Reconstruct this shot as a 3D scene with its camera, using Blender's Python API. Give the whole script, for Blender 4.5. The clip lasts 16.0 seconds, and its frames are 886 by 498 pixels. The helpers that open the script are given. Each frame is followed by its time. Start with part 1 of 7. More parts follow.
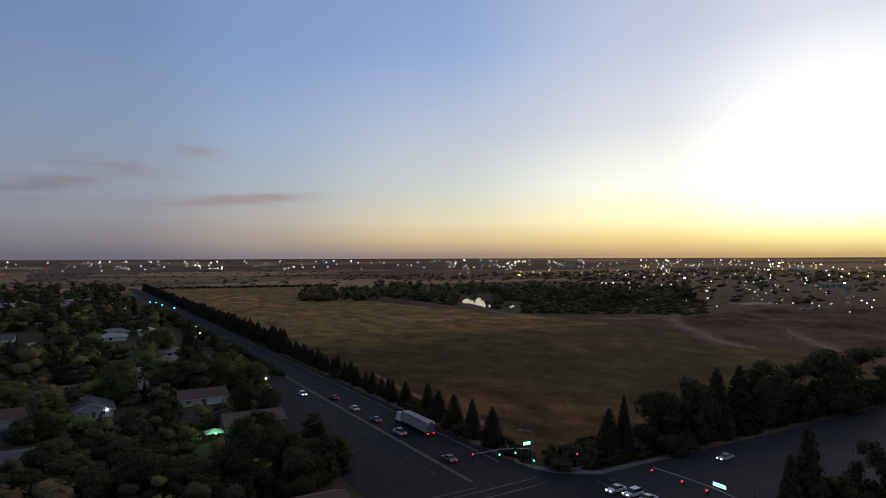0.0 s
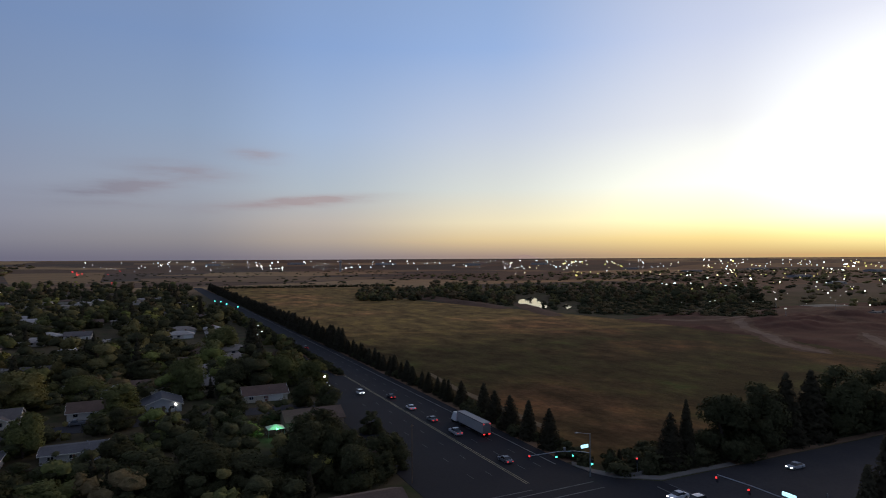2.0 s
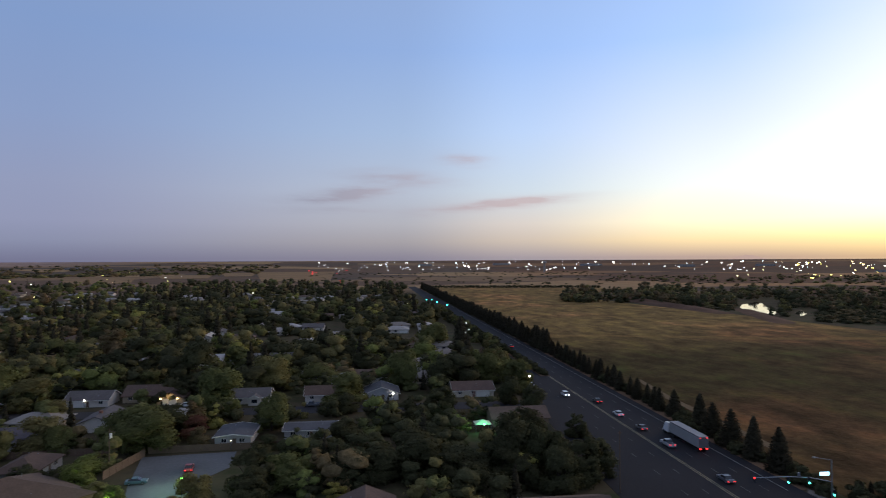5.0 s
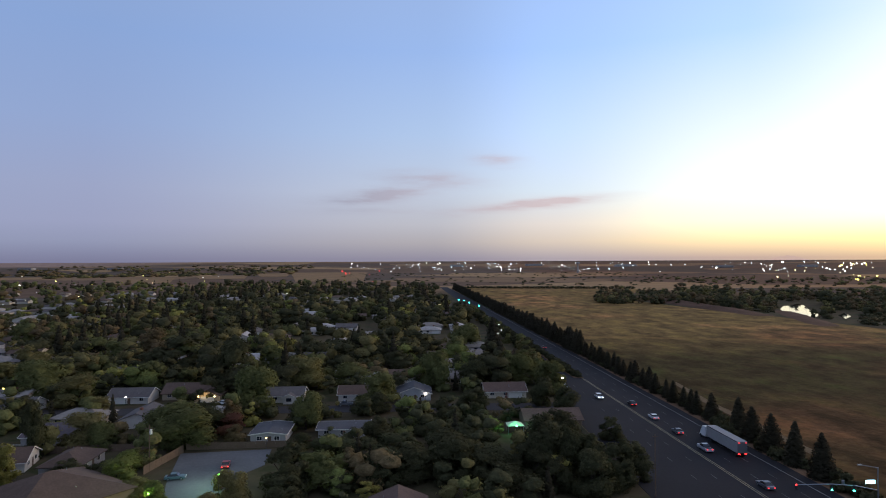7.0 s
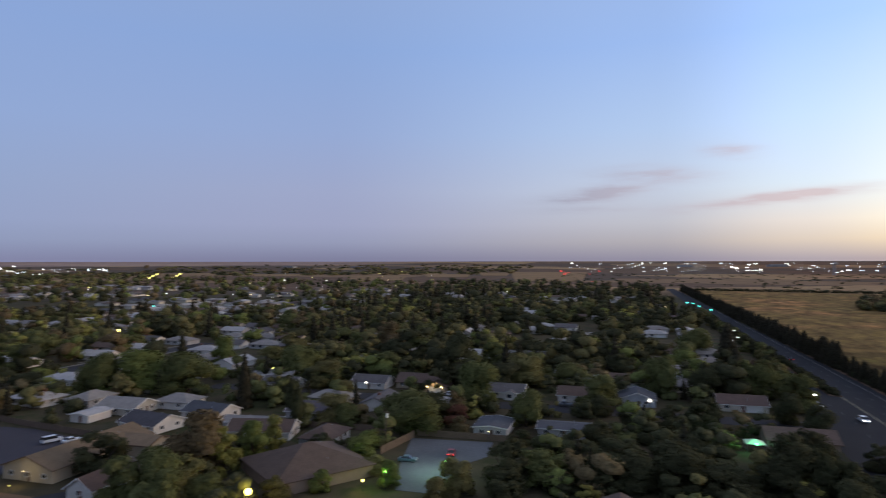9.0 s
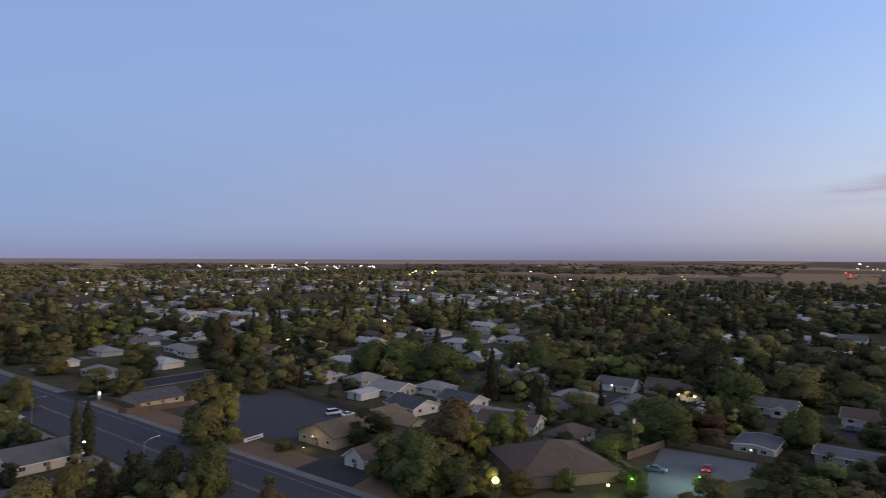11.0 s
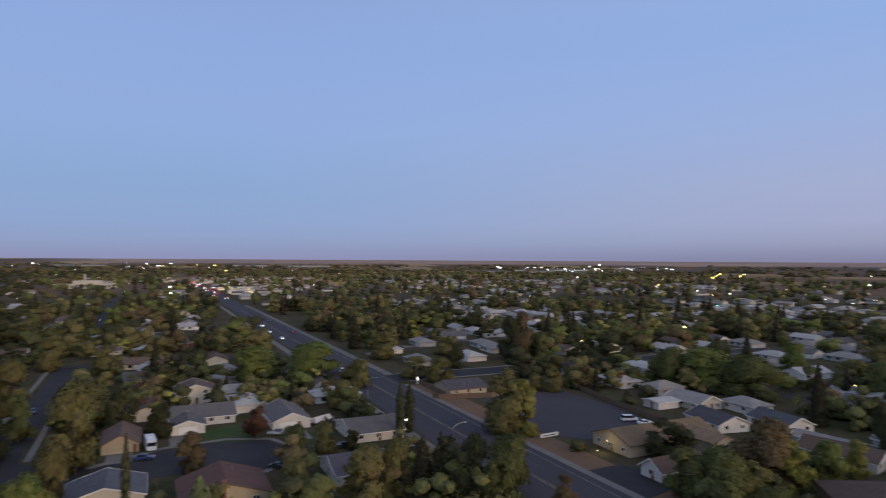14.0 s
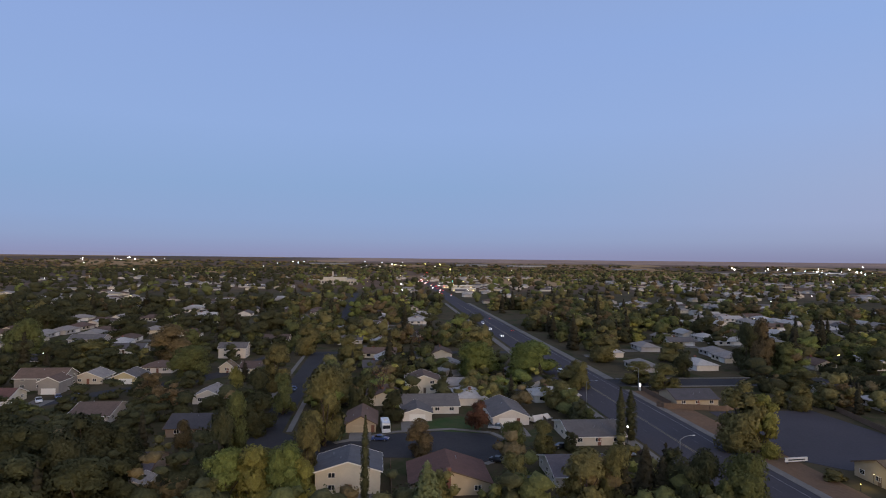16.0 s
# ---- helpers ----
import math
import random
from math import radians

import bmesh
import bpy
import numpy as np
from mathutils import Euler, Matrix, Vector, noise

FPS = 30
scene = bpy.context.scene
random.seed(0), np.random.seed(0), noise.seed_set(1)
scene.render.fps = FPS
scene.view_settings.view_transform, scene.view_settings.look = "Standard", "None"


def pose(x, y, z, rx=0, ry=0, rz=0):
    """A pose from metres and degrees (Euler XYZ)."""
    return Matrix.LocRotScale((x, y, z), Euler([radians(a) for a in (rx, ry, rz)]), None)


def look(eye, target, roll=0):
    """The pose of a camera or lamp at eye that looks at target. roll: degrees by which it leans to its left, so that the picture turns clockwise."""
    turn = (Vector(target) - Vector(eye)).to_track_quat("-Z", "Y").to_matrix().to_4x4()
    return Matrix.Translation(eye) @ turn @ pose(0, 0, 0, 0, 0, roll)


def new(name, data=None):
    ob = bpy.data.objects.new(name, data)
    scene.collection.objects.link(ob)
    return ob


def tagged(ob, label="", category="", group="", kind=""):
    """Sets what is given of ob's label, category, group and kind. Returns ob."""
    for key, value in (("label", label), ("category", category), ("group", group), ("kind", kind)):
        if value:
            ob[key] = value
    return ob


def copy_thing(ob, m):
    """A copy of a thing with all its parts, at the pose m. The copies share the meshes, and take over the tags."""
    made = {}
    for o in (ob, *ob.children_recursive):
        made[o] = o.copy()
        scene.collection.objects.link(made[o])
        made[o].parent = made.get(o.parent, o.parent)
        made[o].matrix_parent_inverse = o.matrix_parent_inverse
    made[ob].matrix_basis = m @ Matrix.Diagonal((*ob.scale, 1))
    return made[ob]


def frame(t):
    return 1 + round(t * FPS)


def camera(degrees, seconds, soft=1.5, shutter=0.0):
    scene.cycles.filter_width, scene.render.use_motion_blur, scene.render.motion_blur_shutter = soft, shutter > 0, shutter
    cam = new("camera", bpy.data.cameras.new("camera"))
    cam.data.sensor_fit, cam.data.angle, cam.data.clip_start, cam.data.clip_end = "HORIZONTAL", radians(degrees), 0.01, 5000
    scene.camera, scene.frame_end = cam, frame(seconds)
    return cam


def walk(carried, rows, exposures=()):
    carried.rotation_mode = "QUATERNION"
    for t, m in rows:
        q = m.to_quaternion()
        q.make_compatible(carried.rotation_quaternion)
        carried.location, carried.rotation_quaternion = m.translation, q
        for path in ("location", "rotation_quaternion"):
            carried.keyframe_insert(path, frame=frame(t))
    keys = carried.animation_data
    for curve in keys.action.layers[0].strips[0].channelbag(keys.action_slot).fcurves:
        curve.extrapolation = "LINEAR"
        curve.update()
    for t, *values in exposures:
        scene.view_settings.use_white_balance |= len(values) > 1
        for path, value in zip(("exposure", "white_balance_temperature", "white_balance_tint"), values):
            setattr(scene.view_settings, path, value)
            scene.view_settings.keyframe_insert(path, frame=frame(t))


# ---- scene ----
# Dusk over the edge of a suburb, seen from a drone that hovers 50 m up and turns from the sunset to the houses.
# +Y runs along the arterial (road A), -X along the cross street (road B).
EYE = 50.0
cam = camera(70.79, 16.0, soft=1.0, shutter=0.55)
PATH = [
    (0.0, pose(0, 0, EYE, 90.87, 0.18, -30.33)),
    (0.5, pose(0, 0, EYE, 90.86, 0.24, -29.45)),
    (1.0, pose(0, 0, EYE, 90.87, 0.27, -28.33)),
    (1.5, pose(0, 0, EYE, 90.89, 0.24, -27.00)),
    (2.0, pose(0, 0, EYE, 90.91, 0.28, -25.25)),
    (2.5, pose(0, 0, EYE, 90.94, 0.30, -23.62)),
    (3.0, pose(0, 0, EYE, 90.98, 0.31, -21.20)),
    (3.5, pose(0, 0, EYE, 91.00, 0.32, -18.08)),
    (4.0, pose(0, 0, EYE, 91.03, 0.31, -13.96)),
    (4.5, pose(0, 0, EYE, 91.05, 0.27, -10.26)),
    (5.0, pose(0, 0, EYE, 91.05, 0.25, -6.66)),
    (5.2, pose(0, 0, EYE, 91.07, 0.28, -5.68)),
    (7.3, pose(0, 0, EYE, 91.14, 0.20, -2.79)),
    (7.5, pose(0, 0, EYE, 91.15, 0.15, -1.68)),
    (8.0, pose(0, 0, EYE, 91.17, 0.13, 3.42)),
    (8.5, pose(0, 0, EYE, 91.16, 0.10, 9.53)),
    (9.0, pose(0, 0, EYE, 91.14, 0.07, 16.20)),
    (9.5, pose(0, 0, EYE, 91.15, 0.05, 22.91)),
    (10.0, pose(0, 0, EYE, 91.13, -0.04, 29.25)),
    (10.2, pose(0, 0, EYE, 91.11, -0.17, 31.39)),
    (12.3, pose(0, 0, EYE, 91.07, -0.04, 47.84)),
    (12.5, pose(0, 0, EYE, 91.11, -0.12, 49.48)),
    (13.0, pose(0, 0, EYE, 91.07, -0.11, 53.84)),
    (13.5, pose(0, 0, EYE, 91.09, -0.29, 58.78)),
    (14.0, pose(0, 0, EYE, 91.04, -0.32, 64.80)),
    (14.5, pose(0, 0, EYE, 90.98, -0.45, 70.90)),
    (15.0, pose(0, 0, EYE, 90.94, -0.51, 77.17)),
    (15.5, pose(0, 0, EYE, 90.88, -0.61, 82.77)),
    (16.0, pose(0, 0, EYE, 90.89, -0.61, 84.65)),
]
EXPOSURES = [(0.0, -0.95), (1.5, -0.83), (2.5, -0.74), (3.5, -0.55), (5.0, -0.25), (7.5, -0.05), (10.0, 0.0), (12.5, 0.10), (16.0, 0.08)]
walk(cam, PATH, EXPOSURES)

# ---- sky and light ----
SUN_AZ = -66.0                      # the sun has just set here, degrees left of +Y
SUN = Vector((math.sin(radians(-SUN_AZ)), math.cos(radians(-SUN_AZ)), 0))


class Nodes:
    """Short way to wire nodes: n.math('ADD', a, b) and so on, sockets or numbers as inputs."""

    def __init__(self, tree):
        self.t = tree

    def put(self, kind, outs=0, **ins):
        nd = self.t.nodes.new(kind)
        for k, v in ins.items():
            self.feed(nd.inputs[k.replace("_", " ")], v)
        return nd

    def feed(self, socket, v):
        if isinstance(v, bpy.types.NodeSocket):
            self.t.links.new(v, socket)
        elif socket.type == "RGBA" and len(v) == 3:
            socket.default_value = (*v, 1)
        else:
            socket.default_value = v

    def math(self, op, a, b=0.0, clamp=False):
        nd = self.t.nodes.new("ShaderNodeMath")
        nd.operation, nd.use_clamp = op, clamp
        self.feed(nd.inputs[0], a)
        self.feed(nd.inputs[1], b)
        return nd.outputs[0]

    def vmath(self, op, a, b=(0, 0, 0), out=0):
        nd = self.t.nodes.new("ShaderNodeVectorMath")
        nd.operation = op
        self.feed(nd.inputs[0], a)
        self.feed(nd.inputs[1], b)
        return nd.outputs[out]

    def ramp(self, fac, stops, mode="LINEAR"):
        nd = self.t.nodes.new("ShaderNodeValToRGB")
        e = nd.color_ramp.elements
        nd.color_ramp.interpolation = mode
        while len(e) < len(stops):
            e.new(0.5)
        for el, (p, c) in zip(e, stops):
            el.position = p
            el.color = (*c, 1) if len(c) == 3 else c
        self.feed(nd.inputs[0], fac)
        return nd.outputs[0]

    def mix(self, fac, a, b, blend="MIX"):
        nd = self.t.nodes.new("ShaderNodeMix")
        nd.data_type, nd.blend_type, nd.clamp_factor = "RGBA", blend, True
        for s, v in ((nd.inputs[0], fac), (nd.inputs[6], a), (nd.inputs[7], b)):
            self.feed(s, (*v, 1) if isinstance(v, tuple) and len(v) == 3 else v)
        return nd.outputs[2]

    def noise(self, scale, detail=3.0, rough=0.55, vec=None, out=0):
        nd = self.t.nodes.new("ShaderNodeTexNoise")
        nd.inputs["Scale"].default_value, nd.inputs["Detail"].default_value, nd.inputs["Roughness"].default_value = scale, detail, rough
        if vec:
            self.t.links.new(vec, nd.inputs["Vector"])
        return nd.outputs[out]


def dusk_sky():
    w = bpy.data.worlds.new("dusk_sky")
    w.use_nodes = True
    scene.world = w
    w.node_tree.nodes.clear()
    n = Nodes(w.node_tree)
    d = n.put("ShaderNodeTexCoord").outputs["Generated"]
    d = n.vmath("NORMALIZE", d)
    sep = n.put("ShaderNodeSeparateXYZ", Vector=d)
    x, y, z = sep.outputs
    up = n.math("MAXIMUM", z, 0.0)
    az = n.math("MULTIPLY", n.math("ARCTAN2", n.math("MULTIPLY", x, -1.0), y), 57.2958)
    elev = n.math("MULTIPLY", n.math("ARCSINE", z), 57.2958)
    # angle along the horizon from the sunset, 0 to 180
    off = n.math("ABSOLUTE", n.math("SUBTRACT", n.math("FLOORED_MODULO", n.math("ADD", n.math("SUBTRACT", az, SUN_AZ), 180.0), 360.0), 180.0))

    def column(*cols):
        """The sky from the horizon up, at one angle from the sunset."""
        return n.ramp(up, list(zip((0.004, 0.03, 0.058, 0.11, 0.20, 0.32, 0.75, 1.0), cols)))

    zenith, high = (0.38, 0.40, 0.54), (0.34, 0.41, 0.60)
    sky = column((1.15, 0.75, 0.30), (2.2, 1.9, 0.80), (2.9, 2.75, 1.8), (3.4, 3.3, 2.9), (2.4, 2.4, 2.3), (1.44, 1.48, 1.66), (0.36, 0.46, 0.72), zenith)
    for start, stop, cols in (
            (4.0, 17.0, ((1.0, 0.66, 0.33), (1.78, 1.34, 0.55), (2.2, 2.0, 1.15), (2.05, 2.05, 1.75), (1.45, 1.48, 1.56), (1.06, 1.16, 1.47), (0.26, 0.39, 0.70), zenith)),
            (17.0, 36.0, ((0.62, 0.45, 0.38), (1.32, 1.0, 0.55), (1.5, 1.32, 0.90), (1.22, 1.27, 1.20), (0.93, 1.05, 1.29), (0.55, 0.79, 1.29), (0.23, 0.34, 0.58), zenith)),
            (36.0, 52.0, ((0.45, 0.39, 0.43), (0.76, 0.64, 0.54), (0.86, 0.78, 0.72), (0.76, 0.87, 0.98), (0.62, 0.81, 1.15), (0.43, 0.65, 1.12), high, zenith)),
            (52.0, 63.0, ((0.30, 0.28, 0.36), (0.46, 0.43, 0.46), (0.54, 0.54, 0.60), (0.57, 0.64, 0.78), (0.46, 0.61, 0.88), (0.345, 0.515, 0.89), high, zenith)),
            (63.0, 92.0, ((0.215, 0.22, 0.34), (0.305, 0.33, 0.48), (0.35, 0.38, 0.56), (0.352, 0.40, 0.60), (0.31, 0.41, 0.675), (0.268, 0.40, 0.71), high, zenith)),
            (92.0, 150.0, ((0.255, 0.275, 0.45), (0.262, 0.335, 0.535), (0.258, 0.36, 0.59), (0.247, 0.372, 0.615), (0.267, 0.392, 0.68), (0.257, 0.375, 0.68), (0.21, 0.28, 0.48), zenith))):
        t = n.math("DIVIDE", n.math("SUBTRACT", off, start), stop - start, clamp=True)
        ease = n.math("MULTIPLY", n.math("MULTIPLY", t, t), n.math("SUBTRACT", 3.0, n.math("MULTIPLY", t, 2.0)))
        t = n.math("MULTIPLY", n.math("ADD", t, ease), 0.5)
        sky = n.mix(t, sky, column(*cols))
    # a few thin clouds
    nv = n.put("ShaderNodeCombineXYZ", X=n.math("MULTIPLY", az, 0.16), Y=n.math("MULTIPLY", elev, 1.1), Z=0.0).outputs[0]
    puff = n.noise(2.2, 5.0, 0.6, nv)
    wav = n.math("MULTIPLY", n.math("SUBTRACT", n.noise(0.9, 2.0, 0.5, nv), 0.5), 1.6)
    total = None
    for a0, e0, sa, se, lean, k in ((-11.6, 5.05, 6.0, 0.42, 0.08, 1.5), (-13.6, 5.4, 3.0, 0.3, 0.08, 1.0), (1.4, 6.15, 3.2, 0.55, 0.05, 1.8), (4.2, 5.5, 3.4, 0.35, 0.0, 1.0), (-2.2, 7.5, 4.2, 0.6, -0.06, 1.0), (-8.6, 9.2, 2.0, 0.5, -0.05, 1.0), (3.0, 4.6, 5.0, 0.35, 0.0, 0.5)):
        u = n.math("SUBTRACT", az, a0)
        v = n.math("SUBTRACT", n.math("ADD", n.math("SUBTRACT", elev, e0), n.math("MULTIPLY", wav, 0.5)), n.math("MULTIPLY", u, -lean))
        q = n.math("ADD", n.math("POWER", n.math("DIVIDE", u, sa), 2.0), n.math("POWER", n.math("DIVIDE", v, se), 2.0))
        g = n.math("MULTIPLY", n.math("POWER", 2.718, n.math("MULTIPLY", q, -1.0)), k)
        total = g if total is None else n.math("ADD", total, g)
    cover = n.math("MULTIPLY", total, n.math("ADD", n.math("MULTIPLY", puff, 1.6), -0.15), clamp=True)
    lit = n.mix(n.math("DIVIDE", n.math("ADD", az, 14.0), 20.0, clamp=True), (0.66, 0.48, 0.49), (0.34, 0.33, 0.43))
    sky = n.mix(n.math("MULTIPLY", cover, 0.66), sky, lit)
    bg = n.put("ShaderNodeBackground", Color=sky, Strength=1.0)
    out = n.put("ShaderNodeOutputWorld")
    n.t.links.new(bg.outputs[0], out.inputs[0])


dusk_sky()
afterglow = new("afterglow", bpy.data.lights.new("afterglow", "SUN"))   # the bright rim of sky where the sun went down
afterglow.data.energy, afterglow.data.angle, afterglow.data.color = 1.45, radians(40), (1.0, 0.69, 0.41)
afterglow.matrix_world = look(SUN * 100 + Vector((0, 0, 14)), (0, 0, 0))

# ---- materials ----
def material(name, colour, rough=0.8, metal=0.0, grain=0.0, grain_scale=6.0, stain=0.0, stain_scale=0.25, stain_colour=None, bump=0.0, rnd=0.0, island=0.0, spec=0.3, space="Object", stretch=None, bump_depth=0.05):
    """A surface with two scales of variation: fine grain and broad stains; rnd varies it from object to object, island from piece to piece."""
    mat = bpy.data.materials.new(name)
    mat.use_nodes = True
    n = Nodes(mat.node_tree)
    bsdf = mat.node_tree.nodes["Principled BSDF"]
    vec = n.put("ShaderNodeTexCoord").outputs["Object"] if space == "Object" else n.put("ShaderNodeNewGeometry").outputs["Position"]
    if stretch:
        vec = n.vmath("MULTIPLY", vec, stretch)
    col = tuple(colour)
    if stain:
        f = n.ramp(n.noise(stain_scale, 4.0, 0.6, vec), [(0.35, (0, 0, 0)), (0.7, (1, 1, 1))])
        other = stain_colour or tuple(v * 0.55 for v in colour)
        col = n.mix(n.math("MULTIPLY", f, stain), col, other)
    if grain:
        f = n.math("ADD", n.math("MULTIPLY", n.math("SUBTRACT", n.noise(grain_scale, 5.0, 0.65, vec), 0.5), 2.4 * grain), 1.0)
        col = n.mix(1.0, col, n.put("ShaderNodeCombineColor", Red=f, Green=f, Blue=f).outputs[0], "MULTIPLY")
    if rnd:
        r = n.put("ShaderNodeObjectInfo").outputs["Random"]
        hs = n.put("ShaderNodeHueSaturation", Color=col, Value=n.math("ADD", n.math("MULTIPLY", r, 2 * rnd), 1 - rnd))
        n.feed(hs.inputs["Hue"], n.math("ADD", n.math("MULTIPLY", n.math("FRACT", n.math("MULTIPLY", r, 7.3)), 0.10 * rnd), 0.5 - 0.05 * rnd))
        col = hs.outputs[0]
    if island:
        r = n.put("ShaderNodeNewGeometry").outputs["Random Per Island"]
        f = n.math("ADD", n.math("MULTIPLY", r, 2 * island), 1 - island)
        col = n.mix(1.0, col, n.put("ShaderNodeCombineColor", Red=f, Green=f, Blue=f).outputs[0], "MULTIPLY")
    n.feed(bsdf.inputs["Base Color"], (*col, 1) if isinstance(col, tuple) else col)
    bsdf.inputs["Roughness"].default_value, bsdf.inputs["Metallic"].default_value = rough, metal
    bsdf.inputs["Specular IOR Level"].default_value = spec
    if bump:
        b = n.put("ShaderNodeBump", Height=n.noise(grain_scale, 4.0, 0.6, vec), Strength=bump, Distance=bump_depth)
        n.feed(bsdf.inputs["Normal"], b.outputs[0])
    return mat


def glowing(name, colour, strength, lights=False):
    mat = bpy.data.materials.new(name)
    mat.use_nodes = True
    b = mat.node_tree.nodes["Principled BSDF"]
    b.inputs["Base Color"].default_value = (*[0.5 * c for c in colour], 1)
    b.inputs["Emission Color"].default_value, b.inputs["Emission Strength"].default_value = (*colour, 1), strength
    if not lights:
        mat.cycles.emission_sampling = "NONE"
    return mat


ASPHALT = material("asphalt", (0.030, 0.028, 0.030), 0.85, grain=0.25, grain_scale=1.5, stain=0.6, stain_scale=0.06, stain_colour=(0.021, 0.020, 0.022), space="World", spec=0.08)
STREET = material("street_asphalt", (0.054, 0.049, 0.049), 0.88, grain=0.25, grain_scale=1.2, stain=0.7, stain_scale=0.08, stain_colour=(0.034, 0.033, 0.036), space="World", spec=0.08)
WORN = material("worn_grey_asphalt", (0.070, 0.062, 0.068), 0.88, grain=0.25, grain_scale=1.3, stain=0.6, stain_scale=0.07, stain_colour=(0.056, 0.051, 0.056), space="World", spec=0.08)
CONCRETE = material("concrete", (0.20, 0.18, 0.158), 0.85, grain=0.2, grain_scale=2.0, stain=0.5, stain_scale=0.15, space="World", spec=0.03)
MARKING = material("road_paint", (0.25, 0.24, 0.22), 0.7, grain=0.4, grain_scale=3.0, stain=0.6, stain_scale=0.5, stain_colour=(0.12, 0.12, 0.12), space="World")
FADED = material("faded_road_paint", (0.13, 0.125, 0.12), 0.8, grain=0.5, grain_scale=2.0, stain=0.8, stain_scale=0.3, stain_colour=(0.05, 0.048, 0.048), space="World")
YELLOW_MARKING = material("yellow_road_paint", (0.28, 0.23, 0.13), 0.7, grain=0.4, grain_scale=3.0, stain=0.6, stain_scale=0.4, stain_colour=(0.10, 0.09, 0.06), space="World")
DIRT = material("bare_dirt", (0.19, 0.115, 0.068), 0.95, grain=0.3, grain_scale=0.8, stain=0.7, stain_scale=0.05, stain_colour=(0.11, 0.08, 0.06), space="World", spec=0.03)
PATH_DIRT = material("pale_dirt_track", (0.17, 0.12, 0.07), 0.95, grain=0.3, grain_scale=1.0, stain=0.5, stain_scale=0.1, space="World", spec=0.03)
LAWN = material("lawn", (0.045, 0.075, 0.025), 0.9, grain=0.35, grain_scale=2.0, stain=0.6, stain_scale=0.2, stain_colour=(0.10, 0.085, 0.04), space="World", spec=0.03)
GLASS = material("window_glass", (0.02, 0.022, 0.026), 0.08, spec=0.6)
TRIM = material("white_trim", (0.72, 0.67, 0.60), 0.6, grain=0.06)
BARK = material("bark", (0.07, 0.05, 0.038), 0.95, grain=0.4, grain_scale=6.0)
METAL = material("galvanised_steel", (0.30, 0.31, 0.32), 0.45, 0.8, grain=0.1)
DARK_METAL = material("dark_metal", (0.05, 0.05, 0.055), 0.5, 0.5)
WOOD = material("weathered_fence_wood", (0.16, 0.105, 0.07), 0.9, grain=0.3, grain_scale=5.0, stain=0.5, stain_scale=0.4)
RUBBER = material("tyre_rubber", (0.02, 0.02, 0.02), 0.9)
BRICK = material("brick_red", (0.20, 0.09, 0.06), 0.9, grain=0.3, grain_scale=8.0)
WALLS = {k: material("stucco_" + k, c, 0.9, grain=0.08, grain_scale=4.0, stain=0.35, stain_scale=0.3, rnd=0.06) for k, c in dict(
    cream=(0.62, 0.53, 0.40), white=(0.66, 0.585, 0.50), tan=(0.46, 0.36, 0.24), yellow=(0.52, 0.42, 0.22), grey=(0.42, 0.385, 0.355), blue=(0.41, 0.405, 0.40), brown=(0.28, 0.20, 0.14), taupe=(0.27, 0.235, 0.20), beige=(0.50, 0.43, 0.34)).items()}
ROOFS = {k: material("shingle_" + k, c, 0.92, grain=0.35, grain_scale=2.2, stain=0.5, stain_scale=0.35, rnd=0.12, bump=0.3, stretch=(1, 1, 1)) for k, c in dict(
    grey=(0.125, 0.108, 0.10), dark=(0.075, 0.066, 0.068), brown=(0.128, 0.083, 0.062), red=(0.125, 0.062, 0.048), tan=(0.20, 0.138, 0.078), pale=(0.27, 0.235, 0.205), bleached=(0.42, 0.385, 0.35), purple=(0.11, 0.091, 0.096), slate=(0.095, 0.092, 0.098)).items()}
# the strong grain puts the shade of leaf gaps into the colour
LEAVES = {k: material("leaves_" + k, c, 0.85, rnd=0.14, island=0.14, spec=0.03, grain=0.75, grain_scale=1.1, bump=0.9, bump_depth=0.7) for k, c in dict(
    green=(0.136, 0.138, 0.051), dark=(0.078, 0.076, 0.037), olive=(0.180, 0.154, 0.060), yellow=(0.275, 0.248, 0.068), lime=(0.172, 0.190, 0.056), rust=(0.165, 0.078, 0.048), brown=(0.172, 0.124, 0.062), conifer=(0.060, 0.051, 0.031), pale=(0.16, 0.168, 0.072)).items()}
for leaf in LEAVES.values():          # thin leaves let some light through
    n = Nodes(leaf.node_tree)
    bsdf = leaf.node_tree.nodes["Principled BSDF"]
    through_leaf = n.put("ShaderNodeBsdfTranslucent", Color=bsdf.inputs["Base Color"].links[0].from_socket)
    both = n.put("ShaderNodeMixShader", Fac=0.25)
    n.t.links.new(bsdf.outputs[0], both.inputs[1])
    n.t.links.new(through_leaf.outputs[0], both.inputs[2])
    n.t.links.new(both.outputs[0], leaf.node_tree.nodes["Material Output"].inputs["Surface"])
GLOW = {k: glowing("lamp_" + k, c, s) for k, (c, s) in dict(
    white=((1.0, 0.95, 0.85), 9.0), cool=((0.85, 0.95, 1.0), 9.0), warm=((1.0, 0.75, 0.35), 7.0), yellow=((1.0, 0.85, 0.2), 6.0), red=((1.0, 0.04, 0.04), 2.6), teal=((0.1, 1.0, 0.75), 5.0), green=((0.3, 1.0, 0.15), 5.0), blue=((0.15, 0.2, 1.0), 2.0), emerald=((0.25, 1.0, 0.5), 5.0)).items()}
LIT_SIGN = glowing("lit_sign_face", (0.45, 0.85, 1.0), 3.0)
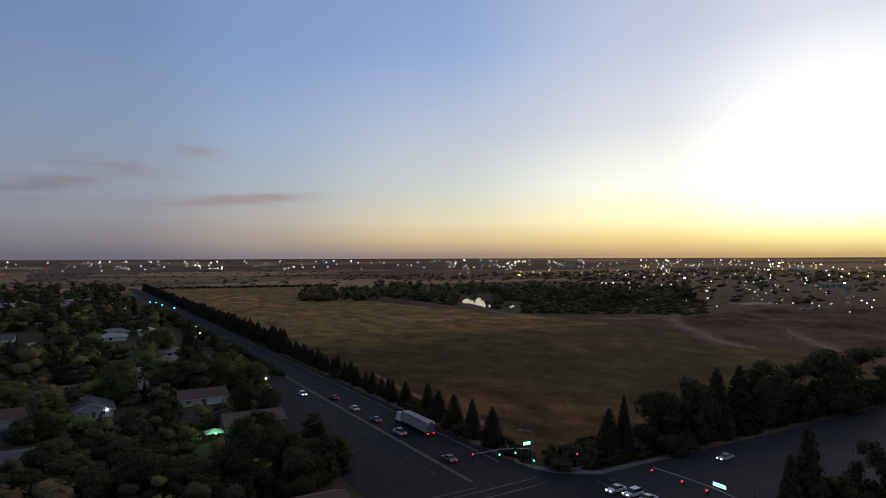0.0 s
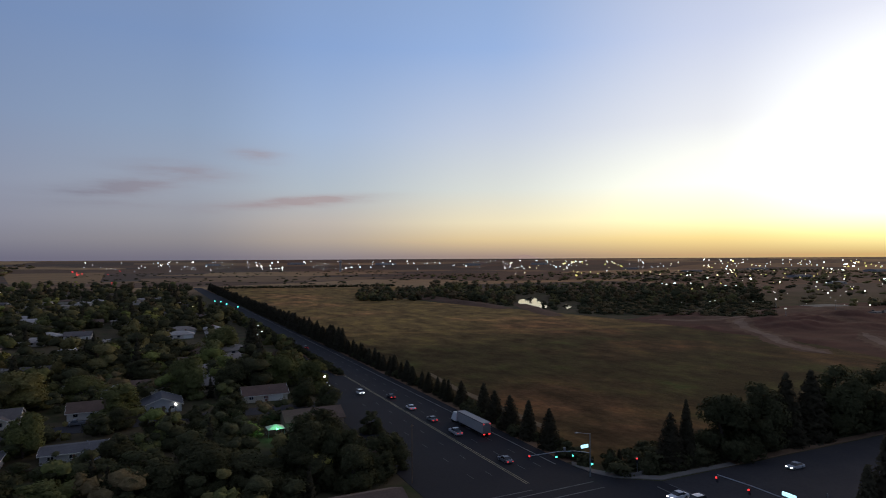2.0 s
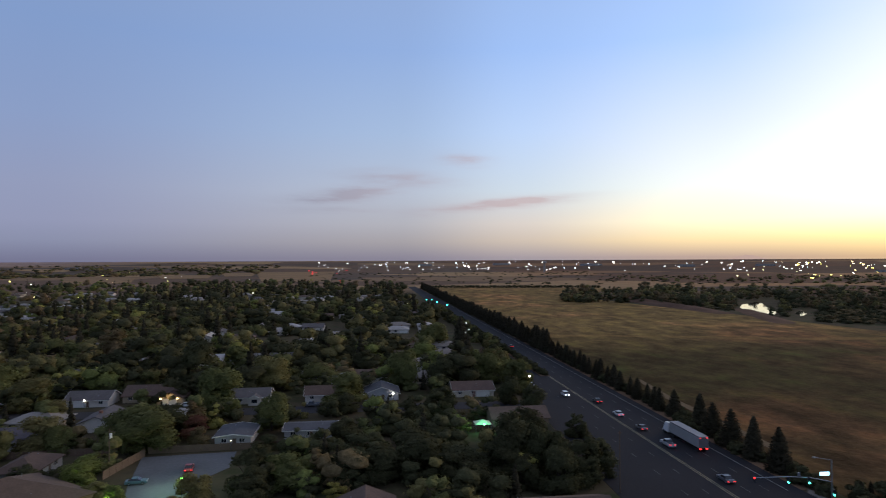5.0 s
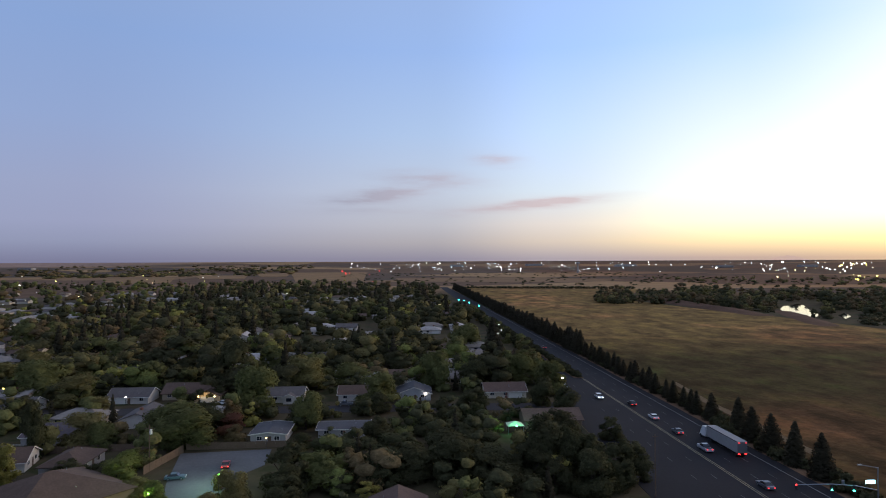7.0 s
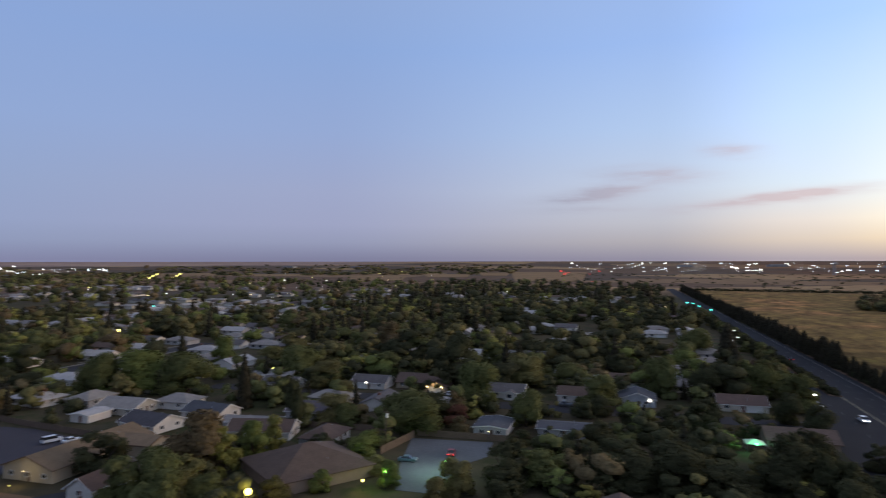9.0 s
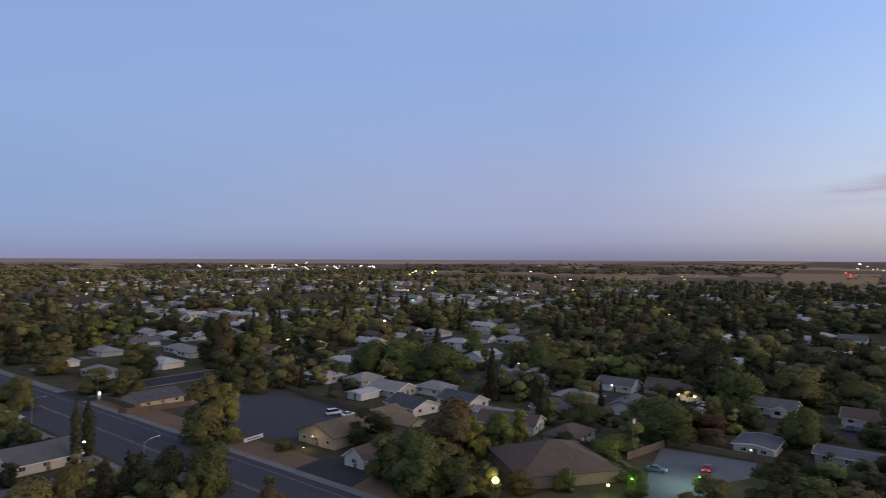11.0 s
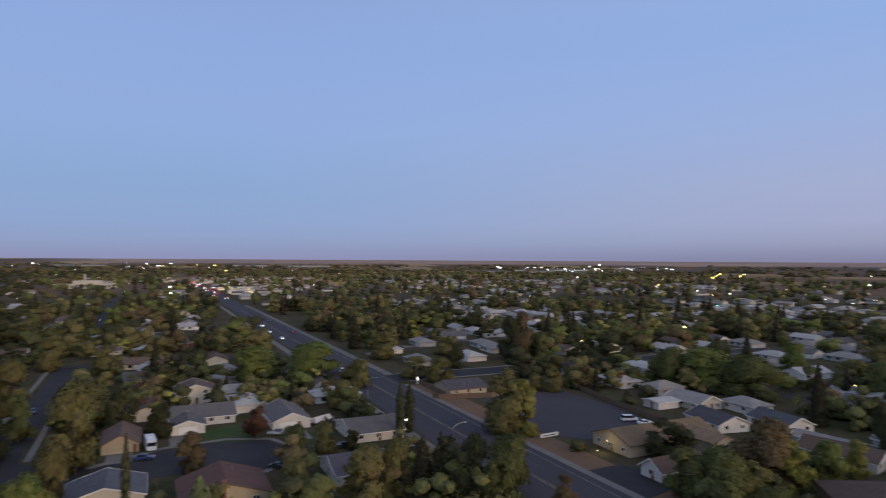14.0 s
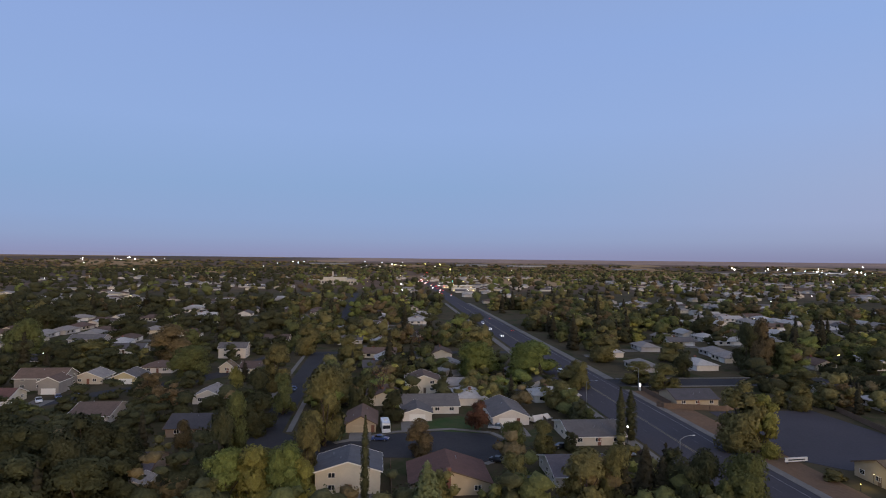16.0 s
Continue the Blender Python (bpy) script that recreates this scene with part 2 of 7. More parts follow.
COURT = material("worn_pale_asphalt", (0.13, 0.13, 0.135), 0.9, grain=0.25, grain_scale=1.2, stain=0.6, stain_scale=0.1, stain_colour=(0.085, 0.085, 0.09), space="World", spec=0.05)

# ---- builders ----
rng = random.Random(7)


class Shape:
    """Collects faces and turns them into one mesh object."""

    def __init__(self):
        self.v, self.f = [], []

    def face(self, *pts):
        k = len(self.v)
        self.v += [tuple(p) for p in pts]
        self.f.append(tuple(range(k, k + len(pts))))
        return self

    def hull8(self, p):
        """A block of eight corners: four below, four above, each ring the same way round."""
        k = len(self.v)
        self.v += [tuple(q) for q in p]
        self.f += [tuple(k + i for i in q) for q in ((3, 2, 1, 0), (4, 5, 6, 7), (0, 1, 5, 4), (1, 2, 6, 5), (2, 3, 7, 6), (3, 0, 4, 7))]
        return self

    def box(self, x0, y0, z0, x1, y1, z1):
        return self.hull8([(x0, y0, z0), (x1, y0, z0), (x1, y1, z0), (x0, y1, z0), (x0, y0, z1), (x1, y0, z1), (x1, y1, z1), (x0, y1, z1)])

    def prism(self, pts, z0, z1):
        k, m = len(self.v), len(pts)
        self.v += [(x, y, z0) for x, y in pts] + [(x, y, z1) for x, y in pts]
        self.f += [tuple(range(k + m - 1, k - 1, -1)), tuple(range(k + m, k + 2 * m))]
        self.f += [(k + i, k + (i + 1) % m, k + m + (i + 1) % m, k + m + i) for i in range(m)]
        return self

    def tube(self, a, b, r0, r1, sides=8):
        a, b = Vector(a), Vector(b)
        q = (b - a).to_track_quat("Z", "Y")
        k = len(self.v)
        for p, r in ((a, r0), (b, r1)):
            self.v += [tuple(p + q @ Vector((r * math.cos(t), r * math.sin(t), 0))) for t in (2 * math.pi * i / sides for i in range(sides))]
        self.f += [(k + i, k + (i + 1) % sides, k + sides + (i + 1) % sides, k + sides + i) for i in range(sides)]
        self.f += [tuple(range(k + sides - 1, k - 1, -1)), tuple(range(k + sides, k + 2 * sides))]
        return self

    def ball(self, c, r, sides=8, rings=5, squash=1.0):
        k = len(self.v)
        for j in range(1, rings):
            th = math.pi * j / rings
            self.v += [(c[0] + r * math.sin(th) * math.cos(2 * math.pi * i / sides), c[1] + r * math.sin(th) * math.sin(2 * math.pi * i / sides), c[2] + r * squash * math.cos(th)) for i in range(sides)]
        top, bot = len(self.v), len(self.v) + 1
        self.v += [(c[0], c[1], c[2] + r * squash), (c[0], c[1], c[2] - r * squash)]
        for i in range(sides):
            self.f.append((top, k + i, k + (i + 1) % sides))
            for j in range(rings - 2):
                a = k + j * sides
                self.f.append((a + i, a + sides + i, a + sides + (i + 1) % sides, a + (i + 1) % sides))
            a = k + (rings - 2) * sides
            self.f.append((bot, a + (i + 1) % sides, a + i))
        return self

    def mesh(self, name, mat, smooth=False):
        me = bpy.data.meshes.new(name)
        me.from_pydata(self.v, [], self.f)
        me.materials.append(mat)
        if smooth:
            me.polygons.foreach_set("use_smooth", [True] * len(me.polygons))
        me.update()
        return me


def part(name, shape, mat, parent=None, label="", smooth=False):
    ob = new(name, shape if isinstance(shape, bpy.types.Mesh) else shape.mesh(name, mat, smooth))
    ob.parent = parent
    return tagged(ob, label)


def thing(name, m, label, category, group=""):
    ob = new(name)
    ob.matrix_basis = m
    ob.empty_display_size = 0.3
    return tagged(ob, label, category, group)


def structure(name, shape, mat, label="", smooth=False):
    return tagged(part(name, shape, mat, None, label, smooth), kind="structure")


# -- trees --
def ico(level):
    """Directions and faces of an icosahedron, each face cut in four level times."""
    p = (1 + 5 ** 0.5) / 2
    v = [Vector(c).normalized() for c in ((-1, p, 0), (1, p, 0), (-1, -p, 0), (1, -p, 0), (0, -1, p), (0, 1, p), (0, -1, -p), (0, 1, -p), (p, 0, -1), (p, 0, 1), (-p, 0, -1), (-p, 0, 1))]
    f = [(0, 11, 5), (0, 5, 1), (0, 1, 7), (0, 7, 10), (0, 10, 11), (1, 5, 9), (5, 11, 4), (11, 10, 2), (10, 7, 6), (7, 1, 8), (3, 9, 4), (3, 4, 2), (3, 2, 6), (3, 6, 8), (3, 8, 9), (4, 9, 5), (2, 4, 11), (6, 2, 10), (8, 6, 7), (9, 8, 1)]
    for _ in range(level):
        mids, out = {}, []

        def mid(i, j):
            k = (min(i, j), max(i, j))
            if k not in mids:
                mids[k] = len(v)
                v.append((v[i] + v[j]).normalized())
            return mids[k]
        for a, b, c in f:
            d, e, g = mid(a, b), mid(b, c), mid(c, a)
            out += [(a, d, g), (b, e, d), (c, g, e), (d, e, g)]
        f = out
    return np.array([tuple(q) for q in v]), np.array(f)


ICO = (ico(0), ico(1))


def clump_shells(blobs, level, fill, r):
    """The dense inside of each leaf clump: an uneven closed lump, a little smaller than the clump; points, normals, faces."""
    d, f = ICO[level]
    mid = np.mean([b[:3] for b in blobs], 0)
    vs, ns, fs = [], [], []
    for i, b in enumerate(blobs):
        k = fill * (1 + r.uniform(-0.32, 0.2, (len(d), 1)))
        p = np.array(b[:3]) + d * (b[3], b[3], b[4]) * k
        out = p - mid
        out /= np.linalg.norm(out, axis=1, keepdims=True) + 0.01
        q = 0.75 * d + 0.45 * out + (0, 0, 0.15)
        vs.append(p)
        ns.append(q / np.linalg.norm(q, axis=1, keepdims=True))
        fs.append(f + i * len(d))
    return np.concatenate(vs), np.concatenate(ns), np.concatenate(fs)


def leaf_mesh(name, centres, normals, size, mat, seed, shells=None):
    """Many small leaf sprays, each a tilted triangle, at the given places, round the shells of their clumps."""
    r = np.random.RandomState(seed)
    n = len(centres)
    nrm = normals + r.normal(0, 0.45, (n, 3)) + (0, 0, 0.2)
    nrm /= np.linalg.norm(nrm, axis=1, keepdims=True)
    a = np.cross(nrm, r.normal(0, 1, (n, 3)))
    a /= np.linalg.norm(a, axis=1, keepdims=True)
    b = np.cross(nrm, a)
    s = size * r.uniform(0.7, 1.5, (n, 1))
    v = np.stack([centres + a * s, centres - a * s * 0.55 + b * s * 0.7, centres - a * s * 0.55 - b * s * 0.7], 1).reshape(-1, 3)
    soft = normals + (0, 0, 0.2) + r.normal(0, 0.2, (n, 3))      # leaves catch the light as the rounded clump that they belong to
    soft = np.repeat(soft / np.linalg.norm(soft, axis=1, keepdims=True), 3, 0)
    f = np.arange(3 * n).reshape(-1, 3)
    if shells is not None:
        f = np.concatenate([f, shells[2] + len(v)])
        v, soft = np.concatenate([v, shells[0]]), np.concatenate([soft, shells[1]])
    me = bpy.data.meshes.new(name)
    me.vertices.add(len(v))
    me.vertices.foreach_set("co", v.ravel())
    me.loops.add(f.size)
    me.loops.foreach_set("vertex_index", f.ravel())
    me.polygons.add(len(f))
    me.polygons.foreach_set("loop_start", np.arange(len(f)) * 3)
    me.polygons.foreach_set("use_smooth", [True] * len(f))
    me.materials.append(mat)
    me.attributes.new("custom_normal", "FLOAT_VECTOR", "POINT").data.foreach_set("vector", soft.ravel())
    me.update()
    return me


def crown_points(blobs, n, r):
    """Points near the skins of overlapping ellipsoids, only where they show on the outside of the crown."""
    B0 = np.array(blobs)
    w = B0[:, 3] * B0[:, 4]
    many = 4 * n
    pick = r.choice(len(blobs), many, p=w / w.sum())
    B = B0[pick]
    d = r.normal(0, 1, (many, 3))
    d /= np.linalg.norm(d, axis=1, keepdims=True)
    d[:, 2] = np.where(d[:, 2] < -0.5, -d[:, 2], d[:, 2])
    p = B[:, :3] + d * B[:, [3, 3, 4]] * r.uniform(0.78, 1.16, (many, 1))
    near = (((p[:, None, :] - B0[None, :, :3]) / B0[None][:, :, [3, 3, 4]]) ** 2).sum(2)
    near[np.arange(many), pick] = 9
    free = np.argsort(near.min(1) < 0.7, kind="stable")[:n]
    p, d = p[free], d[free]
    out = p - B0[:, :3].mean(0)
    out /= np.linalg.norm(out, axis=1, keepdims=True) + 0.01
    d = 0.5 * d + 0.7 * out
    return p, d / (np.linalg.norm(d, axis=1, keepdims=True) + 0.01)


def broad_blobs(r, h, w, base, clumps):
    """Clumps of a broadleaf crown inside a rough egg of width w from base to h."""
    out = []
    for i in range(clumps):
        a, q = r.uniform(0, 2 * math.pi), math.sqrt(r.uniform(0.05, 1))
        t = r.uniform(0.0, 1) ** 1.5
        s = w * (0.11 + 0.15 * r.uniform(0, 1) ** 2)
        rr = (w / 2 * (1.0 - 0.75 * max(0, t - 0.35) ** 1.4) - s * 0.8) * q
        z = base + (h - base - s * 0.8) * t
        out.append((rr * math.cos(a), rr * math.sin(a), z, s, s * 0.85))
    return out


KINDS = {   # kind: leaves, height, width, crown base, clumps, leaf count, leaf size, shape
    "broad": ("green", 11, 12, 0.7, 22, 3700, 0.27, "egg"), "dark": ("dark", 11, 11, 0.7, 22, 3600, 0.26, "egg"), "olive": ("olive", 11, 10, 0.7, 22, 3500, 0.25, "egg"),
    "yellow": ("yellow", 12, 9, 0.7, 22, 3400, 0.25, "egg"), "lime": ("lime", 12, 11, 0.7, 22, 3500, 0.26, "egg"), "rust": ("rust", 6, 6, 1.0, 14, 1800, 0.18, "egg"), "brown": ("brown", 10, 9, 0.7, 20, 3200, 0.24, "egg"),
    "bush": ("dark", 3, 4, 0.1, 14, 900, 0.16, "egg"), "olive_bush": ("olive", 3, 4, 0.1, 14, 900, 0.16, "egg"),
    "conifer": ("conifer", 14, 6.5, 0.3, 0, 2200, 0.3, "cone"), "pale_conifer": ("pale", 10, 6, 0.2, 0, 2200, 0.24, "cone"), "cypress": ("dark", 14, 2.0, 0.2, 0, 1600, 0.17, "column"), "bare": ("rust", 9, 6, 2.5, 12, 260, 0.16, "egg"),
    "far_green": ("green", 9, 9, 0.8, 16, 330, 0.62, "egg"), "far_dark": ("dark", 10, 8, 0.7, 16, 330, 0.62, "egg"), "far_olive": ("olive", 9, 9, 0.8, 16, 330, 0.62, "egg"), "far_brown": ("brown", 9, 8, 0.8, 14, 280, 0.62, "egg"),
    "far_yellow": ("yellow", 9, 7, 0.8, 14, 260, 0.58, "egg"), "far_conifer": ("conifer", 14, 6, 0.3, 0, 300, 0.75, "cone"), "far_lime": ("lime", 9, 8, 0.8, 14, 300, 0.6, "egg"),
}
TREE_LABELS = {"broad": "leafy green broadleaf tree beside the houses", "dark": "dense dark green broadleaf tree in a yard", "olive": "olive-green tree with loose leafy crown", "yellow": "tall yellow-green tree turning in autumn", "lime": "fresh light green broadleaf tree in a yard",
               "rust": "small tree with rust-red autumn leaves", "brown": "brownish tree with thinning autumn leaves", "bush": "dark green rounded shrub on the ground", "olive_bush": "olive-green rounded shrub on the ground", "conifer": "dark conical conifer with drooping branches",
               "pale_conifer": "light green conical conifer beside a house", "cypress": "narrow columnar dark green cypress tree", "bare": "nearly bare tree with pale reddish twigs"}
LIBRARY = {}


def cone_points(form, h0, w0, base, count, variant, r):
    """Leaf places of a tiered cone or a narrow column."""
    t = 1 - np.sqrt(r.uniform(0, 1, count)) if form == "cone" else r.uniform(0, 1, count)
    turn = r.uniform(0, 2 * math.pi, count)
    tier = 0.66 + 0.34 * np.abs(np.sin(t * (24 if form == "cone" else 9) + 2 * np.sin(turn * 3 + variant))) + r.uniform(-0.14, 0.2, count)
    prof = (1 - t) ** 0.66 if form == "cone" else np.minimum(1, 3.0 * (1.02 - t)) * np.minimum(1, 0.5 + 4 * t)
    rad = w0 / 2 * prof * tier * (0.86 + 0.14 * np.sin(turn * 2 + variant))
    z0 = base + (h0 - base) * t - 0.12 * rad
    return np.stack([rad * np.cos(turn), rad * np.sin(turn), z0], 1), np.stack([np.cos(turn), np.sin(turn), np.full(count, 0.5)], 1)


def cone_blobs(form, h0, w0, base):
    """Flat lumps up the stem of a conifer or a columnar tree."""
    out = []
    for i in range(9):
        t = (i + 0.35) / 9
        prof = (1 - t) ** 0.66 if form == "cone" else min(1, 3.0 * (1.02 - t)) * min(1, 0.5 + 4 * t)
        out.append((0.06 * w0 * math.sin(i * 2.4) * (1 - t), 0.06 * w0 * math.cos(i * 2.4) * (1 - t), base + (h0 - base) * t, w0 / 2 * prof, (h0 - base) * 0.085))
    return out


def tree(kind, x, y, h, w, z=0.0):
    """A tree of that kind, h metres high and w wide; the kinds are grown once and then copied."""
    leaves, h0, w0, base, clumps, count, size, form = KINDS[kind]
    variant = rng.randrange(3)
    key = (kind, variant)
    m = pose(x, y, z, 0, 0, rng.uniform(0, 360)) @ Matrix.Diagonal((w / w0, w / w0, h / h0, 1))
    if key in LIBRARY:
        k = LIBRARY[key].scale
        return copy_thing(LIBRARY[key], m @ Matrix.Diagonal((1 / k[0], 1 / k[1], 1 / k[2], 1)))
    seed = sum(map(ord, kind)) * 3 + variant
    r = np.random.RandomState(seed)
    label = TREE_LABELS.get(kind.replace("far_", ""), TREE_LABELS["broad"])
    name = "shrub" if "bush" in kind else "conifer_tree" if form == "cone" else "cypress_tree" if form == "column" else "tree"
    ob = thing(name, m, label, "shrub" if "bush" in kind else "tree", "trees of the suburb")
    trunk = Shape()
    if form == "egg":
        blobs = broad_blobs(r, h0, w0, base, clumps)
        fork = max(base * 0.9, 0.4)
        trunk.tube((0, 0, -0.2), (0, 0, fork), 0.03 * w0, 0.024 * w0, 7)
        for b in (blobs[:9] if kind != "bare" else blobs):
            mid = (b[0] * 0.45, b[1] * 0.45, fork + (b[2] - fork) * 0.55)
            trunk.tube((0, 0, fork - 0.1), mid, 0.016 * w0, 0.010 * w0, 5).tube(mid, b[:3], 0.010 * w0, 0.004 * w0, 5)
            if kind == "bare":
                for _ in range(7):
                    e = [b[i] + r.uniform(-1.6, 1.6) for i in range(3)]
                    trunk.tube(b[:3], (e[0], e[1], e[2] + 0.8), 0.04, 0.015, 4)
        pts, nrm = crown_points(blobs, count, r)
        shells = None if kind == "bare" else clump_shells(blobs, 1, 0.70, r)
    else:
        trunk.tube((0, 0, -0.2), (0, 0, h0 * 0.92), 0.03 * w0 + 0.08, 0.03, 7)
        pts, nrm = cone_points(form, h0, w0, base, count, variant, r)
        shells = clump_shells(cone_blobs(form, h0, w0, base), 1, 0.76, r)
        for i in range(10):
            a, q = r.uniform(0, 6.28), r.uniform(0.08, 0.75)
            rr = w0 / 2 * (1 - q) * 0.7
            trunk.tube((0, 0, base + (h0 - base) * q), (rr * math.cos(a), rr * math.sin(a), base + (h0 - base) * q - 0.1 * rr), 0.05, 0.015, 4)
    part("trunk", trunk, BARK, ob)
    part("crown", leaf_mesh("crown", pts, nrm, size, LEAVES[leaves], seed, shells), None, ob)
    LIBRARY[key] = ob
    return ob


def land_height(x, y):
    """The land is flat to 3 km and then climbs gently to the skyline."""
    r = math.hypot(x, y)
    return 0 if r <= 3000 else (EYE - 1.0) * ((r - 3000) / 1850) ** 0.75


def grove(name, spots, label, seed, share=1.0, grow=1.0, lumps=7):
    """Woods too many to count, as one object: spots are (kind, x, y, height, width); share thins the leaves, grow enlarges them, lumps is the number of clumps in a crown."""
    r = np.random.RandomState(seed)
    stock, made = {}, {}
    for kind, x, y, h, w in spots:
        leaves, h0, w0, base, clumps, count, size, form = KINDS[kind]
        v = r.randint(5)
        if (kind, v) not in stock:
            q = np.random.RandomState(sum(map(ord, kind)) + v)
            k = max(4, int(count * share))
            if form == "egg":
                blobs = [(x0, y0, z0, s0 * (16 / lumps) ** 0.4, s1 * (16 / lumps) ** 0.4) for x0, y0, z0, s0, s1 in broad_blobs(q, h0, w0, base, lumps)]
                stock[kind, v] = (*crown_points(blobs, k, q), clump_shells(blobs, 0, 0.9, q))
            else:
                blobs = cone_blobs(form, h0, w0, base)[::2 if lumps < 5 else 1]
                stock[kind, v] = (*cone_points(form, h0, w0, base, k, v, q), clump_shells(blobs, 0, 0.9, q))
        p, nr, (sv, sn, sf) = stock[kind, v]
        a = r.uniform(0, 6.283)
        c, s_ = math.cos(a), math.sin(a)
        turn = np.array([[c, -s_, 0], [s_, c, 0], [0, 0, 1]])
        grown, place = (w / w0, w / w0, h / h0), (x, y, land_height(x, y))
        made.setdefault(leaves, []).append((p @ turn.T * grown + place, nr @ turn.T, sv @ turn.T * grown + place, sn @ turn.T, sf, size))
    root = thing(name, pose(0, 0, 0), label, "woods")
    root["kind"] = "stuff"
    for leaves, got in made.items():
        starts = np.cumsum([0] + [len(g[2]) for g in got])
        shells = (np.concatenate([g[2] for g in got]), np.concatenate([g[3] for g in got]), np.concatenate([g[4] + k for g, k in zip(got, starts)]))
        me = leaf_mesh("crowns", np.concatenate([g[0] for g in got]), np.concatenate([g[1] for g in got]), got[0][5] * grow, LEAVES[leaves], seed, shells)
        part("crowns", me, None, root)["kind"] = "stuff"
    return root


# -- houses --
def side_frame(side, w, d):
    """Wall plane of a side: a function from (along, out, up) to local coordinates."""
    return {"+x": lambda u, o, z: (w / 2 + o, u, z), "-x": lambda u, o, z: (-w / 2 - o, -u, z), "+y": lambda u, o, z: (-u, d / 2 + o, z), "-y": lambda u, o, z: (u, -d / 2 - o, z)}[side]


def on_wall(at, u0, u1, z0, z1, o0, o1, shape=None):
    s = shape or Shape()
    return s.hull8([at(u0, o0, z0), at(u1, o0, z0), at(u1, o1, z0), at(u0, o1, z0), at(u0, o0, z1), at(u1, o0, z1), at(u1, o1, z1), at(u0, o1, z1)])


def add_window(ob, at, u, z, ww, wh, lit=None):
    fr = Shape()
    for a0, a1, b0, b1 in ((u - ww / 2, u + ww / 2, z, z + 0.09), (u - ww / 2, u + ww / 2, z + wh - 0.09, z + wh), (u - ww / 2, u - ww / 2 + 0.09, z + 0.09, z + wh - 0.09), (u + ww / 2 - 0.09, u + ww / 2, z + 0.09, z + wh - 0.09), (u - 0.04, u + 0.04, z + 0.09, z + wh - 0.09)):
        on_wall(at, a0, a1, b0, b1, -0.05, 0.06, fr)
    win = part("window", fr, TRIM, ob)
    part("pane", on_wall(at, u - ww / 2 + 0.09, u + ww / 2 - 0.09, z + 0.09, z + wh - 0.09, -0.05, 0.02), lit or GLASS, win)


def add_garage(ob, at, u, gw=4.9, mat=None):
    door = part("garage_door", on_wall(at, u - gw / 2, u + gw / 2, 0.0, 2.15, -0.05, 0.03), mat or TRIM, ob)
    for i in range(4):
        part("door_panel", on_wall(at, u - gw / 2 + 0.08, u + gw / 2 - 0.08, 0.06 + i * 0.53, 0.50 + i * 0.53, 0.02, 0.06), mat or TRIM, door)


def gable_roof(w, d, h, rise, over, thick=0.16):
    s = Shape()
    D, L = d / 2 + over, w / 2 + over
    e, r = h - over * rise / (d / 2), h + rise
    for k in (1, -1):
        p = [(-L, k * D, e), (L, k * D, e), (L, 0, r), (-L, 0, r)]
        p = p if k < 0 else p[::-1]
        s.hull8(p + [(x, y, z + thick) for x, y, z in p])
    return s


def hip_roof(w, d, h, rise, over, thick=0.18):
    s = Shape()
    D, L = d / 2 + over, w / 2 + over
    q = max((w - d) / 2, 0.15)
    e, r = h - 0.12, h + rise
    c = [(-L, -D), (L, -D), (L, D), (-L, D)]
    lo, hi = [(x, y, e) for x, y in c], [(x, y, e + thick) for x, y in c]
    a, b = (-q, 0, r), (q, 0, r)
    s.face(*lo[::-1])
    for i in range(4):
        s.face(lo[i], lo[(i + 1) % 4], hi[(i + 1) % 4], hi[i])
    s.face(hi[0], hi[1], b, a).face(hi[1], hi[2], b).face(hi[2], hi[3], a, b).face(hi[3], hi[0], a)
    return s


def gable_body(w, d, h, rise):
    s = Shape()
    s.box(-w / 2, -d / 2, -0.1, w / 2, d / 2, h)
    for x0, x1 in ((-w / 2, -w / 2 + 0.25), (w / 2 - 0.25, w / 2)):
        p = [(x0, -d / 2, h), (x0, d / 2, h), (x0, 0, h + rise - 0.02)]
        q = [(x1, y, z) for _, y, z in p]
        s.face(*p[::-1]).face(*q)
        for i in range(3):
            s.face(p[i], p[(i + 1) % 3], q[(i + 1) % 3], q[i])
    return s


def add_fascia(ob, w, d, h, rise, over, mat=None):
    """White boards along the gable slopes and the eaves."""
    D, L = d / 2 + over, w / 2 + over
    e, r = h - over * rise / (d / 2), h + rise
    for x in (L, -L - 0.05):
        for k in (1, -1):
            p = [(x, k * D, e - 0.06), (x + 0.05, k * D, e - 0.06), (x + 0.05, 0, r - 0.06), (x, 0, r - 0.06)]
            p = p if k < 0 else p[::-1]
            part("fascia_board", Shape().hull8(p + [(a, b, c + 0.27) for a, b, c in p]), mat or TRIM, ob)
    for k in (1, -1):
        y0, y1 = sorted((k * D, k * (D + 0.05)))
        part("eaves_board", Shape().box(-L, y0, e - 0.08, L, y1, e + 0.14), mat or TRIM, ob)


COMPASS = {0: {"E": "+x", "W": "-x", "N": "+y", "S": "-y"}, 90: {"N": "+x", "S": "-x", "W": "+y", "E": "-y"}}


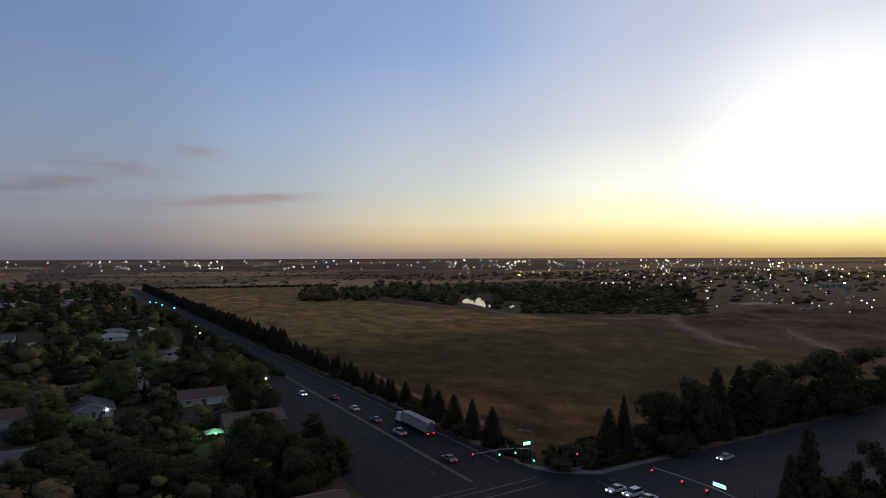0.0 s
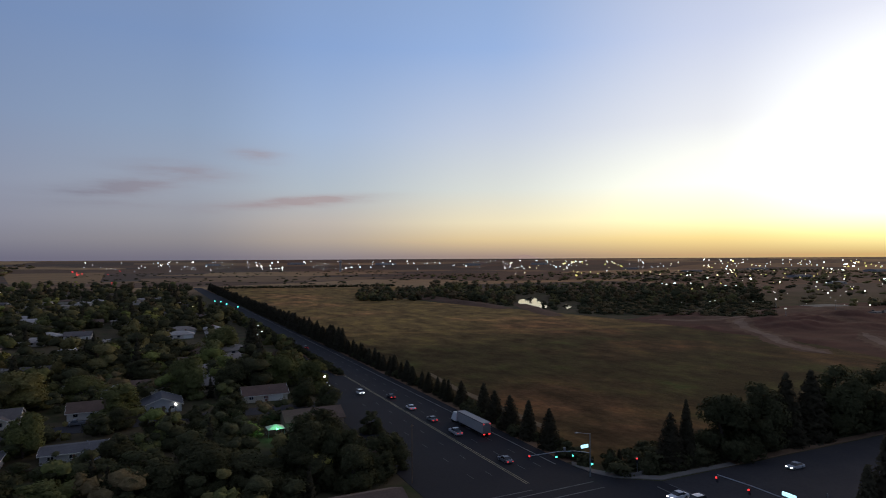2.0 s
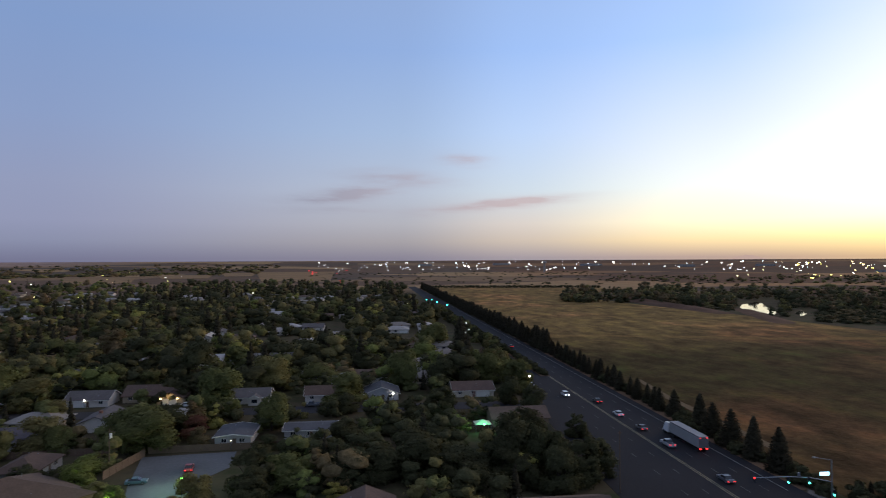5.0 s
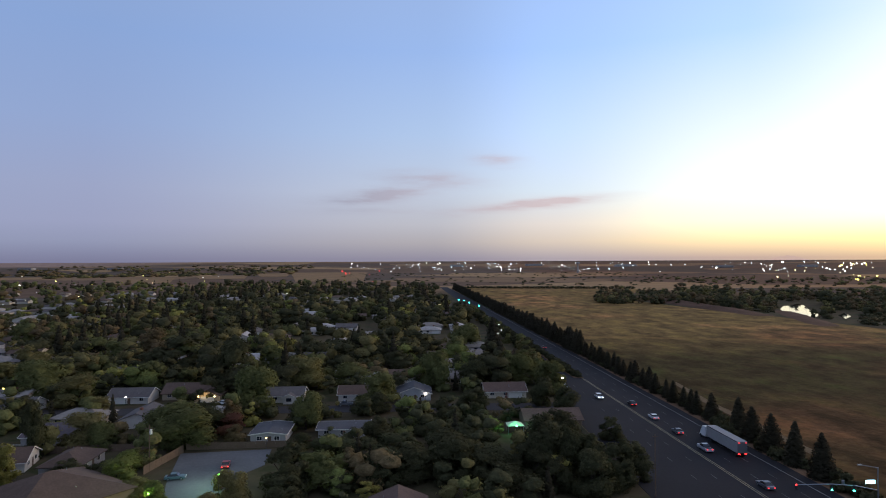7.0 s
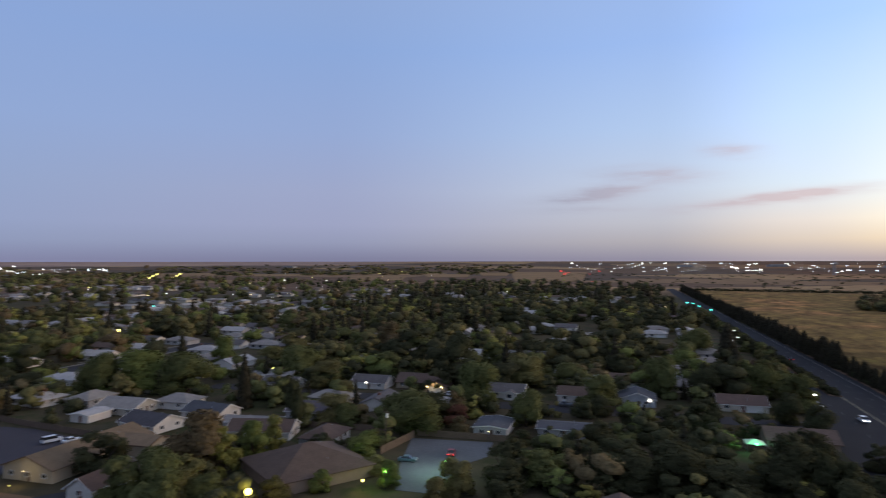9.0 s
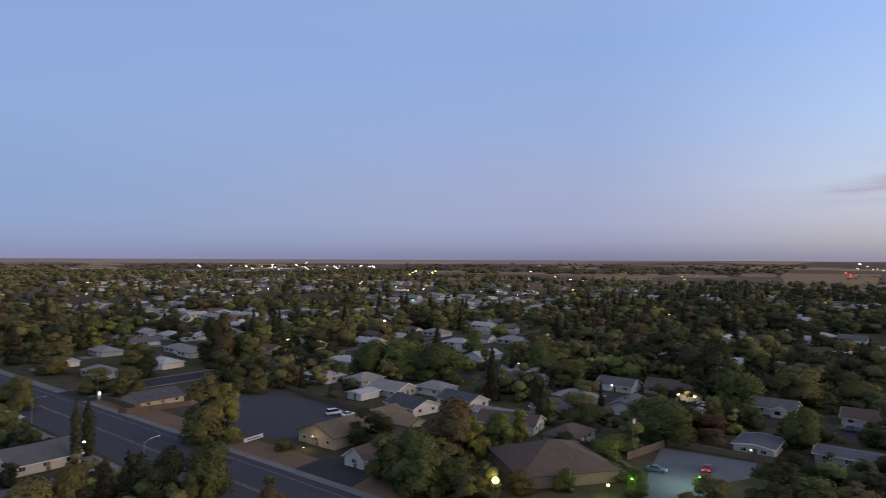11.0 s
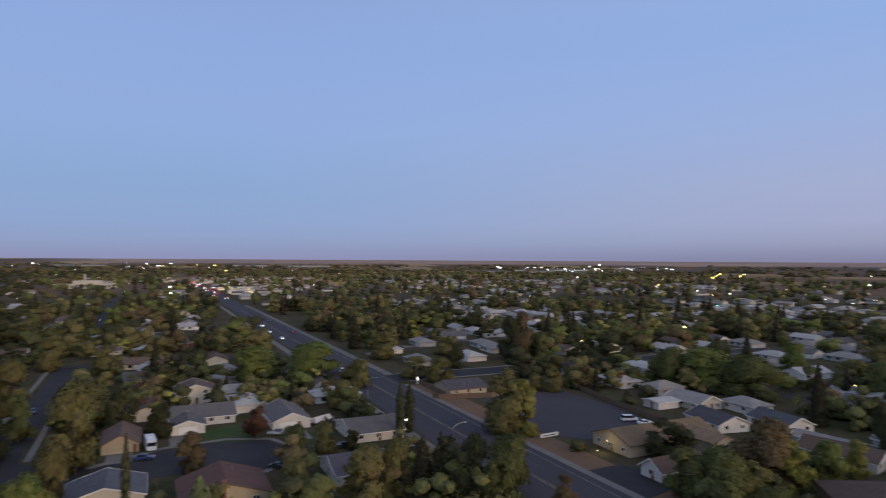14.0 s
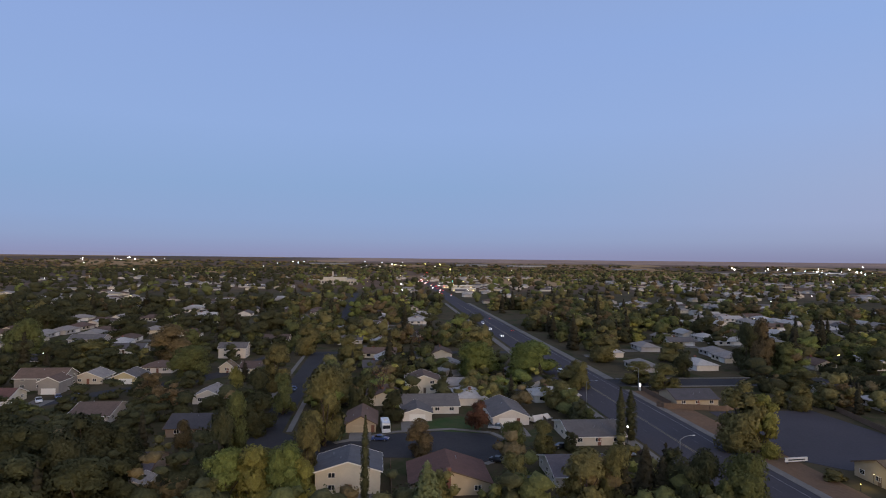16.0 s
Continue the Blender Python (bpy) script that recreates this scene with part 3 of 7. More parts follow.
def house(x, y, w, d, ridge="x", wall="cream", roof="grey", h=2.5, rise=2.2, hip=False, front="E", garage=None, windows="ENS", turn=0.0, over=0.55, label="", chimney=None, wings=(), garage_mat=None, lit=None, small=False, name="house"):
    """A house: ridge of length w along x or y, depth d across it. front has the door; garage is its offset along the front wall;
    wings are (dx, dy, length, depth, side) of lower gabled parts that come out of the body towards a side."""
    rot = 0 if ridge == "x" else 90
    label = label or "%s single-storey stucco house with %s shingle roof" % (wall, roof)
    ob = thing(name, pose(x, y, 0, 0, 0, rot + turn), label, "house", "houses of the suburb")
    wm, rm = WALLS[wall], ROOFS[roof]
    part("wall", Shape().box(-w / 2, -d / 2, -0.1, w / 2, d / 2, h) if hip else gable_body(w, d, h, rise), wm, ob)
    part("roof", hip_roof(w, d, h, rise, over) if hip else gable_roof(w, d, h, rise, over), rm, ob)
    if not hip:
        add_fascia(ob, w, d, h, rise, over, WOOD if wall in ("brown", "tan") else None)
    names = COMPASS[rot]
    for side_name in windows:
        side = names[side_name]
        at = side_frame(side, w, d)
        span = d if "x" in side else w
        taken = garage if side_name == front else None
        k = max(1, int(span / (6.5 if small else 4.6)))
        for i in range(k):
            u = (i + 0.5) / k * span - span / 2
            if taken is not None and abs(u - taken) < 3.4:
                continue
            for lev in range(2 if h > 4.2 else 1):
                add_window(ob, at, u, 1.0 + 2.55 * lev, 1.5, 1.15, lit if i == 0 and lev == 0 else None)
    at = side_frame(names[front], w, d)
    span = d if "x" in names[front] else w
    if garage is not None:
        add_garage(ob, at, garage, min(4.9, span * 0.55), garage_mat)
        u = garage + (3.4 if garage <= 0 else -3.4)
    else:
        u = 0.4
    if abs(u) < span / 2 - 0.6:
        part("front_door", on_wall(at, u - 0.48, u + 0.48, 0.05, 2.1, -0.05, 0.05), BRICK if rng.random() < 0.4 else WOOD, ob)
    if chimney is not None:
        cx, cy = chimney
        part("chimney", Shape().box(cx - 0.45, cy - 0.4, 0, cx + 0.45, cy + 0.4, h + rise + 0.7).box(cx - 0.55, cy - 0.5, h + rise + 0.7, cx + 0.55, cy + 0.5, h + rise + 0.85), BRICK, ob, "red brick chimney")
    for _ in range(2):
        vx, vy = rng.uniform(-w * 0.3, w * 0.3), rng.uniform(0.1, 0.35) * d * rng.choice((-1, 1))
        z = h + rise * (1 - abs(vy) / (d / 2)) * (0.9 if hip else 1)
        part("vent_pipe", Shape().tube((vx, vy, z - 0.1), (vx, vy, z + 0.5), 0.08, 0.08, 6), METAL, ob)
    for i, (dx, dy, length, depth, side_name, has_garage) in enumerate(wings):
        # a wing's ridge points out towards its side
        ax = {"E": 0, "N": 90, "W": 180, "S": 270}[side_name]
        wing = new("wing")
        wing.parent = ob
        wing.matrix_basis = (pose(0, 0, 0, 0, 0, rot + turn).inverted() @ pose(dx, dy, 0, 0, 0, ax + turn))
        wr = rise * min(1, depth / d) * 0.95
        for sub, shp, mt in (("wall", gable_body(length, depth, h - 0.05, wr), wm), ("roof", gable_roof(length, depth, h - 0.05, wr, 0.45), rm)):
            part(sub, shp, mt, wing)
        add_fascia(wing, length, depth, h - 0.05, wr, 0.45, WOOD if wall in ("brown", "tan") else None)
        atw = side_frame("+x", length, depth)
        if has_garage:
            part("garage_door", on_wall(atw, -2.45, 2.45, 0, 2.15, -0.05, 0.04), garage_mat or TRIM, wing)
        else:
            part("pane", on_wall(atw, -0.9, 0.9, 0.9, 2.1, -0.05, 0.03), GLASS, wing)
    return ob


# -- vehicles --
PAINTS = {}


def paint(name, c):
    if name not in PAINTS:
        PAINTS[name] = material("car_paint_" + name, c, 0.35, 0.2, spec=0.5, grain=0.03)
    return PAINTS[name]


COLOURS = dict(white=(0.75, 0.75, 0.75), silver=(0.45, 0.46, 0.48), black=(0.025, 0.025, 0.03), grey=(0.15, 0.15, 0.16), red=(0.30, 0.03, 0.03), blue=(0.04, 0.07, 0.20), tan=(0.40, 0.34, 0.26), teal=(0.10, 0.16, 0.18))
PROFILES = {   # outline along the length at belt height and the cabin: (x, z) pairs
    "sedan": ([(-2.3, 0.32), (2.25, 0.32), (2.32, 0.55), (2.2, 0.78), (1.1, 0.92), (-1.5, 0.96), (-2.25, 0.92), (-2.35, 0.6)], [(1.05, 0.92), (0.35, 1.38), (-0.85, 1.42), (-1.7, 0.96)]),
    "suv": ([(-2.3, 0.38), (2.25, 0.38), (2.32, 0.7), (2.2, 0.98), (1.2, 1.06), (-2.2, 1.08), (-2.32, 0.7)], [(1.15, 1.06), (0.45, 1.62), (-1.8, 1.68), (-2.2, 1.08)]),
    "pickup": ([(-2.7, 0.42), (2.6, 0.42), (2.7, 0.75), (2.55, 1.05), (1.45, 1.12), (-2.65, 1.12), (-2.72, 0.7)], [(1.4, 1.12), (0.8, 1.74), (-0.6, 1.76), (-0.85, 1.12)]),
    "van": ([(-2.5, 0.38), (2.4, 0.38), (2.5, 0.75), (2.35, 1.05), (1.7, 1.15), (-2.45, 1.15), (-2.52, 0.7)], [(1.65, 1.15), (0.9, 1.85), (-2.2, 1.9), (-2.45, 1.15)]),
}


def loft(profile, half, inset=0.08, top_in=0.0):
    """A car-body slab: the side outline between two flanks, its edges drawn in a little."""
    s = Shape()
    m = len(profile)
    k = 0
    zs = [z for _, z in profile]
    z0, z1 = min(zs), max(zs)
    rings = []
    for y, f in ((-half, 1), (-half + inset, 0), (half - inset, 0), (half, 1)):
        cx = sum(x for x, _ in profile) / m
        ring = []
        for x, z in profile:
            t = (z - z0) / (z1 - z0)
            yy = y * (1 - top_in * t)
            sx = 1 - 0.02 * f
            ring.append((cx + (x - cx) * sx, yy, z - (0.03 * f if z > (z0 + z1) / 2 else 0)))
        rings.append(ring)
    for r in rings:
        s.v += r
    for j in range(3):
        for i in range(m):
            a, b = j * m + i, j * m + (i + 1) % m
            s.f.append((a, b, b + m, a + m))
    s.f += [tuple(range(m - 1, -1, -1)), tuple(range(3 * m, 4 * m))]
    return s


def car(kind, x, y, heading, colour, head=True, tail=False, label="", z=0.06):
    """A car whose nose points along heading (degrees, 0 = +X)."""
    state = "with headlights on" if head else "with tail lights lit" if tail else "parked"
    ob = thing({"sedan": "car", "suv": "car", "pickup": "pickup_truck", "van": "van"}[kind], pose(x, y, z, 0, 0, heading), label or "%s %s %s on the asphalt" % (colour, kind, state), "car", "cars on the roads")
    body, cabin = PROFILES[kind]
    half = 0.92 if kind == "sedan" else 0.98
    p = paint(colour, COLOURS[colour])
    part("body", loft(body, half), p, ob)
    glass = part("cabin_glass", loft(cabin, half - 0.06, 0.05, 0.16), GLASS, ob, "dark tinted car windows")
    xs, zt = [q[0] for q in cabin], max(q[1] for q in cabin)
    part("roof_panel", Shape().box(min(xs) + 0.75 if kind != "van" else min(xs) + 0.3, -half * 0.78, zt - 0.02, max(xs) - 0.75, half * 0.78, zt + 0.04), p, ob)
    if kind == "pickup":
        part("bed", Shape().box(-2.6, -0.8, 1.13, -0.95, 0.8, 1.15), DARK_METAL, ob)
    for wx in (1.4, -1.4):
        for s in (1, -1):
            wheel = part("wheel", Shape().tube((wx, s * (half - 0.16), 0.32), (wx, s * (half + 0.02), 0.32), 0.33, 0.33, 12), RUBBER, ob)
            part("rim", Shape().tube((wx, s * (half - 0.02), 0.32), (wx, s * (half + 0.03), 0.32), 0.19, 0.19, 10), METAL, wheel)
    front, back, zh = max(q[0] for q in body), min(q[0] for q in body), body[3][1] - 0.12
    for s in (1, -1):
        part("headlight", Shape().box(front - 0.16, s * 0.62 - 0.2, zh - 0.1, front + 0.04, s * 0.62 + 0.2, zh + 0.1), GLOW["white"] if head else TRIM, ob)
        part("tail_light", Shape().box(back - 0.04, s * 0.68 - 0.17, zh - 0.08, back + 0.14, s * 0.68 + 0.17, zh + 0.1), GLOW["red"] if tail else BRICK, ob)
    return ob


# -- lamps --
def street_lamp(x, y, arm_heading, h=9.0, arm=2.6, lit=None):
    ob = thing("street_lamp", pose(x, y, 0, 0, 0, arm_heading), "tall galvanised street lamp with a curved arm over the road", "street lamp", "street lamps")
    part("pole", Shape().tube((0, 0, 0), (0, 0, h), 0.11, 0.07, 10), METAL, ob)
    s = Shape()
    pts = [(0, 0, h - 0.2), (arm * 0.35, 0, h + 0.45), (arm * 0.7, 0, h + 0.65), (arm, 0, h + 0.66)]
    for a, b in zip(pts, pts[1:]):
        s.tube(a, b, 0.05, 0.045, 8)
    part("arm", s, METAL, ob)
    part("lamp_head", Shape().hull8([(arm - 0.1, -0.15, h + 0.55), (arm + 0.7, -0.12, h + 0.55), (arm + 0.7, 0.12, h + 0.55), (arm - 0.1, 0.15, h + 0.55), (arm, -0.1, h + 0.75), (arm + 0.6, -0.08, h + 0.72), (arm + 0.6, 0.08, h + 0.72), (arm, 0.1, h + 0.75)]), GLOW[lit] if lit else METAL, ob)
    return ob

# ---- ground and roads ----
def ground_sheet():
    """One sheet to the horizon; past 3 km the land climbs gently, so that it meets the sky at eye level."""
    s = Shape()
    radii = [0, 60, 120, 200, 300, 420, 560, 740, 960, 1250, 1600, 2000, 2500, 3000, 3400, 3800, 4200, 4500, 4700, 4850]
    m = 96
    for r in radii:
        z = 0 if r <= 3000 else (EYE - 1.0) * ((r - 3000) / 1850) ** 0.75
        for i in range(m):
            a = 2 * math.pi * i / m
            s.v.append((r * math.cos(a), r * math.sin(a), z))
    for j in range(len(radii) - 1):
        for i in range(m):
            a, b = j * m + i, j * m + (i + 1) % m
            s.f.append((a, b, b + m, a + m) if j else (a, b + m, a + m))
    mat = bpy.data.materials.new("land")
    mat.use_nodes = True
    n = Nodes(mat.node_tree)
    bsdf = mat.node_tree.nodes["Principled BSDF"]
    pos = n.put("ShaderNodeNewGeometry").outputs["Position"]
    flatpos = n.vmath("MULTIPLY", pos, (1, 1, 0))
    vor = n.put("ShaderNodeTexVoronoi", Vector=n.vmath("MULTIPLY", flatpos, (0.0016, 0.0026, 0)), Scale=1.0)
    vor.distance = "MANHATTAN"
    cell = n.put("ShaderNodeSeparateColor", Color=vor.outputs["Color"]).outputs[0]
    fields = n.ramp(cell, [(0.0, (0.15, 0.098, 0.064)), (0.3, (0.235, 0.150, 0.084)), (0.5, (0.125, 0.090, 0.064)), (0.72, (0.33, 0.215, 0.11)), (0.85, (0.115, 0.088, 0.064)), (1.0, (0.225, 0.145, 0.088))], "CONSTANT")
    near = n.ramp(n.noise(0.05, 5.0, 0.65, flatpos), [(0.3, (0.052, 0.046, 0.028)), (0.5, (0.085, 0.067, 0.040)), (0.62, (0.046, 0.052, 0.022)), (0.75, (0.125, 0.092, 0.056))])
    dist = n.vmath("LENGTH", flatpos, out=1)
    far = n.math("DIVIDE", n.math("SUBTRACT", dist, 900.0), 200.0, clamp=True)
    col = n.mix(far, near, fields)
    east = n.math("DIVIDE", n.math("SUBTRACT", n.put("ShaderNodeSeparateXYZ", Vector=pos).outputs[0], 330.0), 420.0, clamp=True)
    col = n.mix(n.math("MULTIPLY", east, 0.85), col, n.mix(1.0, col, (0.98, 0.80, 0.72), "MULTIPLY"))
    # far western fields turn paler: dry grass, with distance haze put into the colour
    west = n.math("DIVIDE", n.math("SUBTRACT", n.math("MULTIPLY", n.put("ShaderNodeSeparateXYZ", Vector=pos).outputs[0], -1.0), 1300.0), 700.0, clamp=True)
    dry = n.math("MULTIPLY", west, n.math("DIVIDE", n.math("SUBTRACT", dist, 3650.0), 300.0, clamp=True))
    dry = n.math("MULTIPLY", dry, n.math("DIVIDE", n.math("ADD", n.put("ShaderNodeSeparateXYZ", Vector=pos).outputs[1], 700.0), 600.0, clamp=True))
    col = n.mix(n.math("MULTIPLY", dry, n.math("ADD", 0.3, n.noise(0.004, 3.0, 0.6, flatpos))), col, (0.36, 0.25, 0.20))
    f = n.math("ADD", n.math("MULTIPLY", n.noise(0.02, 6.0, 0.6, flatpos), 0.9), 0.55)
    col = n.mix(1.0, col, n.put("ShaderNodeCombineColor", Red=f, Green=f, Blue=f).outputs[0], "MULTIPLY")
    n.feed(bsdf.inputs["Base Color"], col)
    bsdf.inputs["Roughness"].default_value = 0.95
    bsdf.inputs["Specular IOR Level"].default_value = 0.02
    return structure("ground", s, mat, "flat dry farmland and suburban earth to the horizon")


ground_sheet()


def field_material():
    mat = bpy.data.materials.new("dry_field")
    mat.use_nodes = True
    n = Nodes(mat.node_tree)
    bsdf = mat.node_tree.nodes["Principled BSDF"]
    pos = n.put("ShaderNodeNewGeometry").outputs["Position"]
    broad = n.noise(0.009, 5.0, 0.6, pos)
    mow = n.noise(1.0, 4.0, 0.65, n.vmath("MULTIPLY", n.vmath("ADD", pos, n.vmath("MULTIPLY", n.noise(0.02, 3.0, 0.6, pos, 1), (16, 16, 0))), (0.060, 0.034, 0)))
    green = n.math("MULTIPLY", n.ramp(broad, [(0.34, (0, 0, 0)), (0.50, (1, 1, 1))]), n.ramp(mow, [(0.3, (0.25, 0.25, 0.25)), (0.7, (1, 1, 1))]))
    sep = n.put("ShaderNodeSeparateXYZ", Vector=pos)
    wavy = n.math("ADD", sep.outputs[1], n.math("MULTIPLY", broad, 160.0))
    north = n.math("DIVIDE", n.math("SUBTRACT", wavy, 390.0), 130.0, clamp=True)
    col = n.mix(green, n.mix(north, (0.125, 0.063, 0.029), (0.310, 0.166, 0.070)), n.mix(north, (0.036, 0.043, 0.014), (0.150, 0.118, 0.040)))
    streak = n.ramp(mow, [(0.34, (0.42, 0.46, 0.42)), (0.5, (0.9, 0.9, 0.9)), (0.66, (1.75, 1.55, 1.35))])
    col = n.mix(1.0, col, streak, "MULTIPLY")
    band = n.math("SUBTRACT", 1.0, n.math("DIVIDE", n.math("ABSOLUTE", n.math("SUBTRACT", n.math("ADD", sep.outputs[1], n.math("MULTIPLY", sep.outputs[0], 0.22)), n.math("ADD", 408.0, n.math("MULTIPLY", broad, 38.0)))), 9.0), clamp=True)
    col = n.mix(n.math("MULTIPLY", band, 0.7), col, (0.26, 0.155, 0.055))
    tuft = n.math("ADD", n.math("MULTIPLY", n.noise(0.11, 4.0, 0.7, n.vmath("MULTIPLY", pos, (1.0, 0.55, 0))), 1.7), 0.15)
    col = n.mix(1.0, col, n.put("ShaderNodeCombineColor", Red=tuft, Green=tuft, Blue=tuft).outputs[0], "MULTIPLY")
    g = n.math("ADD", n.math("MULTIPLY", n.noise(0.45, 5.0, 0.7, pos), 1.3), 0.35)
    col = n.mix(1.0, col, n.put("ShaderNodeCombineColor", Red=g, Green=g, Blue=g).outputs[0], "MULTIPLY")
    n.feed(bsdf.inputs["Base Color"], col)
    bsdf.inputs["Roughness"].default_value = 0.95
    bsdf.inputs["Specular IOR Level"].default_value = 0.02
    b = n.put("ShaderNodeBump", Height=n.noise(0.5, 4.0, 0.6, pos), Strength=0.6, Distance=0.6)
    n.feed(bsdf.inputs["Normal"], b.outputs[0])
    return mat


FIELD = field_material()
structure("field", Shape().prism([(99, 116), (300, 112), (352, 250), (350, 390), (335, 500), (300, 640), (285, 760), (320, 860), (410, 1060), (112, 1148), (104, 600)], -0.5, 0.03), FIELD, "wide fallow field of dry and green grass")


def strip(name, x0, y0, x1, y1, top, mat, label="", base=-0.4):
    return structure(name, Shape().box(x0, y0, base, x1, y1, top), mat, label)


# road A (along y) and road B (along x), their crossing in one piece
structure("road_A", Shape().prism([(52, 108), (52.5, 150), (56, 215), (63, 280), (69, 330), (70.5, 600), (71, 1200), (86, 1200), (90, 600), (92.5, 330), (92.5, 122), (96, 112), (104, 106), (104, 66), (92, 40), (92, -200), (56, -200), (54, 60)], -0.4, 0.05), ASPHALT, "wide dark asphalt arterial with turning lanes")
structure("road_B", Shape().prism([(53, 70), (53, 93), (-700, 93), (-1400, 96), (-1400, 84), (-700, 74)], -0.4, 0.054), WORN, "dark asphalt cross street between the houses")
structure("road_B_east", Shape().prism([(103.5, 106), (700, 108), (700, 80), (103.5, 68)], -0.4, 0.046), STREET, "asphalt cross street beyond the signals")


def lines(name, segs, wid, mat, label, z=0.07):
    s = Shape()
    for x0, y0, x1, y1 in segs:
        d = Vector((x1 - x0, y1 - y0, 0)).normalized()
        n_ = Vector((-d.y, d.x, 0)) * wid / 2
        a, b = Vector((x0, y0, 0)), Vector((x1, y1, 0))
        p = [a - n_, b - n_, b + n_, a + n_]
        s.hull8([(q.x, q.y, 0.03) for q in p] + [(q.x, q.y, z) for q in p])
    return structure(name, s, mat, label)


lines("median_line", [(75.9, 118, 75.9, 262), (76.5, 118, 76.5, 262)], 0.22, YELLOW_MARKING, "double yellow centre line")
lines("edge_line", [(89.4, 126, 89.4, 330), (89.4, 330, 87.5, 700)], 0.2, MARKING, "white edge line of the road")
lines("lane_dashes", [(x, y, x, y + 3.6) for x in (85.2, 80.8) for y in range(126, 420, 12)] + [(x, y, x, y + 3.2) for x in (71.6, 66.8) for y in range(126, 215, 13)] + [(x, y, x, y + 3.2) for x in (68.2,) for y in range(220, 250, 12)], 0.13, FADED, "faded white dashed lane lines")
lines("crosswalk_lines", [(54, 111.2, 90, 112.6), (54, 107.6, 90, 108.8), (56, 113.8, 75, 114.3), (100.5, 104, 99.5, 70), (104, 104, 103, 70)], 0.35, FADED, "faded white crosswalk and stop lines")
lines("centre_line_B", [(45, 81.6, -700, 82.5), (45, 81.0, -700, 81.9)], 0.16, YELLOW_MARKING, "double yellow centre line")
lines("lane_dashes_B", [(x, y, x + 3.4, y) for y in (86.4, 77.0) for x in range(-420, 40, 12)], 0.13, FADED, "faded white dashed lane lines")
lines("bike_line_B", [(50, 90.6, -700, 91.2)], 0.14, MARKING, "white edge line of the cross street")

# kerbs and pavements
strip("pavement", -234, 93, 52, 95.3, 0.17, CONCRETE, "pale concrete pavement along the cross street")
strip("pavement", -700, 93.2, -256, 97, 0.17, CONCRETE, "pale concrete pavement along the cross street")
strip("pavement", -700, 66.5, -2, 70, 0.17, CONCRETE, "pale concrete pavement along the cross street")
structure("corner_island", Shape().prism([(92.6, 124), (93.4, 117), (96, 112.5), (104.4, 106.6), (128, 106.6), (128, 108.4), (106, 108.6), (98.5, 113.8), (95, 119), (94.2, 126)], -0.4, 0.18), CONCRETE, "curved pale concrete corner with kerb")
structure("verge", Shape().prism([(128, 106.7), (330, 107.1), (330, 109.0), (128, 109.4)], -0.4, 0.14), DIRT, "bare dirt verge along the cross street")
strip("planted_median", 72.6, 262, 76.8, 520, 0.2, DIRT, "raised earth median with low shrubs")
strip("shoulder", 92.4, 126, 98.6, 1150, 0.02, DIRT, "bare dirt verge under the roadside trees")
structure("dirt_track", Shape().prism([(104.5, 150), (107.5, 150), (108.5, 215), (112, 250), (110, 250), (105.5, 215)], -0.4, 0.06), PATH_DIRT, "pale dirt track between trees and field")
strip("verge", -232, 95.3, -60, 104, 0.03, DIRT, "bare dirt verge with dry weeds")

# ---- side streets, lots and yards ----
structure("street_1", Shape().prism([(-336, -37.5), (-172, -36.5), (-164, -29), (-159, -12), (-157, 8), (-153, 14), (-152, 24), (-158, 32), (-168, 34), (-177, 30), (-181, 20), (-179, 4), (-172, -12), (-174, -22), (-182, -28.5), (-328, -29.5), (-328, 66), (-336, 66)], -0.4, 0.04), STREET, "grey asphalt residential street with a turning circle")
structure("street_5", Shape().prism([(-900, -43), (-440, -36), (-440, -29), (-900, -36)], -0.4, 0.043), STREET, "grey asphalt residential street")
structure("street_2", Shape().prism([(-255, 92), (-241, 92), (-241, 330), (-252, 330)], -0.4, 0.041), STREET, "grey asphalt residential side street")
structure("street_3", Shape().prism([(-160, 212), (60, 208), (60, 218), (-160, 222)], -0.4, 0.043), STREET, "grey asphalt residential street")
structure("street_4", Shape().prism([(-195, -127), (-207, -119.5), (-223, -107.5), (-236, -97), (-244, -86), (-256, -72), (-280, -60), (-318, -52), (-320, -60), (-284, -68), (-262, -79), (-250, -93), (-241, -103), (-227, -114), (-212, -125), (-200, -133)], -0.4, 0.043), STREET, "grey asphalt residential street that curves between the houses")
structure("lot_asphalt", Shape().prism([(-199, 108), (-150, 104), (-141, 112), (-141, 140), (-170, 146), (-199, 144)], -0.4, 0.06), WORN, "empty dark asphalt parking lot")
structure("court_asphalt", Shape().prism([(-58, 168), (-53.5, 146), (-48.5, 129), (-38.5, 129), (-39.5, 139), (-38, 150), (-34, 157), (-35, 170)], -0.4, 0.06), COURT, "worn asphalt parking court lit by lamps")
lines("pavement", [(-170.6, -13, -180.4, 3.5), (-180.4, 3.5, -182.6, 20), (-182.6, 20, -178.2, 31), (-178.2, 31, -168.3, 35.6), (-168.3, 35.6, -157.3, 33.4), (-157.3, 33.4, -151, 25)], 1.7, CONCRETE, "pale concrete pavement round the turning circle", z=0.17)
lines("pavement", [(-182, -26.6, -326, -27.6), (-184, -39.2, -336, -40.0)], 1.6, CONCRETE, "pale concrete pavement along the street", z=0.17)
lines("pavement", [(-239.8, 98, -239.8, 325), (-256.5, 98, -253.5, 325)], 1.5, CONCRETE, "pale concrete pavement along the side street", z=0.17)
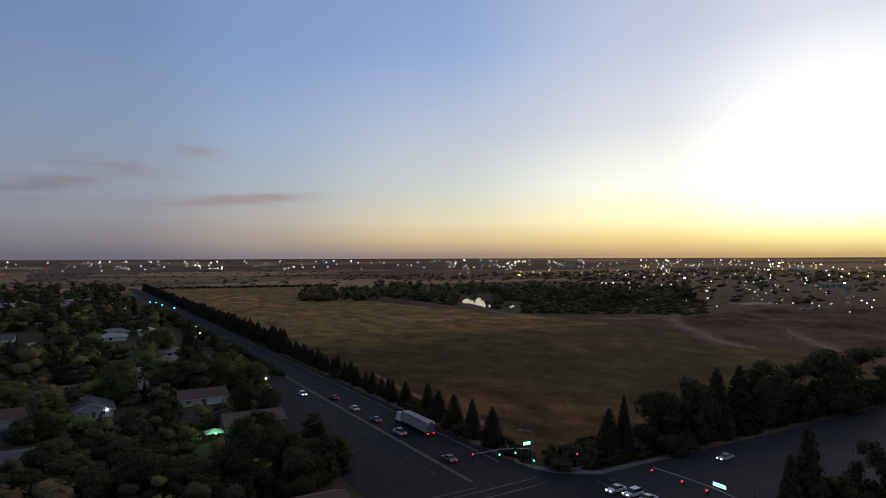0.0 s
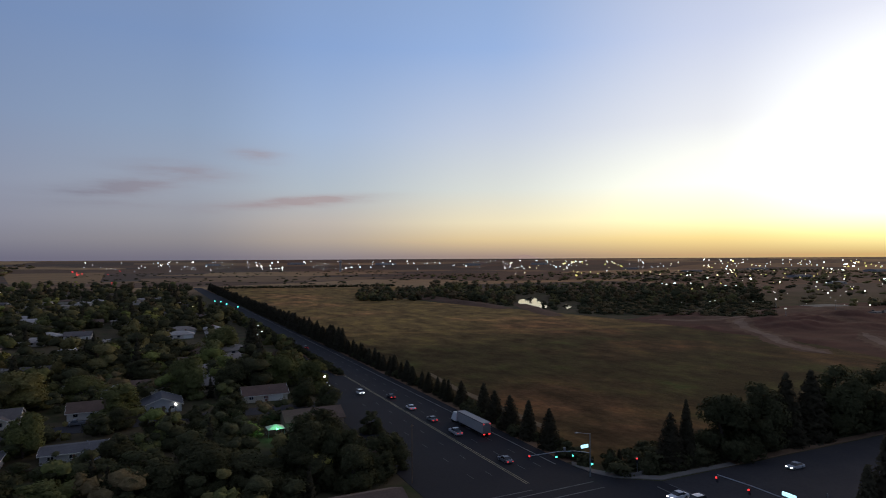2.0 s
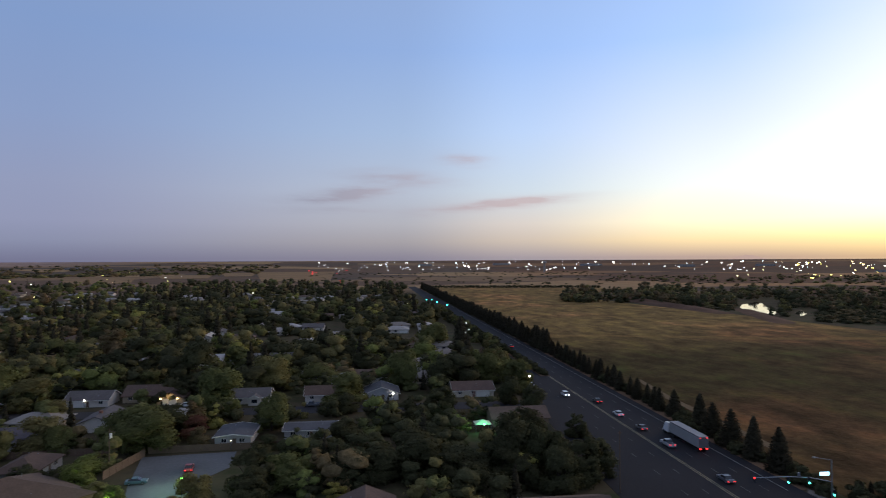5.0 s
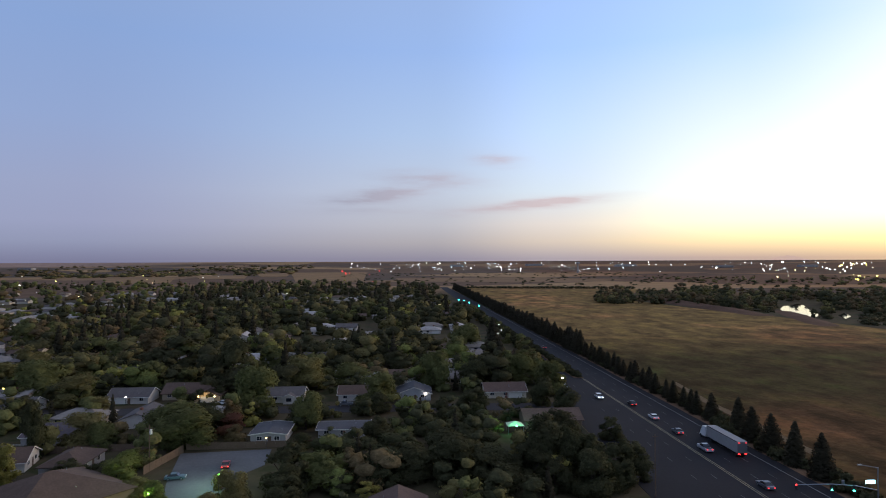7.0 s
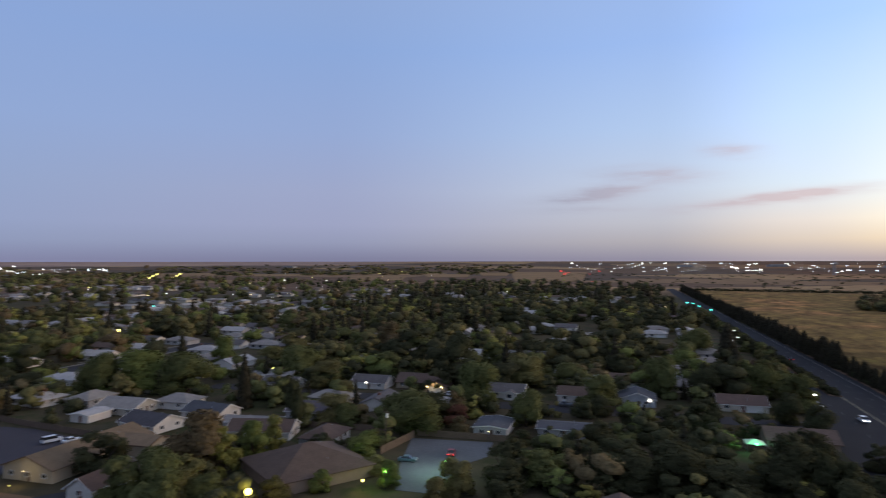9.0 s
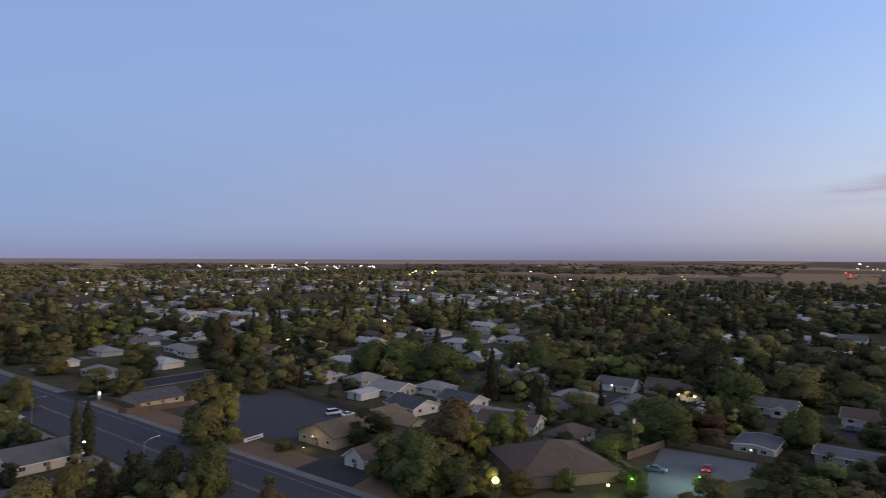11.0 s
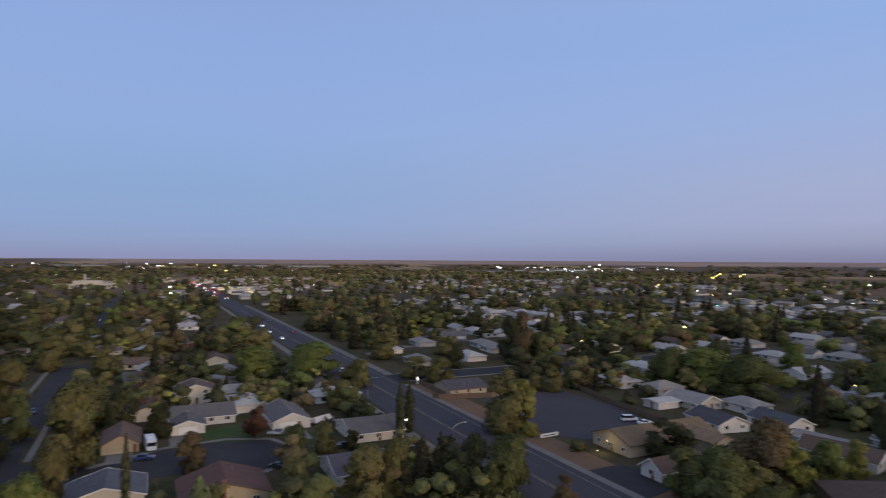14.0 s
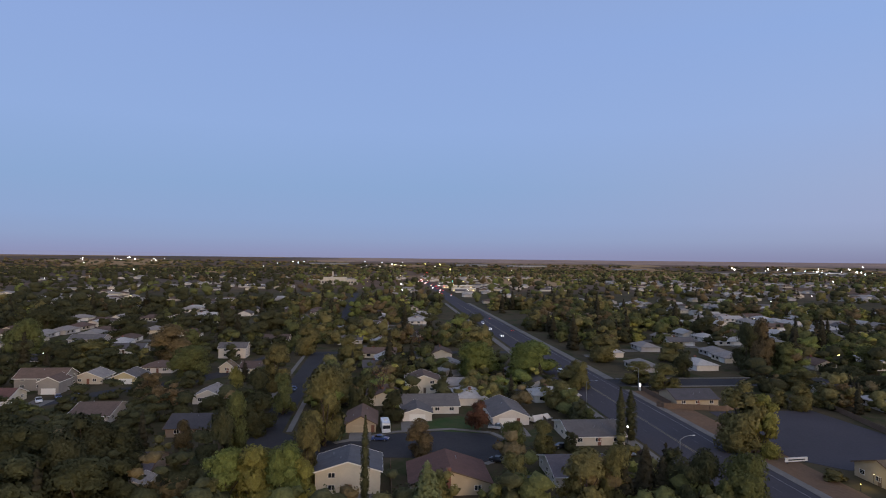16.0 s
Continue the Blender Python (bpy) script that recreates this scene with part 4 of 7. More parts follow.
for px0, py0, px1, py1 in ((-181, -9.3, -172, -3.2), (-193, 5.5, -180, 12.5), (-184, 34, -174, 42), (-140, -6, -130, -1), (-226, -119, -214, -112)):
    strip("driveway", px0, py0, px1, py1, 0.07, CONCRETE, "pale concrete driveway")
structure("driveway", Shape().prism([(-120.5, 95.6), (-121, 103.5), (-116, 109.5), (-103.6, 108.4), (-101, 95.6)], -0.3, 0.062), STREET, "dark asphalt drive in front of the annex")
structure("lawn", Shape().prism([(-193, 13), (-181, 14), (-178, 28), (-190, 30), (-198, 24)], -0.3, 0.06), LAWN, "green front lawn")
structure("lawn", Shape().prism([(-178, -24), (-172, -12), (-180, -10), (-192, -12), (-192, -24)], -0.3, 0.06), LAWN, "green front lawn")

# ---- houses near the turning circle and the cross street ----
house(-139.4, -7.2, 11.6, 13.6, "x", "cream", "slate", h=4.9, rise=2.0, front="E", garage=None, windows="EN", label="tall cream stucco house with gable end and grey-blue shingle roof")
house(-138.8, 14.6, 14.5, 17.0, "x", "tan", "red", front="E", rise=2.7, windows="E", chimney=(7.6, -0.6), label="tan house with red-brown shingle roof and brick chimney")
house(-142, 44.5, 13, 15, "y", "white", "purple", front="E", windows="ES", label="white house with dark purple-grey shingle roof")
house(-173, 58, 15, 17, "y", "cream", "grey", front="E", windows="ES", rise=2.2, label="cream house with broad grey shingle roof")
house(-196, 38.6, 20, 11, "x", "white", "grey", front="E", garage=-1.2, windows="S", label="white house with grey roof and panelled garage door")
house(-208, 15.2, 18.5, 14, "y", "white", "grey", front="E", windows="E", rise=2.4, wings=((10.0, -4.6, 12, 9, "E", True),), label="white house with gabled garage wing and lawn")
house(-188, -6.2, 15, 8.6, "x", "tan", "brown", front="E", garage=0.0, garage_mat=WALLS["tan"], windows="N", label="tan house with plain garage gable and brown roof")
house(-238, 15, 13, 12.5, "x", "cream", "brown", h=4.4, front="E", windows="ES", label="two-storey cream house with brown gable roof")
house(-248, -126, 17, 11, "y", "taupe", "brown", h=4.6, rise=2.7, front="E", windows="EN", wings=((8.0, 7.0, 9, 7, "E", True),), label="two-storey taupe house with brown roof and white trim")
house(-202, -86.5, 11.5, 17, "y", "white", "brown", front="N", windows="EN", label="white house with large brown gable roof")
house(-224, -130, 14, 11, "y", "cream", "red", front="E", garage=3.0, windows="EN", label="cream house with red shingle roof")
house(-259, -114, 11, 11, "x", "beige", "pale", front="E", windows="EN", label="beige house with pale grey roof")
house(-259, -100, 12, 10, "x", "yellow", "grey", front="E", garage=0.5, windows="N", label="yellowish house with white garage door")
house(-282, -96, 13, 12, "y", "white", "brown", hip=True, front="E", windows="EN")
house(-224, -59, 12, 10, "x", "white", "pale", front="E", windows="EN", label="white house with pale grey gable roof")
house(-186, -53.5, 12, 15, "y", "brown", "dark", front="E", windows="E")
house(-150, -55.5, 8.5, 13, "y", "brown", "purple", front="E", windows="E")
house(-138.5, -51.2, 6.6, 4.2, "x", "white", "pale", h=2.2, rise=0.9, front="E", windows="E", over=0.25, label="small white garden shed with gable roof", name="garden_shed")
house(-320, -74, 13, 10, "y", "white", "grey", h=5.0, front="E", windows="EN")
house(-279, -67, 6, 6, "x", "cream", "tan", front="E", windows="E")
house(-278, -54, 13, 11, "y", "cream", "brown", front="E", windows="E")
house(-373, -62, 14, 10, "y", "cream", "brown", front="E", windows="E")
house(-369, -19.5, 14, 11, "y", "cream", "grey", front="E", garage=-3.0, windows="E")
house(-300, -160, 12, 10, "y", "white", "dark", front="E", windows="E", garage=0)
house(-336, -130, 16, 11, "y", "white", "grey", front="E", windows="EN", garage=2)
house(-374, -167, 18, 12, "y", "grey", "grey", front="E", windows="E")
house(-213.5, 108.0, 15, 14, "y", "tan", "dark", front="E", windows="E", label="tan-yellow ranch house with dark shingle roof")
# meeting hall with tan roof, its side building, and the broad brown roof
house(-131, 126.5, 31, 14.4, "y", "tan", "tan", h=3.2, rise=2.5, front="S", windows="S", wings=((7.5, 10.2, 14, 9, "E", False),), label="tan meeting hall with tan shingle gable roof", name="meeting_hall")
house(-110, 112, 14, 6.6, "y", "white", "brown", front="S", windows="SE", label="small white annex with gable end")
house(-72.4, 133.6, 23.5, 22, "x", "brown", "brown", h=2.8, rise=4.5, hip=True, turn=52, front="N", windows="", label="large brown hall under a broad hipped shingle roof", name="church_hall")
house(-100, 159, 18, 10, "x", "white", "brown", front="E", windows="E", turn=12, label="white house with brown gable roof")
house(-80, 158, 13, 9, "y", "grey", "brown", hip=True, front="E", windows="ES")
house(-137, 157.0, 15, 11, "x", "white", "dark", front="S", windows="ES", turn=-10)
house(-181, 178, 13, 10, "y", "grey", "pale", hip=True, front="E", windows="ES")
house(-160, 172, 15, 11, "x", "beige", "pale", front="E", windows="ES")
house(-148, 183, 13, 10, "x", "white", "pale", front="E", windows="ES", hip=True)
house(-163, 160, 9, 7, "y", "white", "bleached", h=2.4, rise=0.5, front="S", windows="", label="flat pale carport roof behind the parking lot", name="carport")
house(-128, 173, 15, 10, "x", "white", "slate", front="S", windows="ES", turn=-8)
house(-108, 166, 16, 7, "x", "grey", "pale", h=2.4, rise=1.0, front="S", windows="E", turn=8, label="long low grey house with pale roof")
# the row along street 3, facing it
house(-77, 239, 20, 12, "x", "tan", "brown", front="S", rise=2.6, windows="S", wings=((7.4, -6.5, 9, 9, "S", True),), label="tan house with brown roof and lit garage")
house(-42, 230, 13, 9, "x", "white", "grey", front="S", windows="S", wings=((2, -5, 4, 4, "S", False),), label="white house with small gabled porch")
house(-16, 231, 14, 10, "x", "white", "brown", front="S", windows="S", label="white house with brown roof")
house(4, 231, 12, 12, "y", "blue", "slate", front="S", windows="SE", label="blue-grey house with slate roof")
house(37.5, 232, 15, 11, "x", "cream", "brown", front="S", garage=3.5, windows="S", label="cream house with brown roof and garage")
house(-97, 233, 14, 10, "x", "white", "grey", front="S", garage=-3, windows="S")
house(-130, 220, 14, 10, "x", "white", "grey", front="S", windows="SE")
house(-112, 264, 14, 10, "x", "grey", "grey", h=5.0, front="S", windows="SE", label="two-storey grey stucco house with grey roof")
house(44, 277, 9, 9, "y", "white", "pale", front="S", windows="S")
house(-37, 181, 12, 9.5, "y", "grey", "slate", h=2.6, rise=0.6, front="S", windows="S", label="low shed with blue-grey metal roof")
house(-17, 184, 14, 9, "x", "grey", "slate", h=2.5, rise=0.8, front="S", windows="S")
house(45.0, 190, 17, 11, "x", "brown", "brown", front="S", windows="S", label="brown house with a green-lit canopy beside it")
house(-1, 120, 14, 11, "y", "brown", "brown", front="S", windows="S", label="brown house with steep gable roof")
house(29, 116, 32, 13, "x", "brown", "brown", front="S", windows="S", label="long brown building beside the arterial")
house(-97, 184, 14, 12, "x", "grey", "purple", front="E", windows="SE")

# ---- trees one by one ----
tree("lime", -126.6, -31.0, 12.7, 10.8)
tree("yellow", -127.6, -25.2, 15.1, 10.8)
tree("lime", -125.8, -19.4, 14.1, 9.4)
tree("yellow", -127.0, -15.7, 12.3, 5.9)
tree("olive", -120.2, -32.9, 9.4, 9.2)
tree("olive", -168.1, -15.2, 20.9, 14.8)
tree("bare", -218.2, -0.5, 14.1, 9.1)
tree("cypress", -126.1, -3.4, 18.5, 1.9)
tree("brown", -158.2, 9.2, 9.4, 8.1)
tree("rust", -180.5, 27.2, 9.0, 8.8)
tree("broad", -158.1, 33.4, 8.6, 8.2)
tree("olive", -131.6, 28.1, 10.2, 7.2)
tree("pale_conifer", -118.6, 8.5, 11.7, 8.6)
tree("olive", -121.8, 40.3, 12.3, 11.3)
tree("olive", -122.8, 47.1, 12.5, 7.3)
tree("conifer", -125.2, 54.3, 12.2, 6.9)
tree("dark", -123.4, 59.8, 11.5, 8.9)
tree("dark", -121.5, 65.5, 12.0, 8.9)
tree("broad", -115.7, 70.4, 13.1, 10.6)
tree("olive", -157.6, 95.0, 19.0, 15.5)
tree("yellow", -155.2, 98.6, 16.5, 11.0)
tree("cypress", -163.5, 63.9, 15.9, 2.9)
tree("cypress", -168.5, 68.7, 14.1, 3.4)
tree("dark", -136.5, -71.4, 16.8, 14.2)
tree("dark", -140.7, -63.3, 15.7, 14.3)
tree("dark", -145.6, -58.9, 12.5, 13.1)
tree("dark", -122.6, -66.9, 14.5, 16.8)
tree("dark", -123.1, -56.2, 12.1, 15.0)
tree("dark", -129.3, -51.2, 11.1, 10.3)
tree("broad", -264.1, -78.9, 13.8, 19.1)
tree("dark", -291.5, -105.1, 5.1, 8.6)
tree("brown", -215.3, -75.9, 11.2, 12.7)
tree("yellow", -226.7, -51.6, 12.9, 6.9)
tree("dark", -209.7, -41.0, 13.8, 9.9)
tree("olive", -240.4, -39.8, 17.4, 13.5)
tree("dark", -180.0, -37.4, 11.1, 10.2)
tree("dark", -199.4, -52.1, 7.0, 10.5)
tree("olive", -326.0, -38.6, 16.8, 15.2)
tree("lime", -248.0, 35.3, 16.9, 15.1)
tree("lime", -249.4, 57.5, 16.7, 17.7)
tree("dark", -193.1, 3.9, 9.5, 8.9)
tree("olive", -304.2, -15.9, 15.0, 14.1)
tree("olive", -330.8, 3.3, 14.9, 15.3)
tree("bare", -351.4, 19.4, 14.3, 9.1)
tree("olive", -204.7, 58.8, 11.3, 9.8)
tree("olive", -235.5, 75.4, 13.1, 9.1)
tree("olive", -245.2, 103.2, 9.1, 13.5)
tree("olive", -234.1, 108.7, 9.9, 13.1)
tree("dark", -258.7, 129.0, 11.7, 10.7)
tree("olive", -300.6, 109.0, 14.0, 17.7)
tree("olive", -299.6, 143.5, 11.2, 15.4)
tree("dark", -386.4, 203.9, 12.8, 16.2)
tree("olive", -231.7, 164.2, 8.9, 14.4)
tree("olive", -204.1, 155.0, 7.8, 14.2)
tree("brown", -261.2, 166.6, 24.9, 11.5)
tree("dark", -275.2, 167.1, 22.2, 13.4)
tree("broad", -254.5, 172.6, 15.8, 14.2)
tree("dark", -230.8, 184.8, 8.9, 13.7)
tree("broad", -266.1, 221.4, 12.9, 19.2)
tree("broad", -308.6, -167.6, 21.1, 19.5)
tree("dark", -292.6, -142.2, 10.0, 12.0)
tree("olive", -307.7, -137.0, 10.6, 21.8)
tree("dark", -390.3, -154.6, 15.2, 23.3)
tree("brown", -306.7, -100.8, 17.4, 20.9)
tree("dark", -418.7, -214.2, 17.9, 26.1)
tree("olive", -159.9, 41.5, 8.1, 6.9)
tree("dark", -159.5, 48.9, 5.9, 4.6)
tree("olive_bush", -180.8, 54.5, 2.5, 5.2)
tree("broad", -85.5, 100.3, 10.5, 12.2)
tree("brown", -94.1, 122.8, 15.6, 15.7)
tree("yellow", -90.5, 127.0, 12.2, 8.7)
tree("lime", -89.8, 137.8, 10.6, 9.1)
tree("yellow", -89.9, 148.5, 8.9, 6.4)
tree("brown", -102.7, 75.3, 7.4, 6.5)
tree("broad", -108.4, 64.3, 12.2, 10.5)
tree("dark", -116.0, 59.6, 11.9, 8.4)
tree("conifer", -122.4, 56.6, 10.4, 6.2)
tree("olive_bush", -134.0, 103.8, 3.0, 7.1)
tree("conifer", -124.6, 186.2, 19.4, 6.6)
tree("dark", -115.2, 197.5, 9.7, 9.5)
tree("dark", -95.0, 167.3, 14.6, 8.0)
tree("olive", -114.0, 227.1, 10.5, 17.6)
tree("olive", -86.5, 177.3, 10.6, 13.7)
tree("broad", -132.3, 302.2, 13.4, 21.3)
tree("dark", -110.1, 284.2, 12.1, 22.5)
tree("dark", -96.1, 281.8, 20.8, 30.3)
tree("broad", -65.4, 185.3, 10.7, 20.0)
tree("dark", -57.2, 187.2, 9.0, 15.0)
tree("lime", -64.2, 146.2, 6.4, 8.9)
tree("dark", -76.8, 149.8, 4.9, 9.3)
tree("olive", -57.3, 138.5, 4.2, 8.3)
tree("lime", -180.1, 200.4, 16.8, 27.4)
tree("broad", -189.4, 189.3, 16.8, 17.3)
tree("broad", -161.5, 203.6, 16.1, 24.0)
tree("olive", -156.4, 273.2, 16.0, 17.5)
tree("dark", -155.2, 300.7, 9.9, 18.8)
tree("lime", -187.0, 262.5, 14.1, 13.4)
tree("dark", -213.6, 181.3, 8.8, 18.1)
tree("olive", -199.6, 140.7, 9.8, 9.0)
tree("olive", -203.8, 135.7, 7.7, 6.8)
tree("lime", -268.5, 66.8, 14.5, 21.7)
tree("lime", -270.4, 40.3, 14.6, 22.7)
tree("olive", -242.3, 73.8, 8.4, 11.7)
tree("brown", -52.4, 192.9, 8.5, 9.0)
tree("broad", -49.0, 211.1, 15.9, 18.0)
tree("dark", -64.3, 248.8, 19.9, 19.0)
tree("broad", -58.5, 173.6, 10.7, 18.6)
tree("olive", -97.3, 206.7, 7.2, 11.6)
tree("broad", -80.1, 174.9, 7.7, 10.7)
tree("lime", -66.5, 155.5, 4.8, 7.8)
tree("rust", -49.2, 184.1, 6.5, 10.6)
tree("brown", -45.5, 174.5, 5.5, 7.0)
tree("broad", -28.8, 188.9, 11.8, 12.4)
tree("dark", -27.3, 170.8, 4.0, 7.0)
tree("dark", -19.5, 164.2, 5.0, 11.0)
tree("dark", -9.7, 152.2, 7.8, 11.8)
tree("dark", -3.9, 140.5, 8.1, 11.8)
tree("broad", -19.1, 141.3, 7.5, 14.5)
tree("dark", -13.7, 137.6, 4.4, 8.7)
tree("dark", 2.4, 143.7, 8.3, 11.1)
tree("dark", 11.5, 143.2, 9.3, 12.1)
tree("dark", 18.7, 139.1, 8.1, 9.9)
tree("dark", -7.7, 208.5, 6.7, 8.8)
tree("dark", 1.6, 200.5, 6.5, 8.5)
tree("dark", 12.0, 192.9, 8.7, 10.9)
tree("dark", 21.4, 199.2, 9.1, 11.3)
tree("broad", 13.0, 243.7, 15.4, 15.8)
tree("dark", 28.4, 242.7, 13.2, 15.8)
tree("dark", 52.6, 198.2, 9.5, 11.0)
tree("broad", 41.2, 253.1, 13.8, 16.6)
tree("dark", 48.3, 213.1, 9.7, 10.7)
tree("dark", 42.5, 167.5, 9.8, 12.1)
tree("dark", 43.5, 145.1, 9.5, 10.6)
tree("dark", 47.5, 137.5, 10.8, 12.3)
tree("dark", 52.6, 140.8, 8.3, 9.5)
tree("dark", 29.5, 142.1, 8.3, 11.2)
tree("dark", 32.9, 134.9, 7.9, 9.8)
tree("dark", 21.9, 135.5, 6.1, 10.6)
tree("yellow", -7.2, 130.9, 4.6, 5.5)
tree("olive", -34.5, 129.5, 9.1, 8.7)
tree("lime", -50.6, 130.4, 5.7, 6.5)
tree("dark", -24.8, 131.9, 7.0, 9.9)
tree("dark", -122.1, 208.2, 7.3, 13.4)
tree("broad", -134.3, 243.0, 14.9, 23.1)
tree("olive", -156.0, 254.8, 11.1, 16.6)
tree("brown", -122.7, 322.0, 17.1, 19.1)
tree("olive", -142.8, 323.4, 11.4, 19.6)
tree("olive", -37.7, 247.0, 15.4, 18.5)
tree("broad", -20.9, 257.2, 9.2, 16.7)
tree("dark", -2.7, 281.9, 10.1, 15.6)
tree("dark", -31.3, 315.6, 11.3, 20.5)
tree("broad", -58.8, 285.7, 12.7, 16.2)
tree("broad", 34.7, 350.7, 15.9, 19.5)
tree("conifer", 44.9, 310.3, 22.5, 11.6)
tree("broad", 59.5, 251.9, 9.2, 14.4)
tree("dark", 57.9, 171.9, 6.8, 7.6)
tree("conifer", 118.2, 112.5, 15.8, 6.3)
tree("conifer", 113.0, 112.5, 13.1, 8.1)
tree("dark", 131.6, 112.5, 15.5, 17.6)
tree("dark", 145.0, 112.5, 17.1, 15.3)
tree("conifer", 154.6, 112.5, 19.3, 10.6)
tree("conifer", 164.7, 112.5, 19.2, 12.9)
tree("dark", 178.3, 112.5, 18.9, 19.5)
tree("dark", 192.9, 112.5, 19.4, 18.6)
tree("dark", 212.1, 112.5, 19.7, 24.4)
tree("dark", 233.2, 112.5, 21.9, 23.9)
tree("dark", 138.1, 112.5, 8.8, 11.5)
tree("conifer", 104.4, 62.0, 17.0, 7.9)
tree("conifer", 109.8, 62.0, 21.1, 9.3)
tree("dark", 118.4, 62.0, 10.7, 11.1)
tree("dark", 132.2, 62.0, 15.9, 10.8)
tree("dark", 38.9, 145.8, 11.3, 9.5)
tree("dark", 40.3, 132.7, 9.6, 10.7)
tree("dark", 24.0, 206.8, 8.2, 10.7)
tree("broad", 56.0, 233.1, 12.4, 15.5)
tree("broad", 48.2, 249.4, 13.0, 14.1)
tree("dark", 18.7, 172.4, 5.3, 9.2)
tree("dark", 11.2, 153.9, 8.9, 13.0)
tree("dark", 20.4, 144.6, 7.0, 12.3)
tree("dark", -1.7, 157.7, 7.9, 14.4)
tree("dark", -7.0, 170.4, 8.0, 10.5)
tree("broad", -8.1, 218.7, 11.6, 18.2)
tree("bush", 117.1, 124.3, 3.0, 9.5)
tree("bush", 124.9, 114.0, 3.6, 9.4)
tree("olive_bush", -74.8, 115.2, 3.4, 3.3)
tree("olive_bush", -40.1, 141.9, 4.2, 4.9)
tree("lime", -51.8, 133.4, 3.7, 4.0)
tree("broad", -98.1, 103.3, 10.8, 11.2)
tree("broad", -92.7, 108.4, 11.9, 12.5)
tree("dark", -119.3, 120.3, 10.7, 14.1)
tree("olive", -88.5, 111.8, 9.6, 10.5)
tree("dark", -147.1, -82.9, 13.1, 14.0)
tree("dark", -128.7, -62.5, 15.4, 11.9)
tree("brown", -165.3, -50.4, 8.0, 5.6)
tree("dark", -144.1, -36.0, 16.4, 8.2)
tree("olive", -136.0, -15.7, 15.6, 7.6)
tree("olive", -212.3, -15.6, 15.1, 15.7)
tree("dark", -200.5, -6.7, 15.2, 9.3)
tree("broad", -164.6, -37.7, 15.9, 7.8)
tree("dark", -185.7, -35.4, 11.4, 10.5)
tree("broad", -201.8, -31.6, 13.4, 9.4)
tree("dark", -204.0, -75.3, 9.7, 10.1)
tree("dark", -25.0, 137.9, 11.9, 11.7)
tree("olive", -37.5, 123.0, 5.7, 5.9)
tree("olive", -85.2, 105.4, 9.5, 10.0)
tree("broad", -80.8, 107.3, 7.5, 9.9)
tree("olive", -76.8, 110.2, 5.7, 7.5)
tree("olive", -70.7, 116.3, 5.3, 6.9)
tree("lime", -63.6, 123.6, 4.7, 5.8)
tree("dark", -69.6, 147.9, 4.9, 6.0)
tree("dark", 33.2, 146.6, 13.5, 13.2)

for i, x in enumerate(range(-262, -176, 7)):
    tree(("dark", "olive", "dark", "broad")[i % 4], x + rng.uniform(-2, 2), 62.5 + rng.uniform(-1.5, 1.5), rng.uniform(4.5, 7.5), rng.uniform(6, 8.5))

# ---- the suburb beyond, in rows along its streets ----
HOUSE_KINDS = [("white", "pale", False), ("cream", "brown", False), ("grey", "pale", True), ("white", "grey", False), ("beige", "brown", True), ("white", "bleached", False), ("cream", "pale", True), ("white", "bleached", True)]
ROW_HOUSES = {}


def row_house(k, x, y, heading):
    wall, roof, hip = HOUSE_KINDS[k]
    m = pose(x, y, 0, 0, 0, heading)
    if k in ROW_HOUSES:
        return copy_thing(ROW_HOUSES[k], m)
    ob = thing("house", m, "%s single-storey house with %s shingle roof among trees" % (wall, roof), "house", "houses of the suburb")
    w, d = 15 + k % 3, 10.5
    part("wall", Shape().box(-w / 2, -d / 2, -0.1, w / 2, d / 2, 2.5) if hip else gable_body(w, d, 2.5, 2.1), WALLS[wall], ob)
    part("roof", hip_roof(w, d, 2.5, 2.2, 0.6) if hip else gable_roof(w, d, 2.5, 2.1, 0.6), ROOFS[roof], ob)
    for side in ("-y", "+y"):
        at = side_frame(side, w, d)
        part("garage_door", on_wall(at, w / 2 - 6.0, w / 2 - 1.0, 0, 2.15, -0.05, 0.05), TRIM, ob)
        for u in (-w * 0.33, -w * 0.05):
            part("window", on_wall(at, u - 0.9, u + 0.9, 0.9, 2.1, -0.05, 0.05), GLASS, ob)
    part("driveway", Shape().box(w / 2 - 6.3, -d / 2 - 8.5, -0.1, w / 2 - 0.7, -d / 2 - 0.1, 0.06), CONCRETE, ob, "pale concrete driveway")
    part("path", Shape().box(-1.2, -d / 2 - 8.5, -0.1, 0.1, -d / 2 - 0.1, 0.05), CONCRETE, ob)
    if k % 2:
        part("chimney", Shape().box(-w * 0.2 - 0.45, -0.4, 2.8, -w * 0.2 + 0.45, 0.4, 5.4), BRICK, ob)
    ROW_HOUSES[k] = ob
    return ob


def is_free(x, y):
    """Away from the roads, the drone's own surroundings and the houses placed one by one."""
    if -262 < x < -170 and -175 < y < -95 or x > (44 if y < 262 else 54) or (62 < y < 102) or (-43 < y < -24 and -342 < x < -150) or (-342 < x < -323 and -43 < y < 70) or (-41 < y < -25 and x < -440) or (-262 < x < -132 and 92 < y < 148) or (-60 < x < -22 and 108 < y < 172) or (-135 < y < -50 and -322 < x < -190) or (-258 < x < -238 and 92 < y < 330) or (204 < y < 226 and -162 < x):
        return False
    return True


def wooded(x, y):
    """Where the suburb is more wood than houses (above 0) or more houses than wood."""
    return noise.noise(Vector((x * 0.0085, y * 0.0085, 3.0))) + 0.5 * noise.noise(Vector((x * 0.021, y * 0.021, 8.0)))


